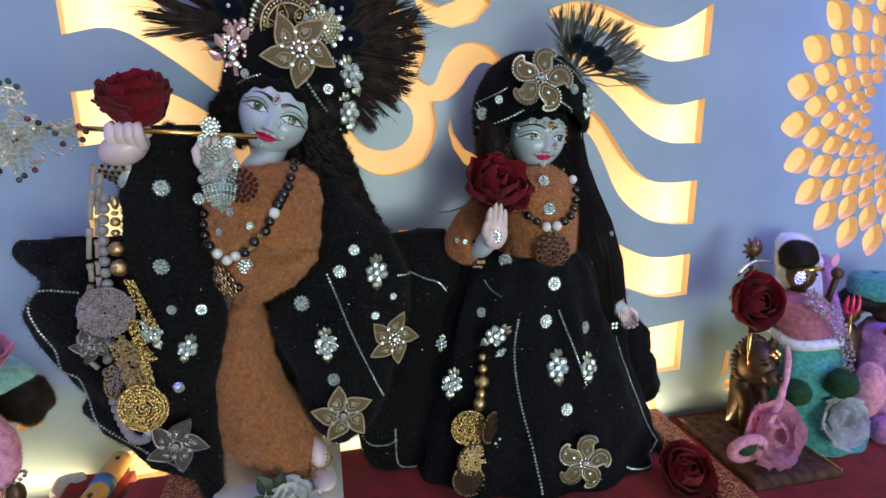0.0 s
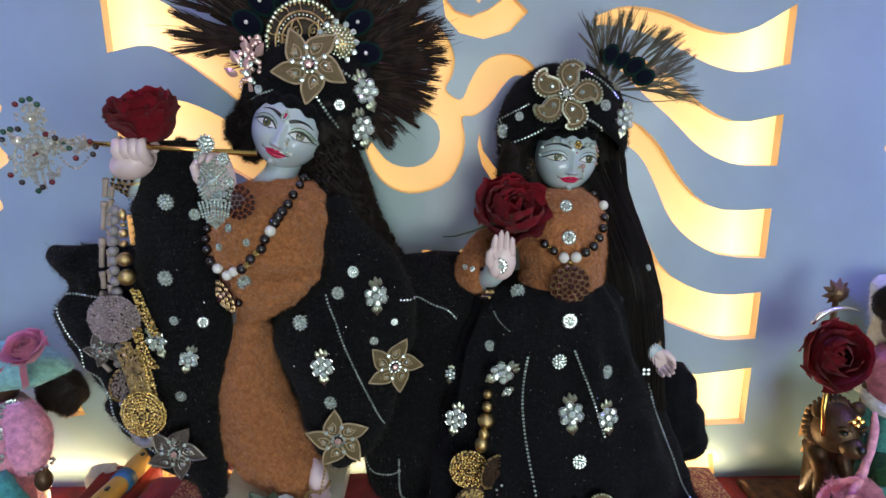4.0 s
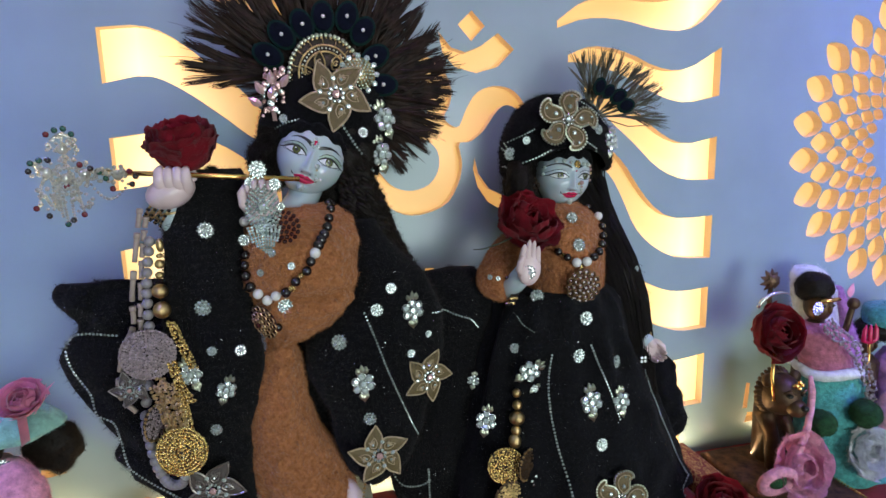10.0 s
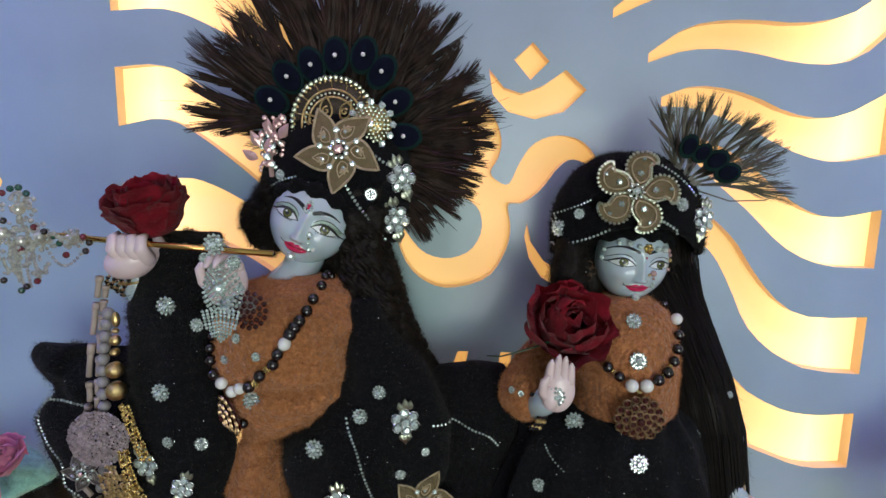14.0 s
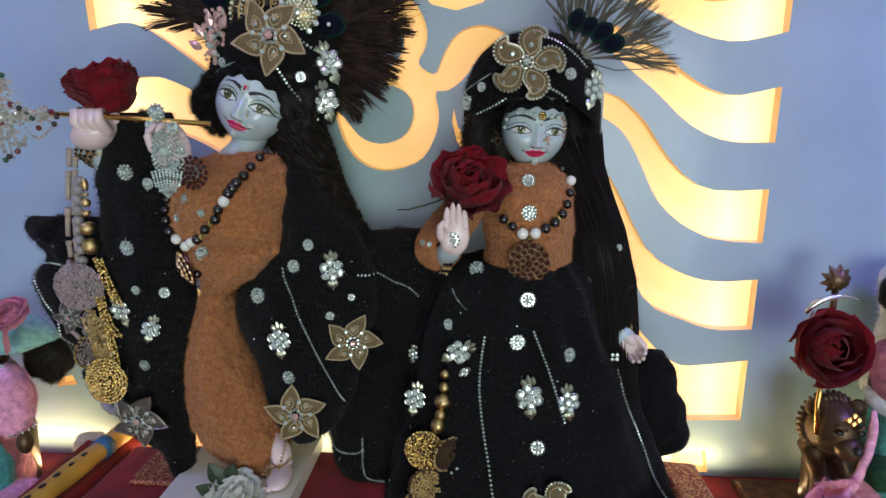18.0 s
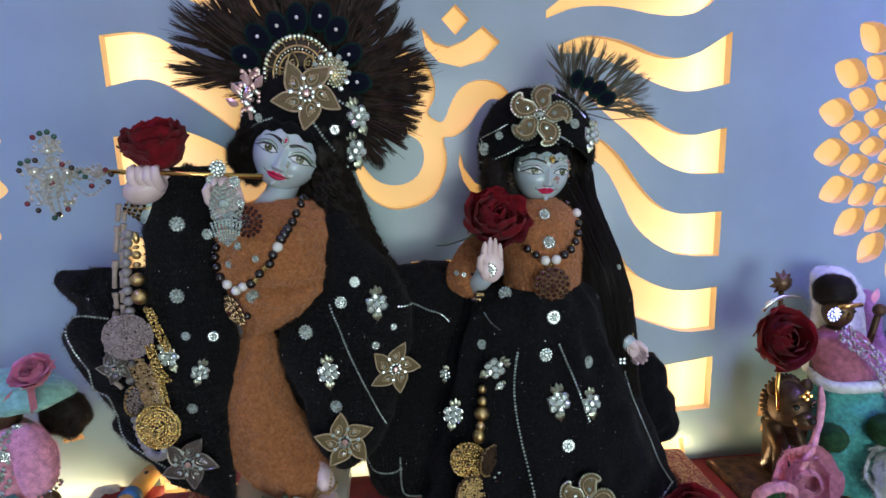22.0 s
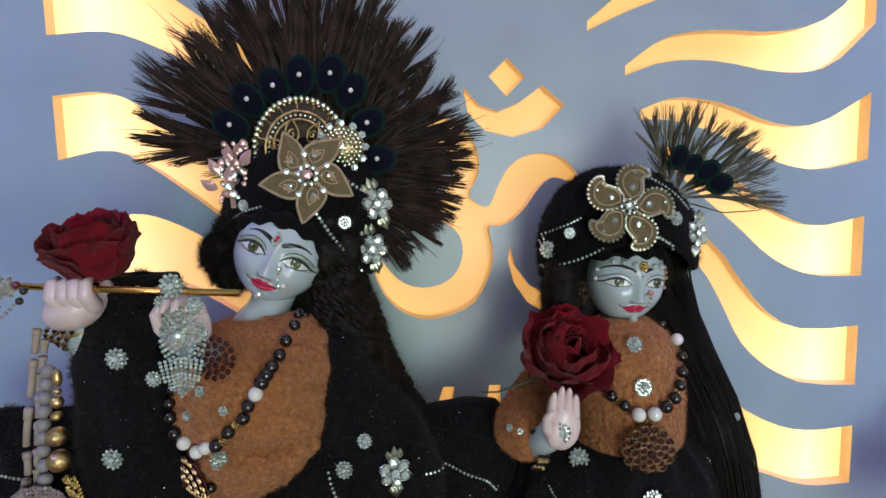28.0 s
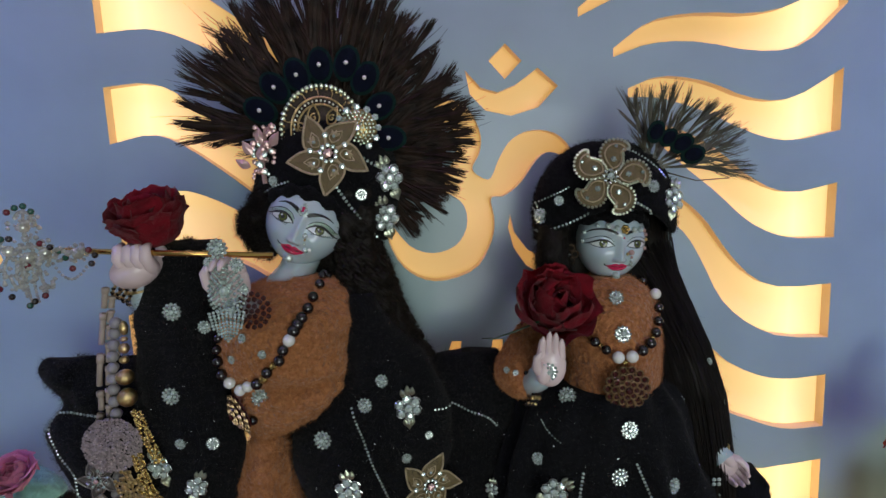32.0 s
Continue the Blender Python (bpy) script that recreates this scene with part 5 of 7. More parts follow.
face_stones("face_jewels", "stone-set forehead drop, nose strand and chin stone of the flute player", skin_k,
            [(-2 + 2.7 * math.cos(a) * (1 - .3 * math.sin(a)), 12 + 4.6 * math.sin(a), .0009, M_GEM) for a in np.linspace(0, 6.283, 13)[:-1]] + [(-2, 13.2, .0014, M_LIP), (-2, 11, .0011, M_LIP),
             (7.6, -8.3, .0020, M_GEM), (8.3, -12, .0010, M_GOLD), (9.3, -16, .0010, M_GEM), (11.3, -20.8, .0016, M_GEM), (14.6, -19.6, .0016, M_PEARL), (.3, -33.4, .0030, M_GEM)])
for x, y, z, ob_label in ((.0925, -.078, .5290, "dark flower earring in a gold wire setting"), (.1615, -.064, .5230, "dark flower earring in a gold wire setting")):
    e = thing("earring", (x, y, z), ob_label, "earring", "earrings")
    for k in range(6):
        a = 2 * math.pi * k / 6
        bm = bmesh.new()
        c = Vector((x + .0062 * math.cos(a), y, z + .0062 * math.sin(a)))
        tube(bm, [c + Vector((.0028 * math.cos(b), 0, .0028 * math.sin(b))) for b in np.linspace(0, 6.283, 11)], .0005, 5)
        part("loop", bm, M_BRONZE, e)
    bm = bmesh.new()
    ball(bm, (x, y - .001, z), .0036, 10, 8)
    part("bead", bm, M_BEAD, e)

for x, y, z, mm, text in ((-.1585, -.070, .5545, M_GOLD, "thin gold hoop earring of the flute player"), (-.0985, -.066, .5330, M_SILVER, "silver drop earring of the flute player")):
    e = thing("earring", (x, y, z), text, "earring", "earrings")
    bm = bmesh.new()
    tube(bm, [(x + .0045 * math.cos(b), y + .002 * math.cos(b), z + .0080 * math.sin(b)) for b in np.linspace(0, 6.283, 21)], .0008, 6)
    part("hoop", bm, mm, e)
    for k in range(3):
        under("stone", RIM_STONE, e, Matrix.Translation((x + .0025 * (k - 1), y - .002, z - .008)) @ Matrix.Scale(.7, 4))

# ---- necklaces ----
BEAD_ME = mesh_of("bead", (lambda b: (ball(b, (0, 0, 0), 1, 12, 8), b)[1])(bmesh.new()), M_BEAD)
PEARL_ME = mesh_of("pearl", (lambda b: (ball(b, (0, 0, 0), 1, 12, 8), b)[1])(bmesh.new()), M_PEARL)
GOLDB_ME = mesh_of("spacer", (lambda b: (ball(b, (0, 0, 0), 1, 8, 6), b)[1])(bmesh.new()), M_BRIGHT)


def string_bead(parent, key, x, z, r, me, out=.6, name="bead"):
    r = r * 1.15
    m = on(key, x, z, r * out)
    under(name, me, parent, Matrix.Translation(m.translation) @ Matrix.Scale(r, 4))


neck = thing("bead_necklace", (-.15, -.13, .44), "black bead and pearl necklace with a dark rosette pendant", "necklace")
T_ = ["tunic", "shawl_w"]
line = spline([(-.093, .535), (-.105, .5275), (-.111, .520), (-.119, .502), (-.1265, .489)], 120)
for k in range(13):
    x, z = line[int(k * 119 / 12)]
    string_bead(neck, "tunic", x, z, .0026 + .0018 * k / 12, BEAD_ME)
for x, z, r, me, nm in ((-.1300, .4835, .0042, PEARL_ME, "pearl"), (-.1345, .4765, .0038, BEAD_ME, "bead"), (-.1380, .469, .0038, BEAD_ME, "bead"), (-.1425, .4645, .0026, GOLDB_ME, "spacer"), (-.1470, .460, .0038, BEAD_ME, "bead"),
                        (-.1510, .4545, .0030, GOLDB_ME, "spacer"), (-.1560, .4515, .0040, BEAD_ME, "bead"), (-.1640, .4485, .0038, PEARL_ME, "pearl"), (-.1720, .4440, .0040, PEARL_ME, "pearl"), (-.1790, .4500, .0040, PEARL_ME, "pearl"),
                        (-.1840, .4570, .0040, BEAD_ME, "bead"), (-.1870, .4650, .0040, BEAD_ME, "bead"), (-.1880, .4740, .0036, BEAD_ME, "bead"), (-.1870, .4820, .0036, BEAD_ME, "bead"), (-.1880, .5100, .0038, PEARL_ME, "pearl"), (-.1650, .4180, .0034, BEAD_ME, "bead")):
    string_bead(neck, T_, x, z, r, me, .8, nm)
sew(T_, neck, [(-.158, .436, .95, 0), (-.150, .4735, .5, 0), (-.165, .485, .55, 0), (-.176, .468, .5, 30)])


def rosette(parent, name, m, r, label=""):
    """A domed rosette of dark stones in wire loops."""
    bm = bmesh.new()
    for q, n, s, y in ((.84, 14, .17, -.002), (.58, 11, .16, -.0045), (.32, 7, .15, -.0065)):
        for k in range(n):
            a = 2 * math.pi * (k + (.5 if n == 11 else 0)) / n
            c = Vector((r * q * math.cos(a), y, r * q * math.sin(a)))
            tube(bm, [m @ (c + Vector((r * s * math.cos(b), -.0008, r * s * math.sin(b)))) for b in np.linspace(0, 6.283, 9)], r * .042, 4, 0)
            stone(bm, c.x, c.y, c.z, r * s * .9, m, 1)
    stone(bm, 0, -.0085, 0, r * .17, m, 1)
    slab(bm, [(r * .9 * math.cos(a), r * .9 * math.sin(a)) for a in np.linspace(0, 6.28, 19)[:-1]], .001, m, 1, .004)
    return part(name, bm, [M_OLDGOLD, M_GARNET], parent, label, smooth=False)


rosette(neck, "pendant", on(T_, -.1745, .4235, .003, 0) @ Matrix.Rotation(radians(-25), 4, "Z"), .0165, "dark stone rosette pendant")

neck2 = thing("bead_necklace", (.125, -.13, .44), "black bead necklace with two pearls and a rosette pendant", "necklace")
for x, z, r, me, nm in ((.097, .474, .0036, BEAD_ME, "bead"), (.104, .466, .0036, BEAD_ME, "bead"), (.111, .461, .0034, BEAD_ME, "bead"), (.119, .456, .0042, PEARL_ME, "pearl"), (.1285, .4565, .0042, PEARL_ME, "pearl"), (.137, .460, .0038, BEAD_ME, "bead"),
                        (.1445, .464, .0038, BEAD_ME, "bead"), (.151, .470, .0036, BEAD_ME, "bead"), (.1555, .477, .0036, BEAD_ME, "bead"), (.1585, .4855, .0034, BEAD_ME, "bead"), (.160, .494, .0040, PEARL_ME, "pearl"), (.158, .503, .0028, BEAD_ME, "bead"),
                        (.1075, .4635, .0018, GOLDB_ME, "spacer"), (.141, .462, .0018, GOLDB_ME, "spacer"), (.148, .467, .0018, GOLDB_ME, "spacer"), (.124, .4515, .0018, GOLDB_ME, "spacer")):
    string_bead(neck2, "blouse", x, z, r, me, .8, nm)
rosette(neck2, "pendant", on("blouse", .124, .433, .003), .0175, "dark stone rosette pendant")
sew("blouse", neck2, [(.124, .497, .85, 0), (.124, .472, .95, 0)])
bang = thing("bangle", (.046, -.12, .432), "dark stone bangle on the consort's sleeve", "bangle")
bm = bmesh.new()
for q in (-.004, 0, .004):
    for k in range(11):
        a = math.pi * k / 10 - math.pi / 2
        stone(bm, .0505 + .006 * math.cos(a) + q * .6, -.126 - q * .1, .432 + .013 * math.sin(a), .0020, mi=k % 2)
part("stone_setting", bm, [M_BEAD, M_GOLD], bang, smooth=False)
sew("arm_r", bang, [(.0345, .445, .4, 0), (.0405, .4445, .35, 0)])
under("stone_rosette", CLUSTER, bang, Matrix.Translation((.0605, -.1505, .4545)) @ Matrix.Scale(1.0, 4))

bang = thing("bangle", (.207, -.104, .364), "gold bangle with a clasp on the consort's hanging wrist", "bangle")
bm = bmesh.new()
AXB = Matrix.Translation((.2085, -.104, .3635)) @ Matrix.Rotation(radians(-38), 4, "Y") @ Matrix.Rotation(radians(25), 4, "X")
tube(bm, [AXB @ Vector((.0112 * math.cos(b), .0112 * math.sin(b), 0)) for b in np.linspace(0, 6.283, 25)], .0014, 6)
part("ring", bm, M_GOLD, bang)
for k in range(4):
    under("stone", RIM_STONE, bang, Matrix.Translation((.2000 + .004 * (k % 2), -.1225, .3420 + .004 * (k // 2))) @ Matrix.Scale(.8, 4))

# ---- hand ornament of silver stones ----
orn = thing("hand_ornament", (-.168, -.15, .52), "silver rhinestone hand ornament with finger rings and fringe", "jewellery")
cx, cy, cz = -.1690, -.1500, .5265
bm = bmesh.new()
for size, n in ((1.0, 32), (.84, 26), (.68, 20), (.50, 14), (.30, 8)):
    for k in range(n):
        a = 2 * math.pi * (k + .5 * (n % 4 == 0)) / n
        w = .0128 * size * (1 - .28 * math.sin(a))
        stone(bm, cx + w * math.cos(a), cy + .004 * (abs(math.cos(a)) * size) ** 2 - .0015 * (1 - size), cz + .0180 * size * math.sin(a), .0014 if size > .4 else .0020)
ball(bm, (cx, cy - .0022, cz - .001), .0036, 10, 8)
part("teardrop", bm, M_GEM, orn, smooth=False)
for k in range(9):
    bm = bmesh.new()
    x = cx - .0125 + .0031 * k
    for t in range(11 - int(1.3 * abs(k - 4))):
        stone(bm, x - (x - cx - .001) * .045 * t, cy - .001 - .0003 * t, cz - .0150 - .0022 * t - .0006 * abs(k - 4), .0013)
    part("fringe", bm, M_GEM, orn, smooth=False)
for x, z, s in ((-.1705, .5560, 1.05), (-.1770, .5460, .65), (-.1580, .5440, .75), (-.1850, .5000, .7), (-.1545, .5260, .5)):
    under("ring", CLUSTER, orn, Matrix.Translation((x, -.1525, z)) @ Matrix.Scale(s, 4))
cuff = thing("garnet_cuff", (-.158, -.135, .507), "dark garnet stone cuff at the wrist", "bracelet")
for q, n in ((0, 1), (.0042, 6), (.0084, 12), (.0120, 16)):
    for k in range(n):
        a = 2 * math.pi * (k + .5 * (n == 12)) / n
        bm = bmesh.new()
        stone(bm, -.1540 + q * math.cos(a), -.1425 + 18 * q * q, .5075 + 1.05 * q * math.sin(a), .0022)
        part("garnet", bm, M_GARNET, cuff, smooth=False)
armlet = thing("armlet", (-.262, -.13, .52), "dark openwork armlet below the raised hand", "bracelet")
AX = Matrix.Translation((-.2505, -.117, .5265)) @ Matrix.Rotation(radians(38), 4, "Y")
for j in range(4):
    bm = bmesh.new()
    off = -.0066 + .0044 * j
    tube(bm, [AX @ Vector((off, .0125 * math.cos(a), .0140 * math.sin(a))) for a in np.linspace(0, 6.283, 25)], .0011, 6, 1)
    for k in range(16):
        a = 2 * math.pi * (k + .5 * (j % 2)) / 16
        q = AX @ Vector((off, .0130 * math.cos(a), .0145 * math.sin(a)))
        stone(bm, q.x, q.y, q.z, .0017, flat=1, mi=0)
    part("stone_band", bm, [M_BEAD, M_GOLD], armlet, "band of dark stones in gold", smooth=False)
bm = bmesh.new()
tube(bm, [(-.2455 + .0115 * math.cos(a), -.114 + .0115 * math.sin(a), .5215 + .002 * math.cos(a)) for a in np.linspace(0, 6.283, 25)], .0012, 6)
part("band", bm, M_GOLD, armlet)
anklet = thing("anklet", (-.109, -.13, .24), "fine gold bead anklet chain", "anklet")
bm = bmesh.new()
for k in range(14):
    a = math.pi * (k / 13) - math.pi
    stone(bm, -.1065 + .0105 * math.cos(a), -.120 + .0125 * math.sin(a), .231 + .0015 * math.cos(2 * a), .0016)
for k in range(10):
    stone(bm, -.0955 - .0008 * k, -.129 - .0009 * k, .262 - .0034 * k, .0015)
for k in range(22):
    stone(bm, -.1140 + rng.uniform(-.004, .004), -.137 + rng.uniform(-.003, .002), .2285 + rng.uniform(-.006, .006), .0014)
part("chain", bm, M_GOLD, anklet, smooth=False)


# ---- flute, roses ----
flute = thing("flute", (-.20, -.137, .551), "thin gold metal flute held to the lips", "flute")
bm = bmesh.new()
tube(bm, [(-.292, -.136, .5575), (-.215, -.1385, .5525), (-.1385, -.131, .5465)], [.0021, .0021, .0022], 14)
part("pipe", bm, M_BRASS, flute)
for t in (.35, .6, .68):
    bm = bmesh.new()
    p = Vector((-.292, -.136, .5575)).lerp(Vector((-.1385, -.131, .5465)), t)
    tube(bm, [p - Vector((.001, 0, 0)), p + Vector((.001, 0, 0))], .0026, 12)
    part("ferrule", bm, M_GOLD, flute)


def rose(name, label, m, r, material, seed=1, category="flower", group="", rings=((3, .30, 168), (4, .46, 155), (5, .64, 138), (5, .82, 120), (6, 1.0, 104)), ruffle=.10, flat=.9, thick=.02, pile=0):
    """A rose of cupped, ruffled petals opening towards local -y."""
    top = thing(name, tuple(m.translation), label, category, group)
    rg = random.Random(seed)
    for ri, (n, q, wide) in enumerate(rings):
        for k in range(n):
            a0 = 2 * math.pi * (k + rg.uniform(-.2, .2)) / n + ri * 1.3
            span = 2 * math.pi / n * rg.uniform(.72, .90)
            tip = radians(wide + rg.uniform(-9, 7))
            bm = bmesh.new()
            rows = []
            for i in range(11):
                v = i / 10
                row = []
                for j in range(11):
                    u = -1 + 2 * j / 10
                    a = a0 + u * span * (.45 + .55 * v ** .6)
                    psi = .15 + (tip - .15) * v * (1 - .10 * u * u * v * v)
                    rad = r * q * (1 + .10 * u * u * v + .22 * max(0, v - .75) * 4 * (.3 + .7 * q))
                    p = Vector((rad * math.sin(psi) * math.cos(a), rad * math.cos(psi) * flat, rad * math.sin(psi) * math.sin(a)))
                    p += noise.noise_vector(p * (2.6 / r) + Vector((seed * 3 + k, ri * 2, 0))) * r * ruffle * (.3 + v)
                    row.append(bm.verts.new(m @ p))
                rows.append(row)
            for x, y in zip(rows, rows[1:]):
                for j in range(10):
                    bm.faces.new((x[j], x[j + 1], y[j + 1], y[j]))
            bmesh.ops.solidify(bm, geom=bm.faces[:], thickness=r * thick)
            if pile:
                bm.normal_update()
                fur_part("fuzz", bm, material, top, pile, .0045, .00020, seed + k, "soft wool fibres", 0)
            part("petal", bm, material, top)
    return top


face = Matrix.Rotation(radians(-18), 4, "X")
rr = rose("red_rose", "crimson felt rose held upright in the flute player's hand", Matrix.Translation((-.2300, -.124, .5800)) @ Matrix.Rotation(radians(-70), 4, "X") @ Matrix.Rotation(radians(-8), 4, "Z"), .0222, M_ROSE, 3, ruffle=.17, flat=1.15,
          rings=((3, .36, 160), (4, .58, 142), (5, .82, 124), (6, 1.0, 110), (3, 1.0, 92)), thick=.035)
bm = bmesh.new()
tube(bm, [(-.2330, -.124, .5600), (-.2335, -.124, .5660), (-.2325, -.124, .5740), (-.2315, -.124, .5780)], [.0125, .0140, .0165, .0180], 18)
part("calyx", bm, M_ROSE, rr)
rr = rose("red_rose", "crimson fabric rose held in front of the consort's shoulder", Matrix.Translation((.0742, -.118, .4972)) @ Matrix.Rotation(radians(-44), 4, "X") @ Matrix.Rotation(radians(14), 4, "Z"), .0268, M_ROSE, 8, ruffle=.20)
bm = bmesh.new()
tube(bm, [(.060, -.128, .487), (.040, -.130, .480), (.024, -.132, .476), (.014, -.130, .4755)], [.0009, .0008, .0007, .0005], 6)
part("stem", bm, M_STEM, rr)
rose("red_rose", "crimson fabric rose lying on the velvet seat", Matrix.Translation((.248, -.198, .216)) @ Matrix.Rotation(radians(-50), 4, "X"), .023, M_ROSE, 12)
rr = rose("red_rose", "crimson felt rose on a gold stick before the lion", Matrix.Translation((.400, -.093, .345)) @ face, .0285, M_ROSE, 15)
bm = bmesh.new()
tube(bm, [(.3985, -.090, .330), (.3955, -.094, .290), (.3945, -.100, .262)], .0022, 8)
part("stick", bm, M_BRASS, rr)


# ---- crystal finial of the flute ----
fin = thing("crystal_finial", (-.31, -.137, .55), "clear crystal bead spray with coloured beads at the flute's end", "ornament")
cr = Vector((-.3115, -.137, .5535))


def beads(pts, r, material, parent, name="bead_string"):
    bm = bmesh.new()
    for p in pts:
        stone(bm, p.x, p.y, p.z, r, flat=1)
    return tagged(part(name, bm, material, parent, smooth=False), kind="stuff")


def arc_of(a, b, sag, n):
    return [Vector(a).lerp(Vector(b), t) + Vector((0, -.002 * math.sin(math.pi * t), -sag * math.sin(math.pi * t))) for t in np.linspace(0, 1, n)]


for dx, dz, r in ((0, .022, .0042), (.013, .003, .0042), (-.013, .005, .0042), (.036, .0015, .0042), (0, 0, .004)):
    bm = bmesh.new()
    ball(bm, cr + Vector((dx, -.002, dz)), r, 12, 8)
    part("crystal", bm, M_CRYST, fin)
for dx, dz, mi in ((-.003, .036, 1), (.003, .037, 1), (-.009, .033, 0), (.008, .033, 1), (-.016, .014, 1), (-.022, .012, 1), (-.010, .014, 2), (-.024, .006, 2), (.011, .010, 0), (.018, .007, 2), (.024, .004, 1), (.028, -.001, 1), (.045, .004, 0),
                  (.049, 0, 2), (.046, -.006, 2), (.032, -.009, 0), (-.022, -.022, 0), (-.014, -.028, 2), (.010, -.028, 0), (-.002, -.035, 1), (.002, -.032, 2), (.0005, -.006, 0)):
    bm = bmesh.new()
    ball(bm, cr + Vector((dx, -.004, dz)), .0024, 8, 6)
    part("coloured_bead", bm, (M_RUBY, M_EMER, M_BEAD)[mi], fin)
for a, b, sag in (((-.013, 0, .003), (-.021, 0, -.020), -.004), ((-.010, 0, 0), (-.008, 0, -.024), .002), ((-.004, 0, -.002), (-.003, 0, -.033), 0), ((.002, 0, -.002), (.002, 0, -.033), 0), ((.006, 0, -.001), (.009, 0, -.026), 0), ((-.016, 0, -.014), (-.008, 0, -.022), .002),
                  ((.014, 0, -.002), (.042, 0, -.006), .013), ((0, 0, .012), (0, 0, .034), 0), ((-.006, 0, .030), (.006, 0, .030), -.003), ((-.010, 0, .006), (.012, 0, .006), -.002), ((.018, 0, .004), (.046, 0, .002), 0), ((-.022, 0, .010), (-.008, 0, .004), 0), ((-.006, 0, -.003), (-.006, 0, -.029), -.001)):
    beads(arc_of(cr + Vector(a), cr + Vector(b), sag, 14), .00135, M_CRYST, fin)

rg = random.Random(77)
for cx_, cz_, n_, rad_ in ((0, .022, 26, .010), (.013, .003, 22, .009), (-.013, .005, 24, .010), (0, -.002, 26, .010), (-.012, -.014, 22, .010), (.006, -.018, 20, .010), (.036, .0015, 18, .0075), (.026, .001, 14, .006), (0, .010, 16, .008)):
    bm = bmesh.new()
    for k in range(n_):
        a, q = rg.uniform(0, 6.283), rad_ * rg.random() ** .5
        stone(bm, cr.x + cx_ + q * math.cos(a), cr.y + rg.uniform(-.007, .004), cr.z + cz_ + q * math.sin(a), rg.uniform(.0013, .0022), flat=1)
    tagged(part("crystal_spray", bm, M_CRYST, fin, smooth=False), kind="stuff")

# ---- long tassel at the flute player's arm ----
tas = thing("hanging_tassel", (-.26, -.13, .30), "long tassel of wooden, stone and gold beads with medallions", "tassel")
for pts in ([(-.2655, -.128, .527), (-.271, -.128, .500), (-.279, -.128, .456), (-.281, -.128, .430), (-.292, -.126, .408), (-.299, -.124, .370), (-.288, -.124, .352)], [(-.262, -.127, .52), (-.268, -.127, .49), (-.274, -.127, .445), (-.277, -.127, .415)]):
    p = spline(pts, 40)
    for k in range(0, 36, 5):
        bm = bmesh.new()
        tube(bm, p[k:k + 5], .0021, 8)
        tube(bm, p[k:k + 2], .0027, 8)
        part("wood_tube", bm, M_WOODB, tas)
p = spline([(-.261, -.129, .500), (-.266, -.130, .470), (-.268, -.131, .440), (-.270, -.128, .40), (-.281, -.124, .350), (-.281, -.123, .325), (-.277, -.124, .300), (-.268, -.128, .284), (-.257, -.132, .284), (-.252, -.134, .292)], 400)
GREY_ME = mesh_of("stone_bead", (lambda b: (ball(b, (0, 0, 0), 1, 12, 8), b)[1])(bmesh.new()), M_GREYB)
WHITE_ME = mesh_of("stone_bead", (lambda b: (ball(b, (0, 0, 0), 1, 12, 8), b)[1])(bmesh.new()), M_WHITEW)
for k in range(32):
    under("stone_bead", WHITE_ME if k > 30 else GREY_ME, tas, Matrix.Translation(Vector(p[int(k * 399 / 31)])) @ Matrix.Scale(.0044, 4))
for x, z, r, s in ((-.2525, .497, .0030, 1.9), (-.2540, .4815, .0040, 1), (-.2550, .4725, .0036, .8), (-.2560, .459, .0066, .9), (-.2560, .443, .0072, 1.0), (-.2535, .4885, .0028, .7)):
    bm = bmesh.new()
    ball(bm, None, 1, 16, 12, Matrix.Translation((x, -.134, z)) @ Matrix.Diagonal((r, r, r * s, 1)))
    part("gold_bead", bm, M_GOLD, tas)


def medallion(parent, c, r, material, rim, yaw=0, tilt=0, rings=6, name="medallion", label=""):
    """A disc thick with coiled beadwork."""
    m = Matrix.Translation(c) @ Matrix.Rotation(radians(yaw), 4, "Z") @ Matrix.Rotation(radians(tilt), 4, "X")
    rings += 1
    bm = bmesh.new()
    slab(bm, [(r * .95 * math.cos(a), r * .95 * math.sin(a)) for a in np.linspace(0, 6.283, 29)[:-1]], .002, m, 2, .001)
    for q in range(rings):
        rad = r * (1 - q / rings)
        n = max(4, int(2 * math.pi * rad / (r * .130)))
        for k in range(n):
            a = 2 * math.pi * (k + .5 * (q % 2)) / n + noise.noise((q, k, r * 100)) * .2
            stone(bm, rad * math.cos(a), -.0022 - .0030 * q / rings + .0024 * noise.noise((q * 3.1, k * 1.7, 2)), rad * math.sin(a), r * (.085 + .030 * noise.noise((q * 1.3, k * 2.1, 7))), m, 1 if q == 0 else 0)
    return part(name, bm, [material, rim, M_BEADCLOTH], parent, label, smooth=False)


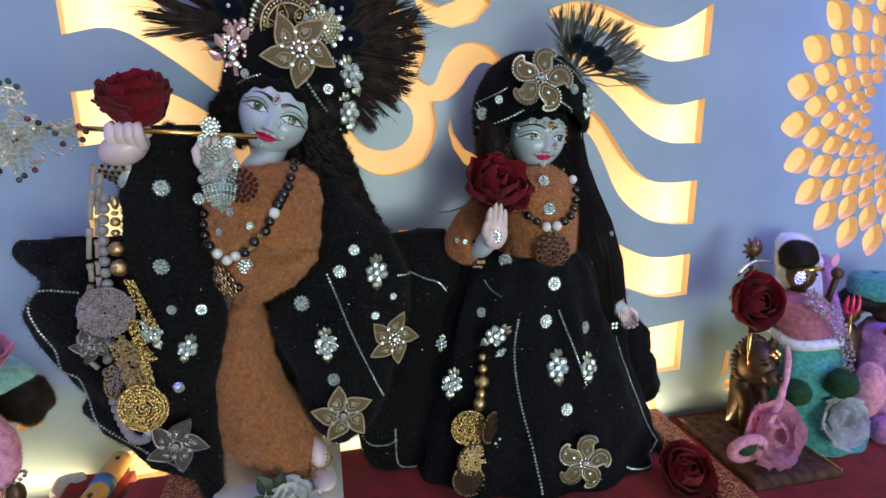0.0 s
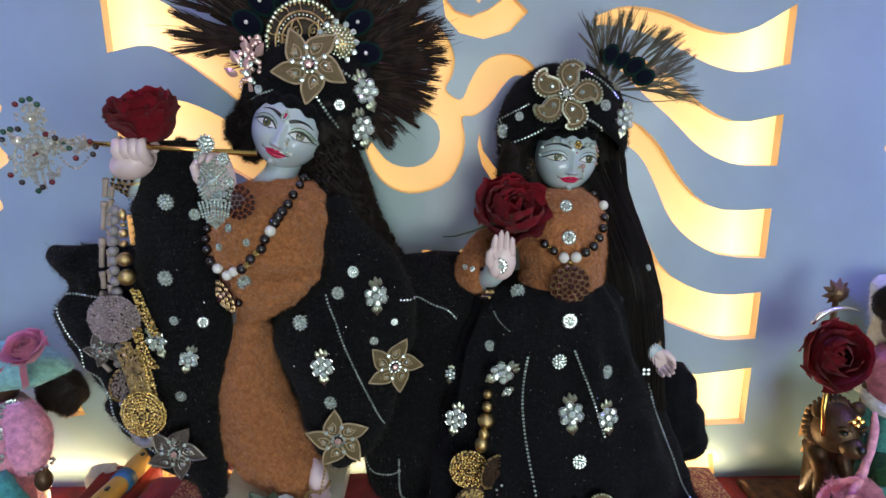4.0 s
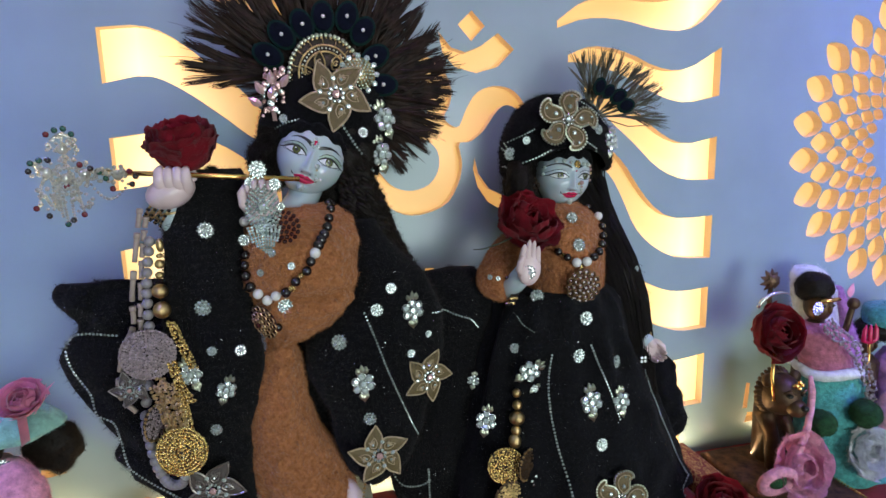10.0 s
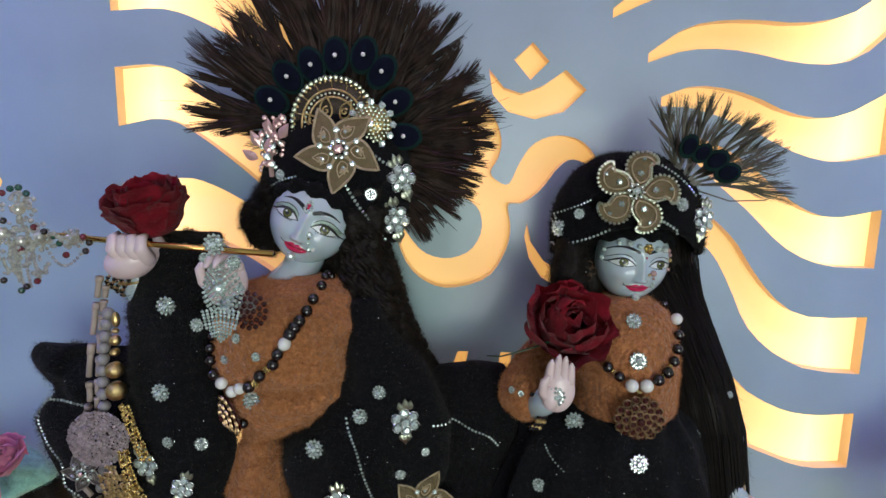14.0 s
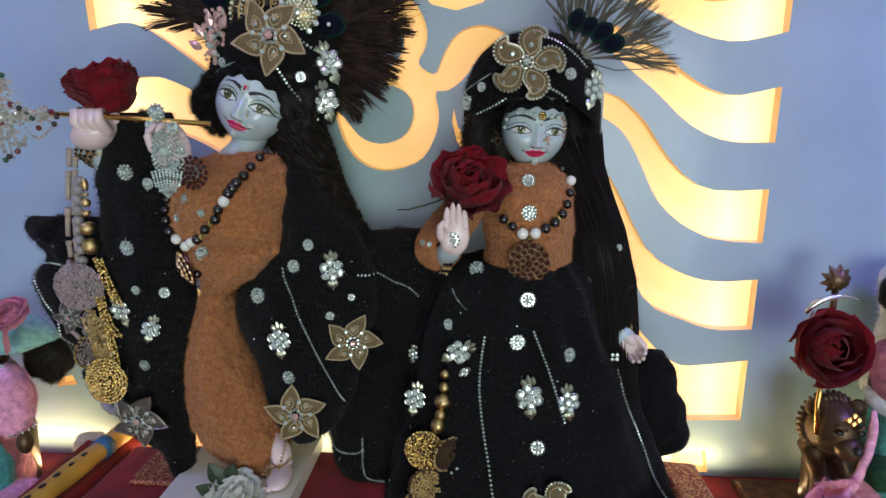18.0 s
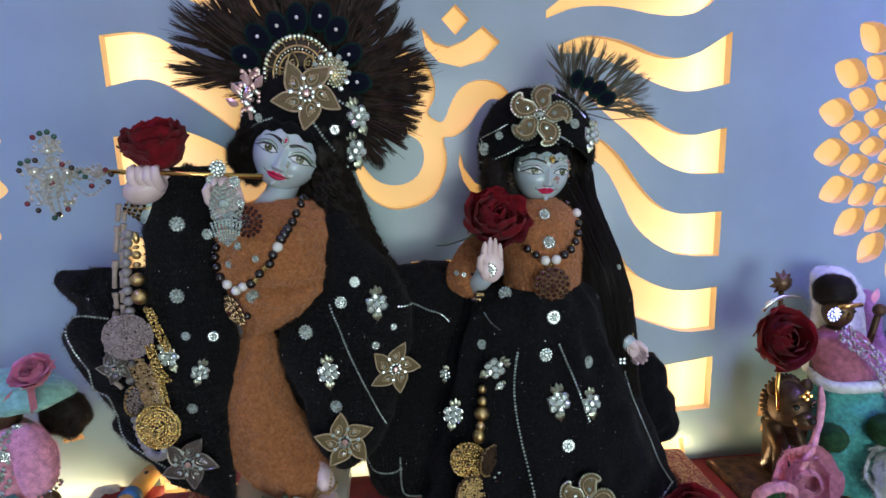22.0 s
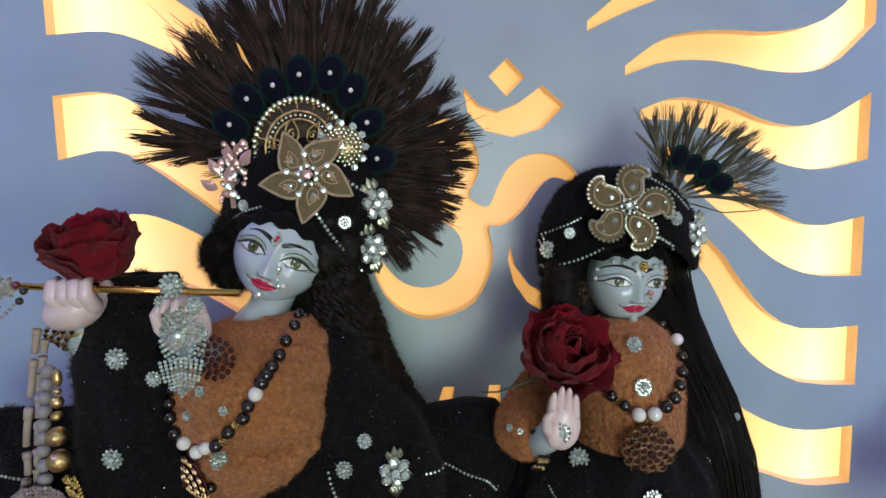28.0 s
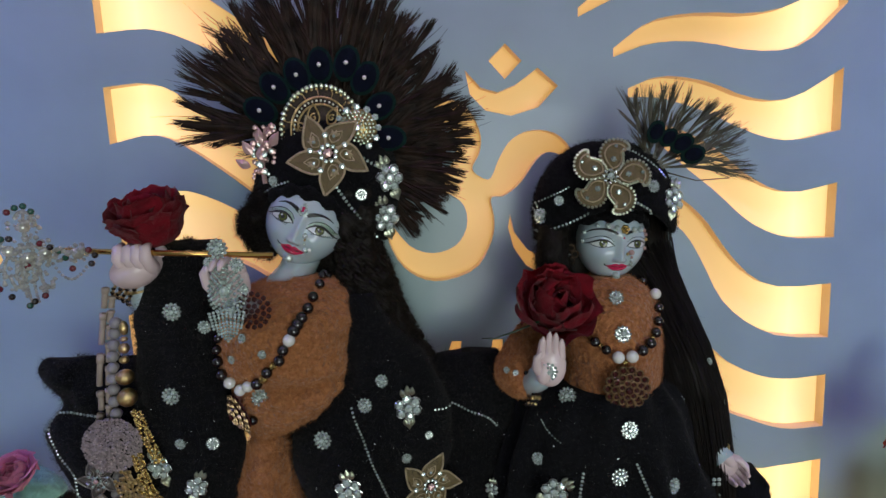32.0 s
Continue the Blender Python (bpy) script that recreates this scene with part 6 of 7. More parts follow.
medallion(tas, (-.270, -.136, .407), .0205, M_MAUVE, M_MAUVE, 6, 0, 7, label="mauve beaded medallion")
medallion(tas, (-.249, -.148, .323), .0200, M_BRIGHT, M_BRIGHT, -6, -6, 6, label="gold bullion medallion")
medallion(tas, (-.273, -.134, .345), .0150, M_MAUVE, M_GOLD, 70, 0, 5, label="brown beaded disc seen edge-on")
for pts, mm in (([(-.250, -.136, .432), (-.243, -.138, .412), (-.236, -.138, .392)], M_BRIGHT), ([(-.252, -.138, .398), (-.248, -.140, .380), (-.240, -.140, .362)], M_BRIGHT), ([(-.262, -.139, .385), (-.258, -.142, .36), (-.255, -.143, .338)], M_GOLD), ([(-.256, -.140, .38), (-.250, -.142, .36), (-.247, -.143, .342)], M_GOLD),
               ([(-.249, -.140, .37), (-.245, -.142, .355), (-.243, -.143, .336)], M_BRIGHT), ([(-.268, -.138, .378), (-.262, -.14, .355), (-.258, -.142, .34)], M_GOLD)):
    bm = bmesh.new()
    for q in spline(pts, 16):
        for j in range(4):
            a = j * 1.57 + rng.random()
            stone(bm, q[0] + .0030 * math.cos(a), q[1] + .002 * math.sin(a), q[2] + rng.uniform(-.001, .001), .0017)
    part("bullion_coil", bm, mm, tas, smooth=False)
star_parts(tas, "cloth_flower", Matrix.Translation((-.229, -.142, .281)) @ Matrix.Rotation(radians(15), 4, "Y"), .026, 5, M_TAUPE, M_PEWTER, "taupe beaded cloth flower")
star_parts(tas, "cloth_flower", Matrix.Translation((-.288, -.130, .376)) @ Matrix.Rotation(radians(40), 4, "Y"), .016, 5, M_TAUPE, M_PEWTER, "taupe beaded cloth flower")

# ---- tassel on the skirt ----
tas2 = thing("hanging_tassel", (.045, -.15, .25), "gold bead tassel with bullion medallions on the skirt", "tassel")
for x, z, r, s in ((.0555, .331, .0046, 1), (.0545, .320, .0050, 1), (.0535, .308, .0078, .92), (.0515, .296, .0050, 1.1), (.0495, .287, .0064, 1.15)):
    bm = bmesh.new()
    mz = on("skirt", x, z, .004).translation
    ball(bm, None, 1, 14, 10, Matrix.Translation(mz) @ Matrix.Diagonal((r, r, r * s, 1)))
    part("gold_bead", bm, M_GOLD, tas2)
medallion(tas2, (.0365, -.152, .266), .0170, M_BRIGHT, M_BRIGHT, -6, -8, 6, label="gold bullion medallion")
medallion(tas2, (.0560, -.156, .266), .0150, M_BRONZE, M_GOLD, 40, 0, 5, label="brown beaded disc")
medallion(tas2, (.0400, -.158, .233), .0175, M_GOLD, M_BRONZE, 4, -8, 6, label="dull gold bullion medallion")
medallion(tas2, (.0330, -.162, .2155), .0150, M_BRONZE, M_GOLD, -8, -12, 5, label="dark bullion medallion")
bm = bmesh.new()
for k in range(50):
    stone(bm, .064 + rng.uniform(-.004, .004), -.160 + rng.uniform(-.003, .003), .205 + .05 * rng.random(), .0016, mi=rng.randrange(2))
part("bead_fringe", bm, [M_GEM, M_GARNET], tas2, smooth=False)


# ---- feathers ----
def ribbon(verts, faces, p, d, side, length, w, bend, n=4):
    k = len(verts)
    for i in range(n + 1):
        t = i / n
        c = p + d * length * t + bend * (t * t * length)
        ww = w * (1 - .75 * t)
        verts += [c - side * ww, c + side * ww]
    for i in range(n):
        a = k + 2 * i
        faces.append((a, a + 1, a + 3, a + 2))


def feather(parent, base, ang, length, spread, material, seed, count=170, lean=.0, width=.00055, quill=True):
    """One trimmed peacock plume in the plane of the wall: a quill with many loose barbs."""
    rg = random.Random(seed)
    d = Vector((math.cos(ang), -lean, math.sin(ang))).normalized()
    s = Vector((-math.sin(ang), 0, math.cos(ang)))
    verts, faces = [], []
    tufts = [(rg.random() ** .8, rg.choice((-1, 1)), rg.uniform(-.07, .05)) for _ in range(max(12, count // 24))]
    tufts = [(u, side, jit, rg.uniform(3, 21 + 16 * (1 - u)), rg.uniform(-.10, .10), s * rg.uniform(-.15, .15)) for u, side, jit in tufts]
    for k in range(count):
        u, side, jit, lean_a, dy, bend = rg.choice(tufts)
        u = min(1.0, max(0.0, u + rg.uniform(-.06, .06)))
        root = base + d * length * (.10 + .62 * u)
        a = radians(lean_a + rg.uniform(-1.8, 1.8)) * side
        dd = (d * math.cos(a) + s * math.sin(a) + Vector((0, dy + rg.uniform(-.03, .03), 0))).normalized()
        reach = length * (.97 + jit + rg.uniform(-.035, .03) - .10 * (abs(a) > .30)) - (root - base).length
        ln = min(reach / max(math.cos(a), .3), spread / max(math.sin(abs(a)), .05))
        ribbon(verts, faces, root + Vector((0, rg.uniform(-.002, .002), 0)), dd, (s * math.cos(a) - d * math.sin(a) + Vector((0, rg.uniform(-.8, .8), 0))).normalized(), ln, width * rg.uniform(.6, 1.3), bend + s * rg.uniform(-.05, .05) + Vector((0, rg.uniform(-.1, .1), 0)))
    if quill:
        ribbon(verts, faces, base, d, s, length * .9, .0012, Vector((0, 0, 0)))
    me = bpy.data.meshes.new("plume")
    me.from_pydata([tuple(v) for v in verts], [], faces)
    me.materials.append(material)
    return under("plume", me, parent)


fan = thing("feather_fan", (-.10, -.055, .62), "fan crest of trimmed brown peacock plumes behind the turban", "feather fan")
FB = Vector((-.103, -.040, .622))


def reach_of(deg):
    """How far the fan spreads from its root at an angle."""
    return float(np.interp(deg, (-44, -30, 0, 40, 70, 100, 130, 164), (.104, .110, .119, .131, .143, .151, .150, .139)))


for k in range(17):
    deg = 163 - 205 * k / 16
    ln = reach_of(deg) * (1 + .025 * math.sin(k * 2.3))
    feather(fan, FB + Vector((0, .004 * (k % 2), 0)), radians(deg), ln, .0175, M_FEATHER, 30 + k, 430, .05 if k % 2 else .0, .0008)
for k in range(41):
    a0 = radians(164 - 208 * k / 40)
    r_ = .78 * reach_of(math.degrees(a0)) * (1 + .06 * math.sin(k * 1.9))
    bm = bmesh.new()
    slab(bm, [(FB.x + r * math.cos(a0 + w), FB.z + r * math.sin(a0 + w)) for r, w in ((.01, -.1), (r_ * .7, -.055), (r_, -.02), (r_ * 1.02, .02), (r_ * .7, .055), (.01, .1))], .0008, Matrix.Translation((0, -.0365 + .0010 * (k % 3), 0)))
    part("feather_web", bm, M_WEB, fan, smooth=False)
for k in range(26):
    verts, faces = [], []
    a = radians(rng.uniform(-45, 165))
    d = Vector((math.cos(a), rng.uniform(-.1, .1), math.sin(a)))
    far_ = reach_of(math.degrees(a))
    ribbon(verts, faces, FB + d * far_ * .6, d, Vector((-math.sin(a), 0, math.cos(a))), far_ * rng.uniform(.38, .50), .0005, Vector((rng.uniform(-.2, .2), 0, rng.uniform(-.2, .2))))
    me = bpy.data.meshes.new("stray_barb")
    me.from_pydata([tuple(v) for v in verts], [], faces)
    me.materials.append(M_FEATHER)
    under("stray_barb", me, fan)
for k, (x, z) in enumerate(((-.1606, .6588), (-.1471, .6770), (-.1278, .6864), (-.1084, .6938), (-.0860, .6946), (-.0715, .6820), (-.0605, .6586), (-.0540, .6320))):
    a = math.atan2(z - .632, x + .107)
    bm = bmesh.new()
    for rr_, y, mi in ((1.25, -.066, 1), (1.0, -.068, 0)):
        slab(bm, [((.0115 * rr_ + .001) * math.cos(t), .0088 * rr_ * math.sin(t)) for t in np.linspace(0, 6.283, 17)[:-1]], .0012, Matrix.Translation((x, y + .012, z)) @ Matrix.Rotation(-a, 4, "Y"), mi, .0012)
    eye = part("eye_spot", bm, [M_EYE, M_TEAL], fan, "dark blue feather eye with green rim", smooth=False)
    bm = bmesh.new()
    ball(bm, (x, -.0595, z), .0019, 8, 6)
    part("pearl", bm, M_PEARL, eye)

fan2 = thing("feather_tuft", (.165, -.085, .61), "small peacock feather tuft on the cap", "feather tuft")
F2 = Vector((.160, -.076, .602))
for k in range(8):
    deg = 103 - 104 * k / 7
    feather(fan2, F2 + Vector((.0016 * k, .002 * (k % 2), -.0005 * k)), radians(deg), .064 + .020 * (k / 7) - .004 * (k % 2), .012, M_FEATHER2, 70 + k, 130, .0, .00042)
bm = bmesh.new()
tube(bm, [(.150, -.086, .618), (.146, -.087, .636), (.1435, -.087, .655)], [.0005, .0004, .0002], 5)
part("stray_barb", bm, M_FEATHER2, fan2)
bm = bmesh.new()
tube(bm, [(.172, -.088, .594), (.195, -.089, .587), (.220, -.089, .588), (.232, -.089, .592)], [.0006, .0005, .0004, .0002], 5)
part("stray_barb", bm, M_FEATHER2, fan2)
for x, z, s in ((.161, .627, 1.0), (.171, .622, .9), (.182, .617, 1.1), (.191, .608, 1.1)):
    a = math.atan2(z - .600, x - .150)
    bm = bmesh.new()
    for rr_, y, mi in ((1.45, -.090, 1), (1.0, -.0915, 0)):
        slab(bm, [(.0065 * s * rr_ * math.cos(t), .0048 * s * rr_ * math.sin(t)) for t in np.linspace(0, 6.283, 15)[:-1]], .001, Matrix.Translation((x, y, z)) @ Matrix.Rotation(-a, 4, "Y"), mi, .001)
    part("eye_spot", bm, [M_EYE, M_TEAL], fan2, "dark blue feather eye with teal rim", smooth=False)


# ---- small deities on the shelf ----
def puff(name, label, c, r, material, category, seed=1, fibres=2500, squash=(1, 1, 1), lump=.12):
    """A fuzzy wool ball."""
    top = thing(name, c, label, category)
    bm = bmesh.new()
    ball(bm, c, r, 28, 18, squash=squash)
    for v in bm.verts:
        v.co += noise.noise_vector(v.co * (1.6 / r) + Vector((seed, 0, 0))) * r * lump
    bm.normal_update()
    fur_part("fuzz", bm, material, top, fibres, r * .16, r * .008, seed, droop=0, spread=.6)
    part("core", bm, material, top)
    return top


def little_statue(name, label, head_c, r, foot, material, eyes=True):
    """A small cast figure: head, neck, body down to the shelf; one plain mesh."""
    bm = bmesh.new()
    hx, hy, hz = head_c
    ball(bm, None, 1, 24, 16, Matrix.Translation(head_c) @ Matrix.Diagonal((r * .86, r * .9, r * 1.12, 1)), 0)
    ball(bm, None, 1, 10, 8, Matrix.Translation((hx, hy - r * .92, hz - r * .12)) @ Matrix.Diagonal((r * .13, r * .2, r * .26, 1)), 0)
    if eyes:
        for s in (-1, 1):
            ball(bm, None, 1, 10, 8, Matrix.Translation((hx + s * r * .36, hy - r * .78, hz + r * .12)) @ Matrix.Diagonal((r * .22, r * .10, r * .10, 1)), mi=1)
    tube(bm, [(hx, hy, hz - r), (hx, hy, hz - 1.7 * r), (hx, hy + .004, foot + .06), (hx, hy + .004, foot)], [r * .45, r * 1.2, r * 1.2, r * 1.0], 16, 0)
    return single(name, bm, [material, M_INK], label, "statue")


BASE = 0.1465
mat_r = thing("brocade_mat", (.43, -.09, BASE), "dark red brocade mat with a gold edge under the lion", "mat")
part("cloth", cushion(.365, .480, -.165, -.015, BASE, BASE + .010, .004), M_MAT, mat_r)
bm = bmesh.new()
for k in range(40):
    stone(bm, .478, -.165 + .15 * k / 39, BASE + .010, .0018)
part("gold_edge", bm, M_BRIGHT, mat_r, smooth=False)

# the bronze lion
bm = bmesh.new()
L = Vector((.417, -.082, .270))
ball(bm, None, 1, 24, 18, Matrix.Translation(L) @ Matrix.Diagonal((.031, .028, .030, 1)))
ball(bm, None, 1, 18, 12, Matrix.Translation(L + Vector((.002, -.026, -.010))) @ Matrix.Diagonal((.0155, .012, .0125, 1)))
ball(bm, None, 1, 12, 8, Matrix.Translation(L + Vector((.002, -.038, -.005))) @ Matrix.Diagonal((.006, .004, .0045, 1)), mi=1)
for s in (-1, 1):
    ball(bm, None, 1, 14, 10, Matrix.Translation(L + Vector((s * .026, -.002, .022))) @ Matrix.Diagonal((.010, .006, .010, 1)))
    ball(bm, None, 1, 12, 8, Matrix.Translation(L + Vector((s * .0125 + .001, -.026, .008))) @ Matrix.Diagonal((.0052, .003, .0030, 1)), mi=1)
    tube(bm, [L + Vector((s * .006, -.029, .012)), L + Vector((s * .014, -.028, .016)), L + Vector((s * .021, -.023, .012))], [.0016, .0022, .001], 8)
    tube(bm, [L + Vector((s * .014, .010, -.03)), (L.x + .016 + s * .012, -.072, .20), (L.x + .018 + s * .012, -.078, BASE + .010)], [.013, .009, .010], 14)
for k in range(26):
    a = radians(-60 + 300 * k / 25)
    tube(bm, [L + Vector((.026 * math.cos(a), .004, .026 * math.sin(a))), L + Vector((.036 * math.cos(a), .010, .036 * math.sin(a)))], [.006, .002], 7)
tube(bm, [L + Vector((0, .010, -.01)), (.432, -.056, .22), (.440, -.052, BASE + .010)], [.022, .020, .022], 18)
for v in bm.verts:
    w = min(1.0, max(0.0, (v.co.z - .20) / .04))
    v.co.x = .4185 + (v.co.x - .417) * (1 - .24 * w)
    v.co.z = v.co.z if v.co.z < .20 else .20 + (v.co.z - .20) * .88
single("bronze_lion", bm, [M_BRONZE, M_INK], "dark bronze lion statue with a broad muzzle", "statue")
bm = bmesh.new()
for k in range(4):
    stone(bm, .4180 + .004 * math.cos(k * 1.6), -.112, .2835 + .004 * math.sin(k * 1.6), .003)
tube(bm, [(.4105, -.109, .281), (.4180, -.111, .2855), (.4255, -.109, .281)], .0016, 6)
single("forehead_ornament", bm, M_BRASS, "small brass ornament on the lion's brow", "ornament", smooth=False)

GX = Matrix.Translation((.021, 0, -.009))
before = set(scene.objects)
# goddess in turquoise
little_statue("bronze_goddess", "bronze goddess figure with enamelled eyes", (.4620, -.066, .3730), .0185, BASE, M_BRONZE)
w_ = puff("dark_wig", "fuzzy black doll hair of the goddess", (.4600, -.060, .3950), .0200, M_HAIR, "wig", 3, 4000, (1.12, 1, .92), .2)
bm = bmesh.new()
tube(bm, [(.446, -.084, .383), (.462, -.0865, .3845), (.476, -.082, .383)], .0026, 8)
part("headband", bm, M_BRASS, w_, "brass headband")
garment("wool_hood", "white fluffy wool hood behind the goddess", [("hood", "hood", loft([(.474, -.030, .414, .016, .010), (.478, -.034, .404, .026, .014), (.486, -.038, .380, .032, .016), (.490, -.040, .340, .036, .018), (.492, -.042, .290, .046, .022)], 40, 30, 5, .05, .004, 60, 20))],
        M_WHITEW, (6000, .005, .00022, 0), (.48, -.04, .29))
garment("lilac_shawl", "lilac wool shawl draped behind the goddess", [("shawl", "lsh", loft([(.516, -.046, .388, .004, .004), (.517, -.050, .372, .007, .007), (.521, -.052, .345, .009, .010), (.528, -.055, .315, .012, .012), (.534, -.06, .28, .012, .012)], 32, 26, 5, .06, .003, 60, 21))],
        M_LILAC, (4000, .004, .0002, 0), (.52, -.05, .26))
garment("pink_blouse", "dusty rose wool blouse of the goddess", [("bodice", "pbl", loft([(.462, -.066, .352, .014, .012), (.464, -.070, .340, .030, .022), (.468, -.072, .318, .033, .026), (.472, -.074, .300, .033, .028), (.473, -.074, .292, .034, .028)], 40, 26, 4, .03, .002, 80, 22))],
        M_DUSTY, (4000, .003, .0002, 0), (.467, -.07, .29))
garment("turquoise_skirt", "turquoise wool skirt with a white fleece waistband", [
    ("skirt_body", "tsk", loft([(.474, -.076, .293, .036, .028), (.478, -.078, .270, .042, .032), (.486, -.080, .235, .050, .036), (.495, -.082, .195, .060, .042), (.502, -.084, .160, .066, .046), (.503, -.084, BASE, .067, .046)], 64, 40, 8, .05, .003, 60, 23))],
    M_TURQ, (9000, .003, .0002, 0), (.49, -.08, BASE))
band_ = thing("fleece_band", (.474, -.076, .293), "white fleece waistband of the goddess", "garment")
bm = bmesh.new()
tube(bm, [(.474 + .036 * math.cos(a), -.076 + .030 * math.sin(a), .293 + .002 * math.sin(3 * a)) for a in np.linspace(0, 6.283, 40)], .0065, 12)
fur_part("fuzz", bm, M_WHITEW, band_, 4000, .004, .0002, 5, droop=0)
part("roll", bm, M_WHITEW, band_)
gar = thing("silver_garland", (.48, -.10, .30), "wide silver tinsel garland across the goddess", "garland")
for off in (-.006, 0, .006):
    bm = bmesh.new()
    for q in spline([(.446, -.092, .360), (.458, -.100, .345), (.476, -.106, .330), (.492, -.108, .305), (.500, -.110, .280), (.502, -.112, .255)], 60):
        stone(bm, q[0] + off + rng.uniform(-.002, .002), q[1] - .002 + rng.uniform(-.002, .002), q[2] + off * .6 + rng.uniform(-.002, .002), rng.uniform(.0014, .0026))
    part("tinsel_string", bm, M_PEWTER, gar, smooth=False)
under("stone_rosette", CLUSTER, gar, Matrix.Translation((.4405, -.086, .375)) @ Matrix.Scale(1.2, 4))
for ob in [o for o in scene.objects if o not in before and o.parent is None]:
    ob.matrix_basis = GX @ ob.matrix_basis if ob.data else Matrix.Translation(ob.location + GX.translation)
puff("green_pompom", "dark green wool pompom on the turquoise skirt", (.441, -.124, .2390), .0155, M_GREENP, "pompom", 4)
puff("green_pompom", "dark green wool pompom on the turquoise skirt", (.503, -.126, .2430), .0170, M_GREENP, "pompom", 6)
rose("knit_flower", "large pink crocheted flower at the goddess's feet", Matrix.Translation((.406, -.138, .197)) @ face, .0350, M_PINKWOOL, 21, "crochet flower", ruffle=.08, flat=.55, rings=((3, .40, 145), (4, .66, 122), (6, .92, 100)), thick=.24, pile=600)
rose("knit_flower", "white crocheted flower at the goddess's feet", Matrix.Translation((.5100, -.132, .1950)) @ face, .0290, M_WHITEW, 22, "crochet flower", ruffle=.14, flat=.55, rings=((3, .40, 145), (4, .66, 122), (6, .92, 100)), thick=.24, pile=600)
loop = thing("knit_leaf", (.41, -.14, .165), "pink crocheted loop with a dark green centre", "crochet leaf")
bm = bmesh.new()
tube(bm, [(.3690 + .020 * math.cos(a), -.140 - .004 * math.sin(a), .1850 + .014 * math.sin(a)) for a in np.linspace(0, 6.283, 30)], .0056, 10)
fur_part("fuzz", bm, M_ROSEKNIT, loop, 3000, .003, .0002, 7, droop=0)
part("ring", bm, M_ROSEKNIT, loop)
bm = bmesh.new()
ball(bm, (.3690, -.139, .1850), .0120, 16, 10, squash=(1, .6, .8))
part("centre", bm, M_GREENP, loop)
bm = bmesh.new()
tube(bm, spline([(.390, -.135, .190), (.406, -.130, .212), (.424, -.122, .238), (.434, -.114, .270), (.436, -.108, .292)], 24), [.0040] * 20 + [.0035, .003, .0025, .002], 10)
part("cord", bm, M_ROSEKNIT, loop, "pink wool cord")

# bronze lotus and sickle in the raised hand
lot = thing("bronze_lotus", (.394, -.05, .40), "dark bronze lotus finial with a curved sickle blade", "ornament")
for ring, n, q in ((0, 9, .016), (1, 7, .011)):
    for k in range(n):
        bm = bmesh.new()
        m = Matrix.Translation((.4170, -.062 - .004 * ring, .3990)) @ Matrix.Rotation(2 * math.pi * (k + .5 * ring) / n, 4, "Y") @ Matrix.Rotation(radians(25), 4, "Z")
        slab(bm, leaf_outline(q, .0042), .001, m, 0, .001)
        part("petal", bm, M_BRONZE, lot, smooth=False)
bm = bmesh.new()
tube(bm, [(.4170, -.058, .396), (.419, -.056, .36), (.440, -.060, .325)], .0030, 8)
part("stalk", bm, M_BRONZE, lot)
bm = bmesh.new()
arc = [(.413 + .030 * math.cos(a), -.076, .366 + .022 * math.sin(a)) for a in np.linspace(2.9, .9, 14)]
tube(bm, arc, [.0016, .002, .0024, .0027, .0028, .0028, .0027, .0025, .0022, .0018, .0014, .001, .0007, .0003], 8)
part("blade", bm, M_SILVER, lot, "polished curved blade")
tri = thing("red_trident", (.532, -.075, .33), "red enamel trident on a brass stick", "trident")
bm = bmesh.new()
tube(bm, [(.5390, -.095, .265), (.5350, -.095, .318)], .0018, 8)
part("stick", bm, M_BRASS, tri)
for dx in (-.009, 0, .009):
    bm = bmesh.new()
    tube(bm, [(.535, -.095, .318), (.535 + dx * 1.1, -.095, .322), (.535 + dx, -.095, .335), (.535 + dx * .8, -.095, .342)], [.0022, .0028, .0026, .0006], 8)
    part("prong", bm, M_LIP, tri)

fist = thing("raised_fist", (0.5220, -.080, 0.3660), "small dark bronze raised fist with a pink petal", "statue")
bm = bmesh.new()
ball(bm, None, 1, 14, 10, Matrix.Translation((0.5220, -.080, 0.3660)) @ Matrix.Diagonal((.0075, .007, .0075, 1)))
tube(bm, [(0.5220, -.080, 0.3660), (0.5180, -.072, 0.3110)], [.0035, .004], 10)
part("fist", bm, M_BRONZE, fist)
bm = bmesh.new()
slab(bm, leaf_outline(.018, .006), .001, Matrix.Translation((0.5100, -.084, 0.3760)) @ Matrix.Rotation(radians(-80), 4, "Y"), 0, .002)
part("petal", bm, M_PINKS, fist, smooth=False)

# figures further along the shelf
little_statue("dark_figure", "small dark bronze figure in lilac wool", (.5720, -.060, .3050), .0150, BASE, M_BRONZE)
garment("turquoise_turban", "turquoise wool turban of the second figure", [("wrap", "tt3", loft([(.604, -.060, .354, .020, .015), (.606, -.062, .349, .034, .026), (.608, -.064, .335, .040, .030), (.608, -.064, .325, .036, .028)], 40, 20, 5, .05, .003, 60, 24))], M_TURQ, (4000, .003, .0002, 0), (.58, -.06, .338), "turban")
little_statue("dark_figure", "small dark bronze figure in lilac wool", (.6150, -.072, .3100), .0180, BASE, M_BRONZE)
puff("dark_wig", "fuzzy black doll hair of the second figure", (.5960, -.060, .3200), .0260, M_HAIR, "wig", 7, 2500, (1.4, 1, .6))
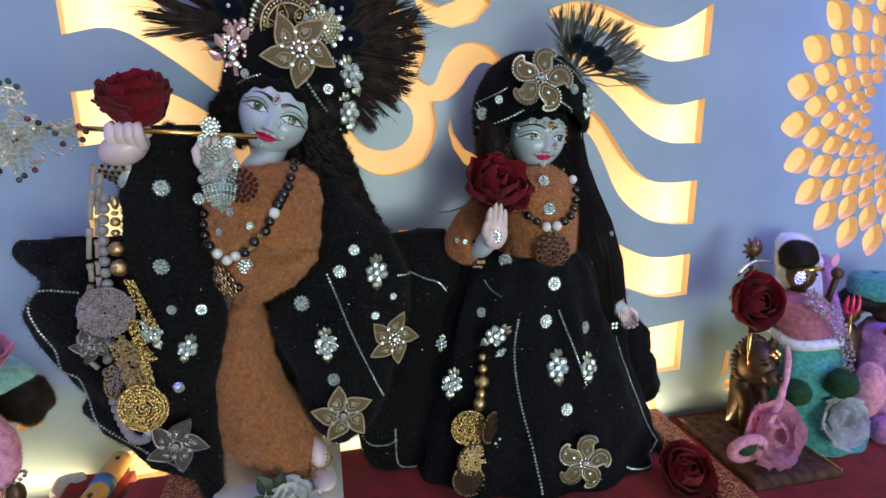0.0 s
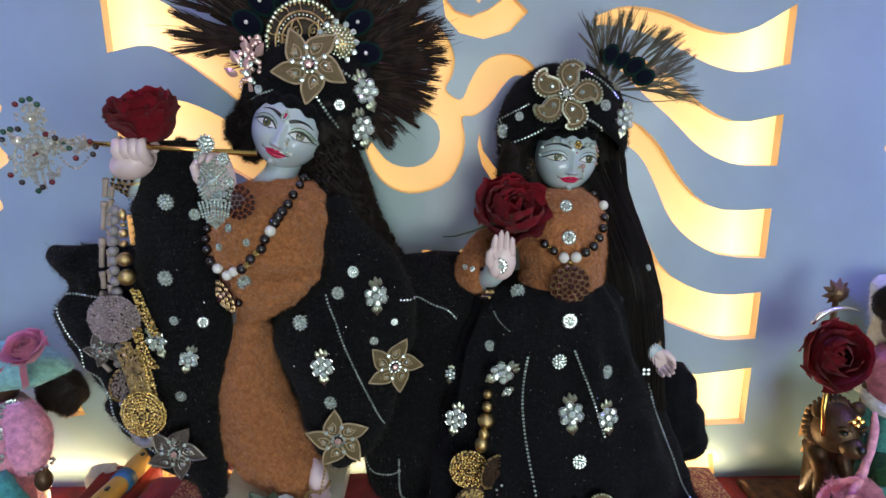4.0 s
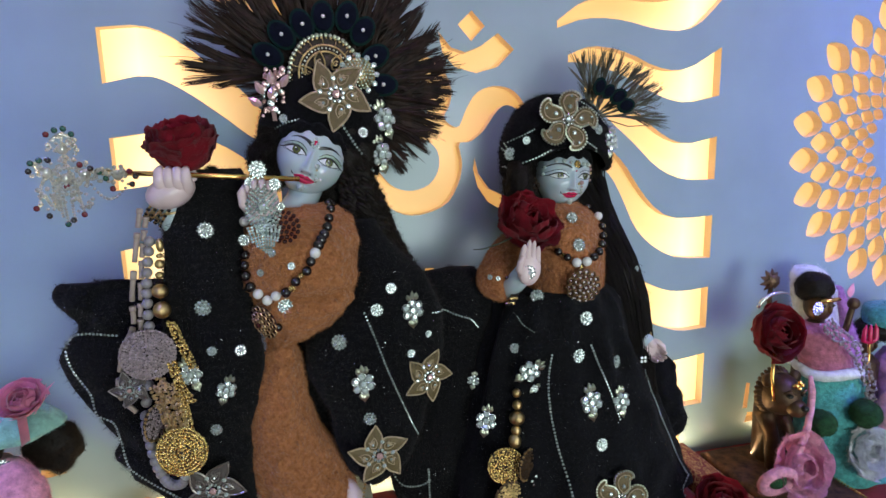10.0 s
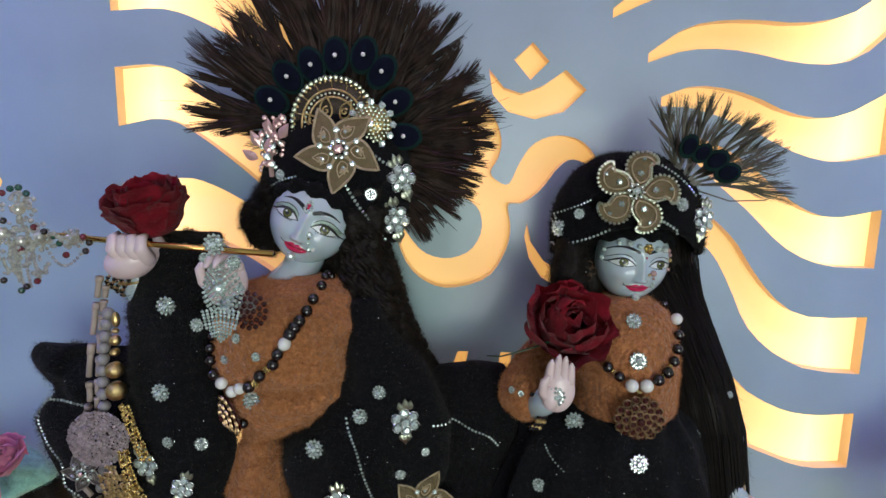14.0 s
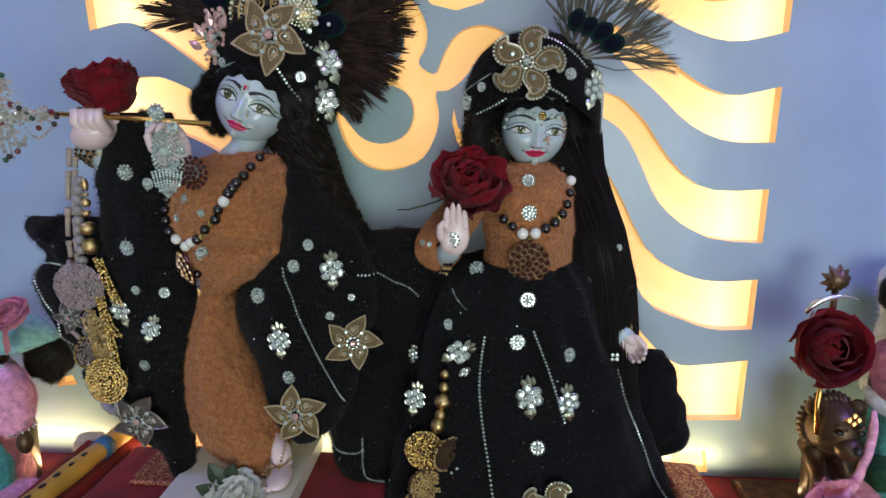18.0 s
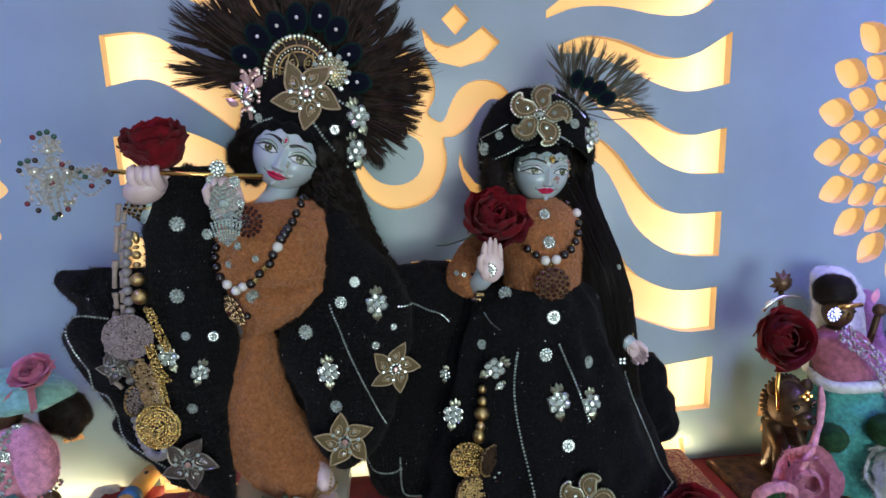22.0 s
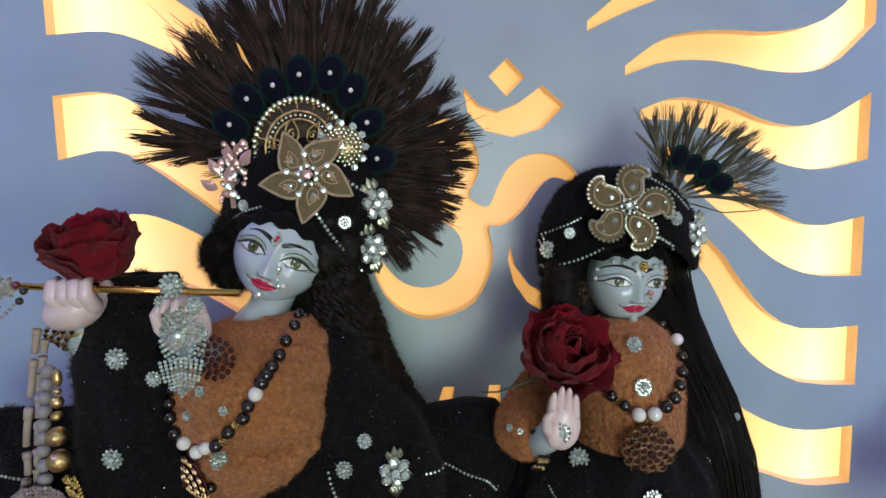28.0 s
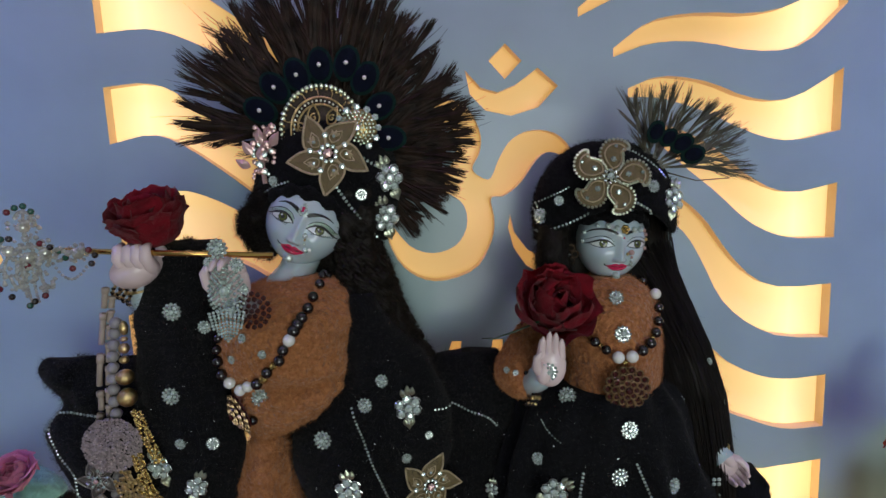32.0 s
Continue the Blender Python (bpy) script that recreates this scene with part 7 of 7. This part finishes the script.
garment("lilac_dress", "lilac and rose wool dress of the second figure", [
    ("dress_body", "ld3", loft([(.612, -.074, .294, .020, .018), (.614, -.078, .280, .030, .028), (.618, -.080, .255, .036, .030), (.628, -.082, .220, .044, .036), (.636, -.084, .180, .050, .040), (.638, -.084, BASE, .052, .042)], 56, 36, 7, .06, .003, 60, 25))],
    M_LILAC, (7000, .003, .0002, 0), (.61, -.08, BASE))
puff("pink_wool_roll", "long pink wool roll beside the turquoise skirt", (.566, -.108, .2180), .0230, M_ROSEKNIT, "wool roll", 8, 3000, (.75, .8, 1.6))
puff("pink_wool_roll", "small violet wool roll on the shelf", (.590, -.118, .1650), .0180, M_LILAC, "wool roll", 9, 2500, (.9, .8, 1.0))
puff("rose_wool_band", "rose-red wool band on the second figure", (.606, -.105, .2920), .0140, M_RED, "wool roll", 10, 1500, (1.8, .7, .6))
cup = thing("brass_cup", (.655, -.15, BASE), "small brass cup on the velvet shelf", "cup")
bm = bmesh.new()
prof = [(.010, 0), (.012, .002), (.006, .006), (.005, .012), (.012, .018), (.016, .026), (.0165, .034), (.0155, .034), (.013, .022), (.004, .016)]
rows = [[bm.verts.new((.650 + r * math.cos(a), -.150 + r * math.sin(a), BASE + z)) for a in np.linspace(0, 6.283, 25)[:-1]] for r, z in prof]
for r0, r1 in zip(rows, rows[1:]):
    for i in range(24):
        bm.faces.new((r0[i], r0[(i + 1) % 24], r1[(i + 1) % 24], r1[i]))
part("bowl", bm, M_BRASS, cup)

# figure at the other end, in pink
little_statue("dark_figure", "small dark bronze figure dressed in pink wool", (-.438, -.066, .3120), .0210, BASE, M_BRONZE)
garment("turquoise_turban", "turquoise felt turban of the pink-dressed figure", [("wrap", "tt1", loft([(-.436, -.052, .350, .014, .012), (-.432, -.054, .344, .032, .024), (-.426, -.056, .334, .045, .032), (-.422, -.056, .323, .049, .034), (-.422, -.056, .315, .040, .030)], 48, 24, 4, .06, .004, 50, 26))],
        M_SEA, (6000, .003, .0002, 0), (-.43, -.06, .324), "turban")
sr = rose("satin_rose", "pink satin ribbon rose on the turquoise turban", Matrix.Translation((-.3900, -.086, .3600)) @ Matrix.Rotation(radians(-50), 4, "X"), .0165, M_PINKS, 31, "ribbon flower", flat=.7)
for pts in ([(-.383, -.090, .356), (-.374, -.094, .360), (-.362, -.094, .374)], [(-.388, -.094, .350), (-.386, -.098, .340), (-.386, -.098, .324)], [(-.396, -.094, .352), (-.404, -.098, .346), (-.410, -.098, .338)]):
    bm = bmesh.new()
    p = spline(pts, 8)
    row = [(bm.verts.new((q[0] - .004, q[1], q[2] - .003)), bm.verts.new((q[0] + .004, q[1] - .001, q[2] + .003))) for q in p]
    for x, y in zip(row, row[1:]):
        bm.faces.new((x[0], y[0], y[1], x[1]))
    bmesh.ops.solidify(bm, geom=bm.faces[:], thickness=.0005)
    part("ribbon_tail", bm, M_PINKS, sr)
puff("dark_wig", "fuzzy black doll hair behind the pink dress", (-.3860, -.050, .2960), .0225, M_HAIR, "wig", 11, 5000, (1.1, .8, 1.15), .25)
garment("pink_dress", "pink wool dress of the small figure", [
    ("dress_body", "pd1", loft([(-.436, -.070, .298, .022, .018), (-.440, -.076, .284, .031, .028), (-.444, -.080, .250, .034, .034), (-.446, -.082, .215, .036, .038), (-.448, -.084, .180, .038, .040), (-.448, -.084, BASE, .040, .042)], 56, 36, 6, .05, .003, 60, 27)),
    ("sleeve", "ps1", loft([(-.412, -.078, .300, .009, .010), (-.406, -.084, .287, .017, .017), (-.398, -.090, .266, .020, .019), (-.394, -.098, .246, .016, .016), (-.393, -.102, .236, .008, .008)], 32, 24, 4, .04, .002, 60, 28))],
    M_ROSEKNIT, (7000, .003, .0002, 0), (-.42, -.08, BASE))
garment("green_wool_cuff", "sea-green wool sash of the small figure", [("sash", "gs1", loft([(-.425, -.110, .240, .012, .010), (-.420, -.116, .225, .022, .014), (-.412, -.120, .205, .024, .016), (-.406, -.122, .185, .020, .016), (-.404, -.122, .168, .012, .012)], 32, 24, 4, .05, .003, 60, 29))],
        M_TURQ, (4000, .003, .0002, 0), (-.41, -.12, .168))
puff("pink_wool_roll", "pink wool roll on the shelf by the bamboo flute", (-.380, -.122, .1740), .0230, M_ROSEKNIT, "wool roll", 12, 2500, (1.1, .9, .9))
puff("white_wool_ball", "white wool ball on the shelf", (-.440, -.128, .2000), .0190, M_WHITEW, "wool ball", 13, 2500)
puff("white_wool_ball", "loose white wool tuft behind the bamboo flute", (-.366, -.034, .1780), .0170, M_WHITEW, "wool ball", 14, 5000, (1.3, .7, 1.1), .35)
nk = thing("silver_necklace", (-.43, -.115, .27), "layered silver rhinestone necklace on the pink dress", "necklace")
for w, drop in ((.020, .030), (.026, .048), (.031, .066), (.014, .018)):
    bm = bmesh.new()
    for k in range(26):
        t = -1 + 2 * k / 25
        x, z = -.434 + w * t, .303 - drop * (1 - t * t)
        q = on("pd1", x, z, .003).translation
        stone(bm, q.x, q.y, q.z, .0026)
        if k % 2:
            stone(bm, q.x, q.y - .001, q.z - .0045, .0017)
    part("stone_string", bm, M_GEM, nk, smooth=False)
sew("pd1", nk, [(-.428, .262, 1.3, 0), (-.416, .296, 1.1, 0), (-.430, .236, 1.4, 0), (-.442, .250, 1.0, 0), (-.420, .278, .8, 0), (-.436, .222, 1.0, 0)])
hnd = thing("bronze_fist", (-.392, -.105, .228), "small bronze fist with a silver wristlet", "statue")
bm = bmesh.new()
ball(bm, None, 1, 14, 10, Matrix.Translation((-.380, -.106, .229)) @ Matrix.Diagonal((.008, .008, .012, 1)))
part("fist", bm, M_BRONZE, hnd)
bm = bmesh.new()
for k in range(14):
    a = 2 * math.pi * k / 14
    stone(bm, -.385 + .012 * math.cos(a), -.101 + .012 * math.sin(a), .241 + .003 * math.cos(a), .0022)
part("wristlet", bm, M_SILVER, hnd, smooth=False)

# ---- things lying on the seat ----
part("cloth", cushion(-.372, -.3095, -.335, -.020, BASE, .1920, .008), M_RED, thing("folded_cloth", (-.34, -.17, BASE), "folded crimson cloth beside the seat", "cloth"))
bf = thing("bamboo_flute", (-.334, -.15, .203), "yellow bamboo flute with blue tape bands", "flute")
A, B = Vector((-.318, -.028, .2045)), Vector((-.345, -.310, .2035))
bm = bmesh.new()
tube(bm, [A.lerp(B, t) for t in np.linspace(0, 1, 16)], [.0105 + .0006 * math.sin(k * 1.7) for k in range(16)], 20)
part("pipe", bm, M_YFLUTE, bf)
for t in (.14, .62):
    bm = bmesh.new()
    tube(bm, [A.lerp(B, t), A.lerp(B, t + .045)], .0116, 20)
    part("tape_band", bm, M_BLUE, bf)
for t in (.05, .26, .32, .38, .44, .50):
    bm = bmesh.new()
    c = A.lerp(B, t) + Vector((.002, 0, .0101))
    ball(bm, c, .0030, 10, 6, squash=(1, 1.5, .3))
    part("finger_hole", bm, M_INK, bf)
part("cloth", cushion(-.262, -.205, -.125, -.058, .1985, .2025, .002), M_BROC, thing("brocade_scrap", (-.23, -.09, .1985), "small gold and red brocade scrap on the seat", "cloth"))
wf = rose("white_flower", "white fabric blossom lying on the marble plinth", Matrix.Translation((-.136, -.163, .2180)) @ Matrix.Rotation(radians(-55), 4, "X"), .0210, M_PETALW, 41, "flower", ruffle=.2, flat=.5, rings=((4, .45, 130), (5, .75, 105), (6, 1.0, 92)))
for x, y, z, ang, ln in ((-.150, -.150, .222, 118, .026), (-.152, -.156, .216, 160, .024), (-.146, -.148, .222, 75, .022), (-.150, -.152, .218, 200, .018)):
    bm = bmesh.new()
    slab(bm, leaf_outline(ln, ln * .36, ln * .05), .0008, Matrix.Translation((x, y, z)) @ Matrix.Rotation(radians(-ang), 4, "Y") @ Matrix.Rotation(radians(12), 4, "X"), 0, .002)
    part("leaf", bm, M_STEM, wf, "dark green fabric leaf", smooth=False)
garment("pink_cloth", "pink satin cloth heaped behind the flute player's legs", [("folds", "pc", loft([(-.205, -.030, .262, .008, .006), (-.205, -.034, .245, .020, .012), (-.203, -.036, .220, .028, .016), (-.203, -.036, .1985, .032, .018)], 32, 20, 5, .08, .003, 60, 33))], M_PINKS, None, (-.205, -.035, .1985), "cloth")
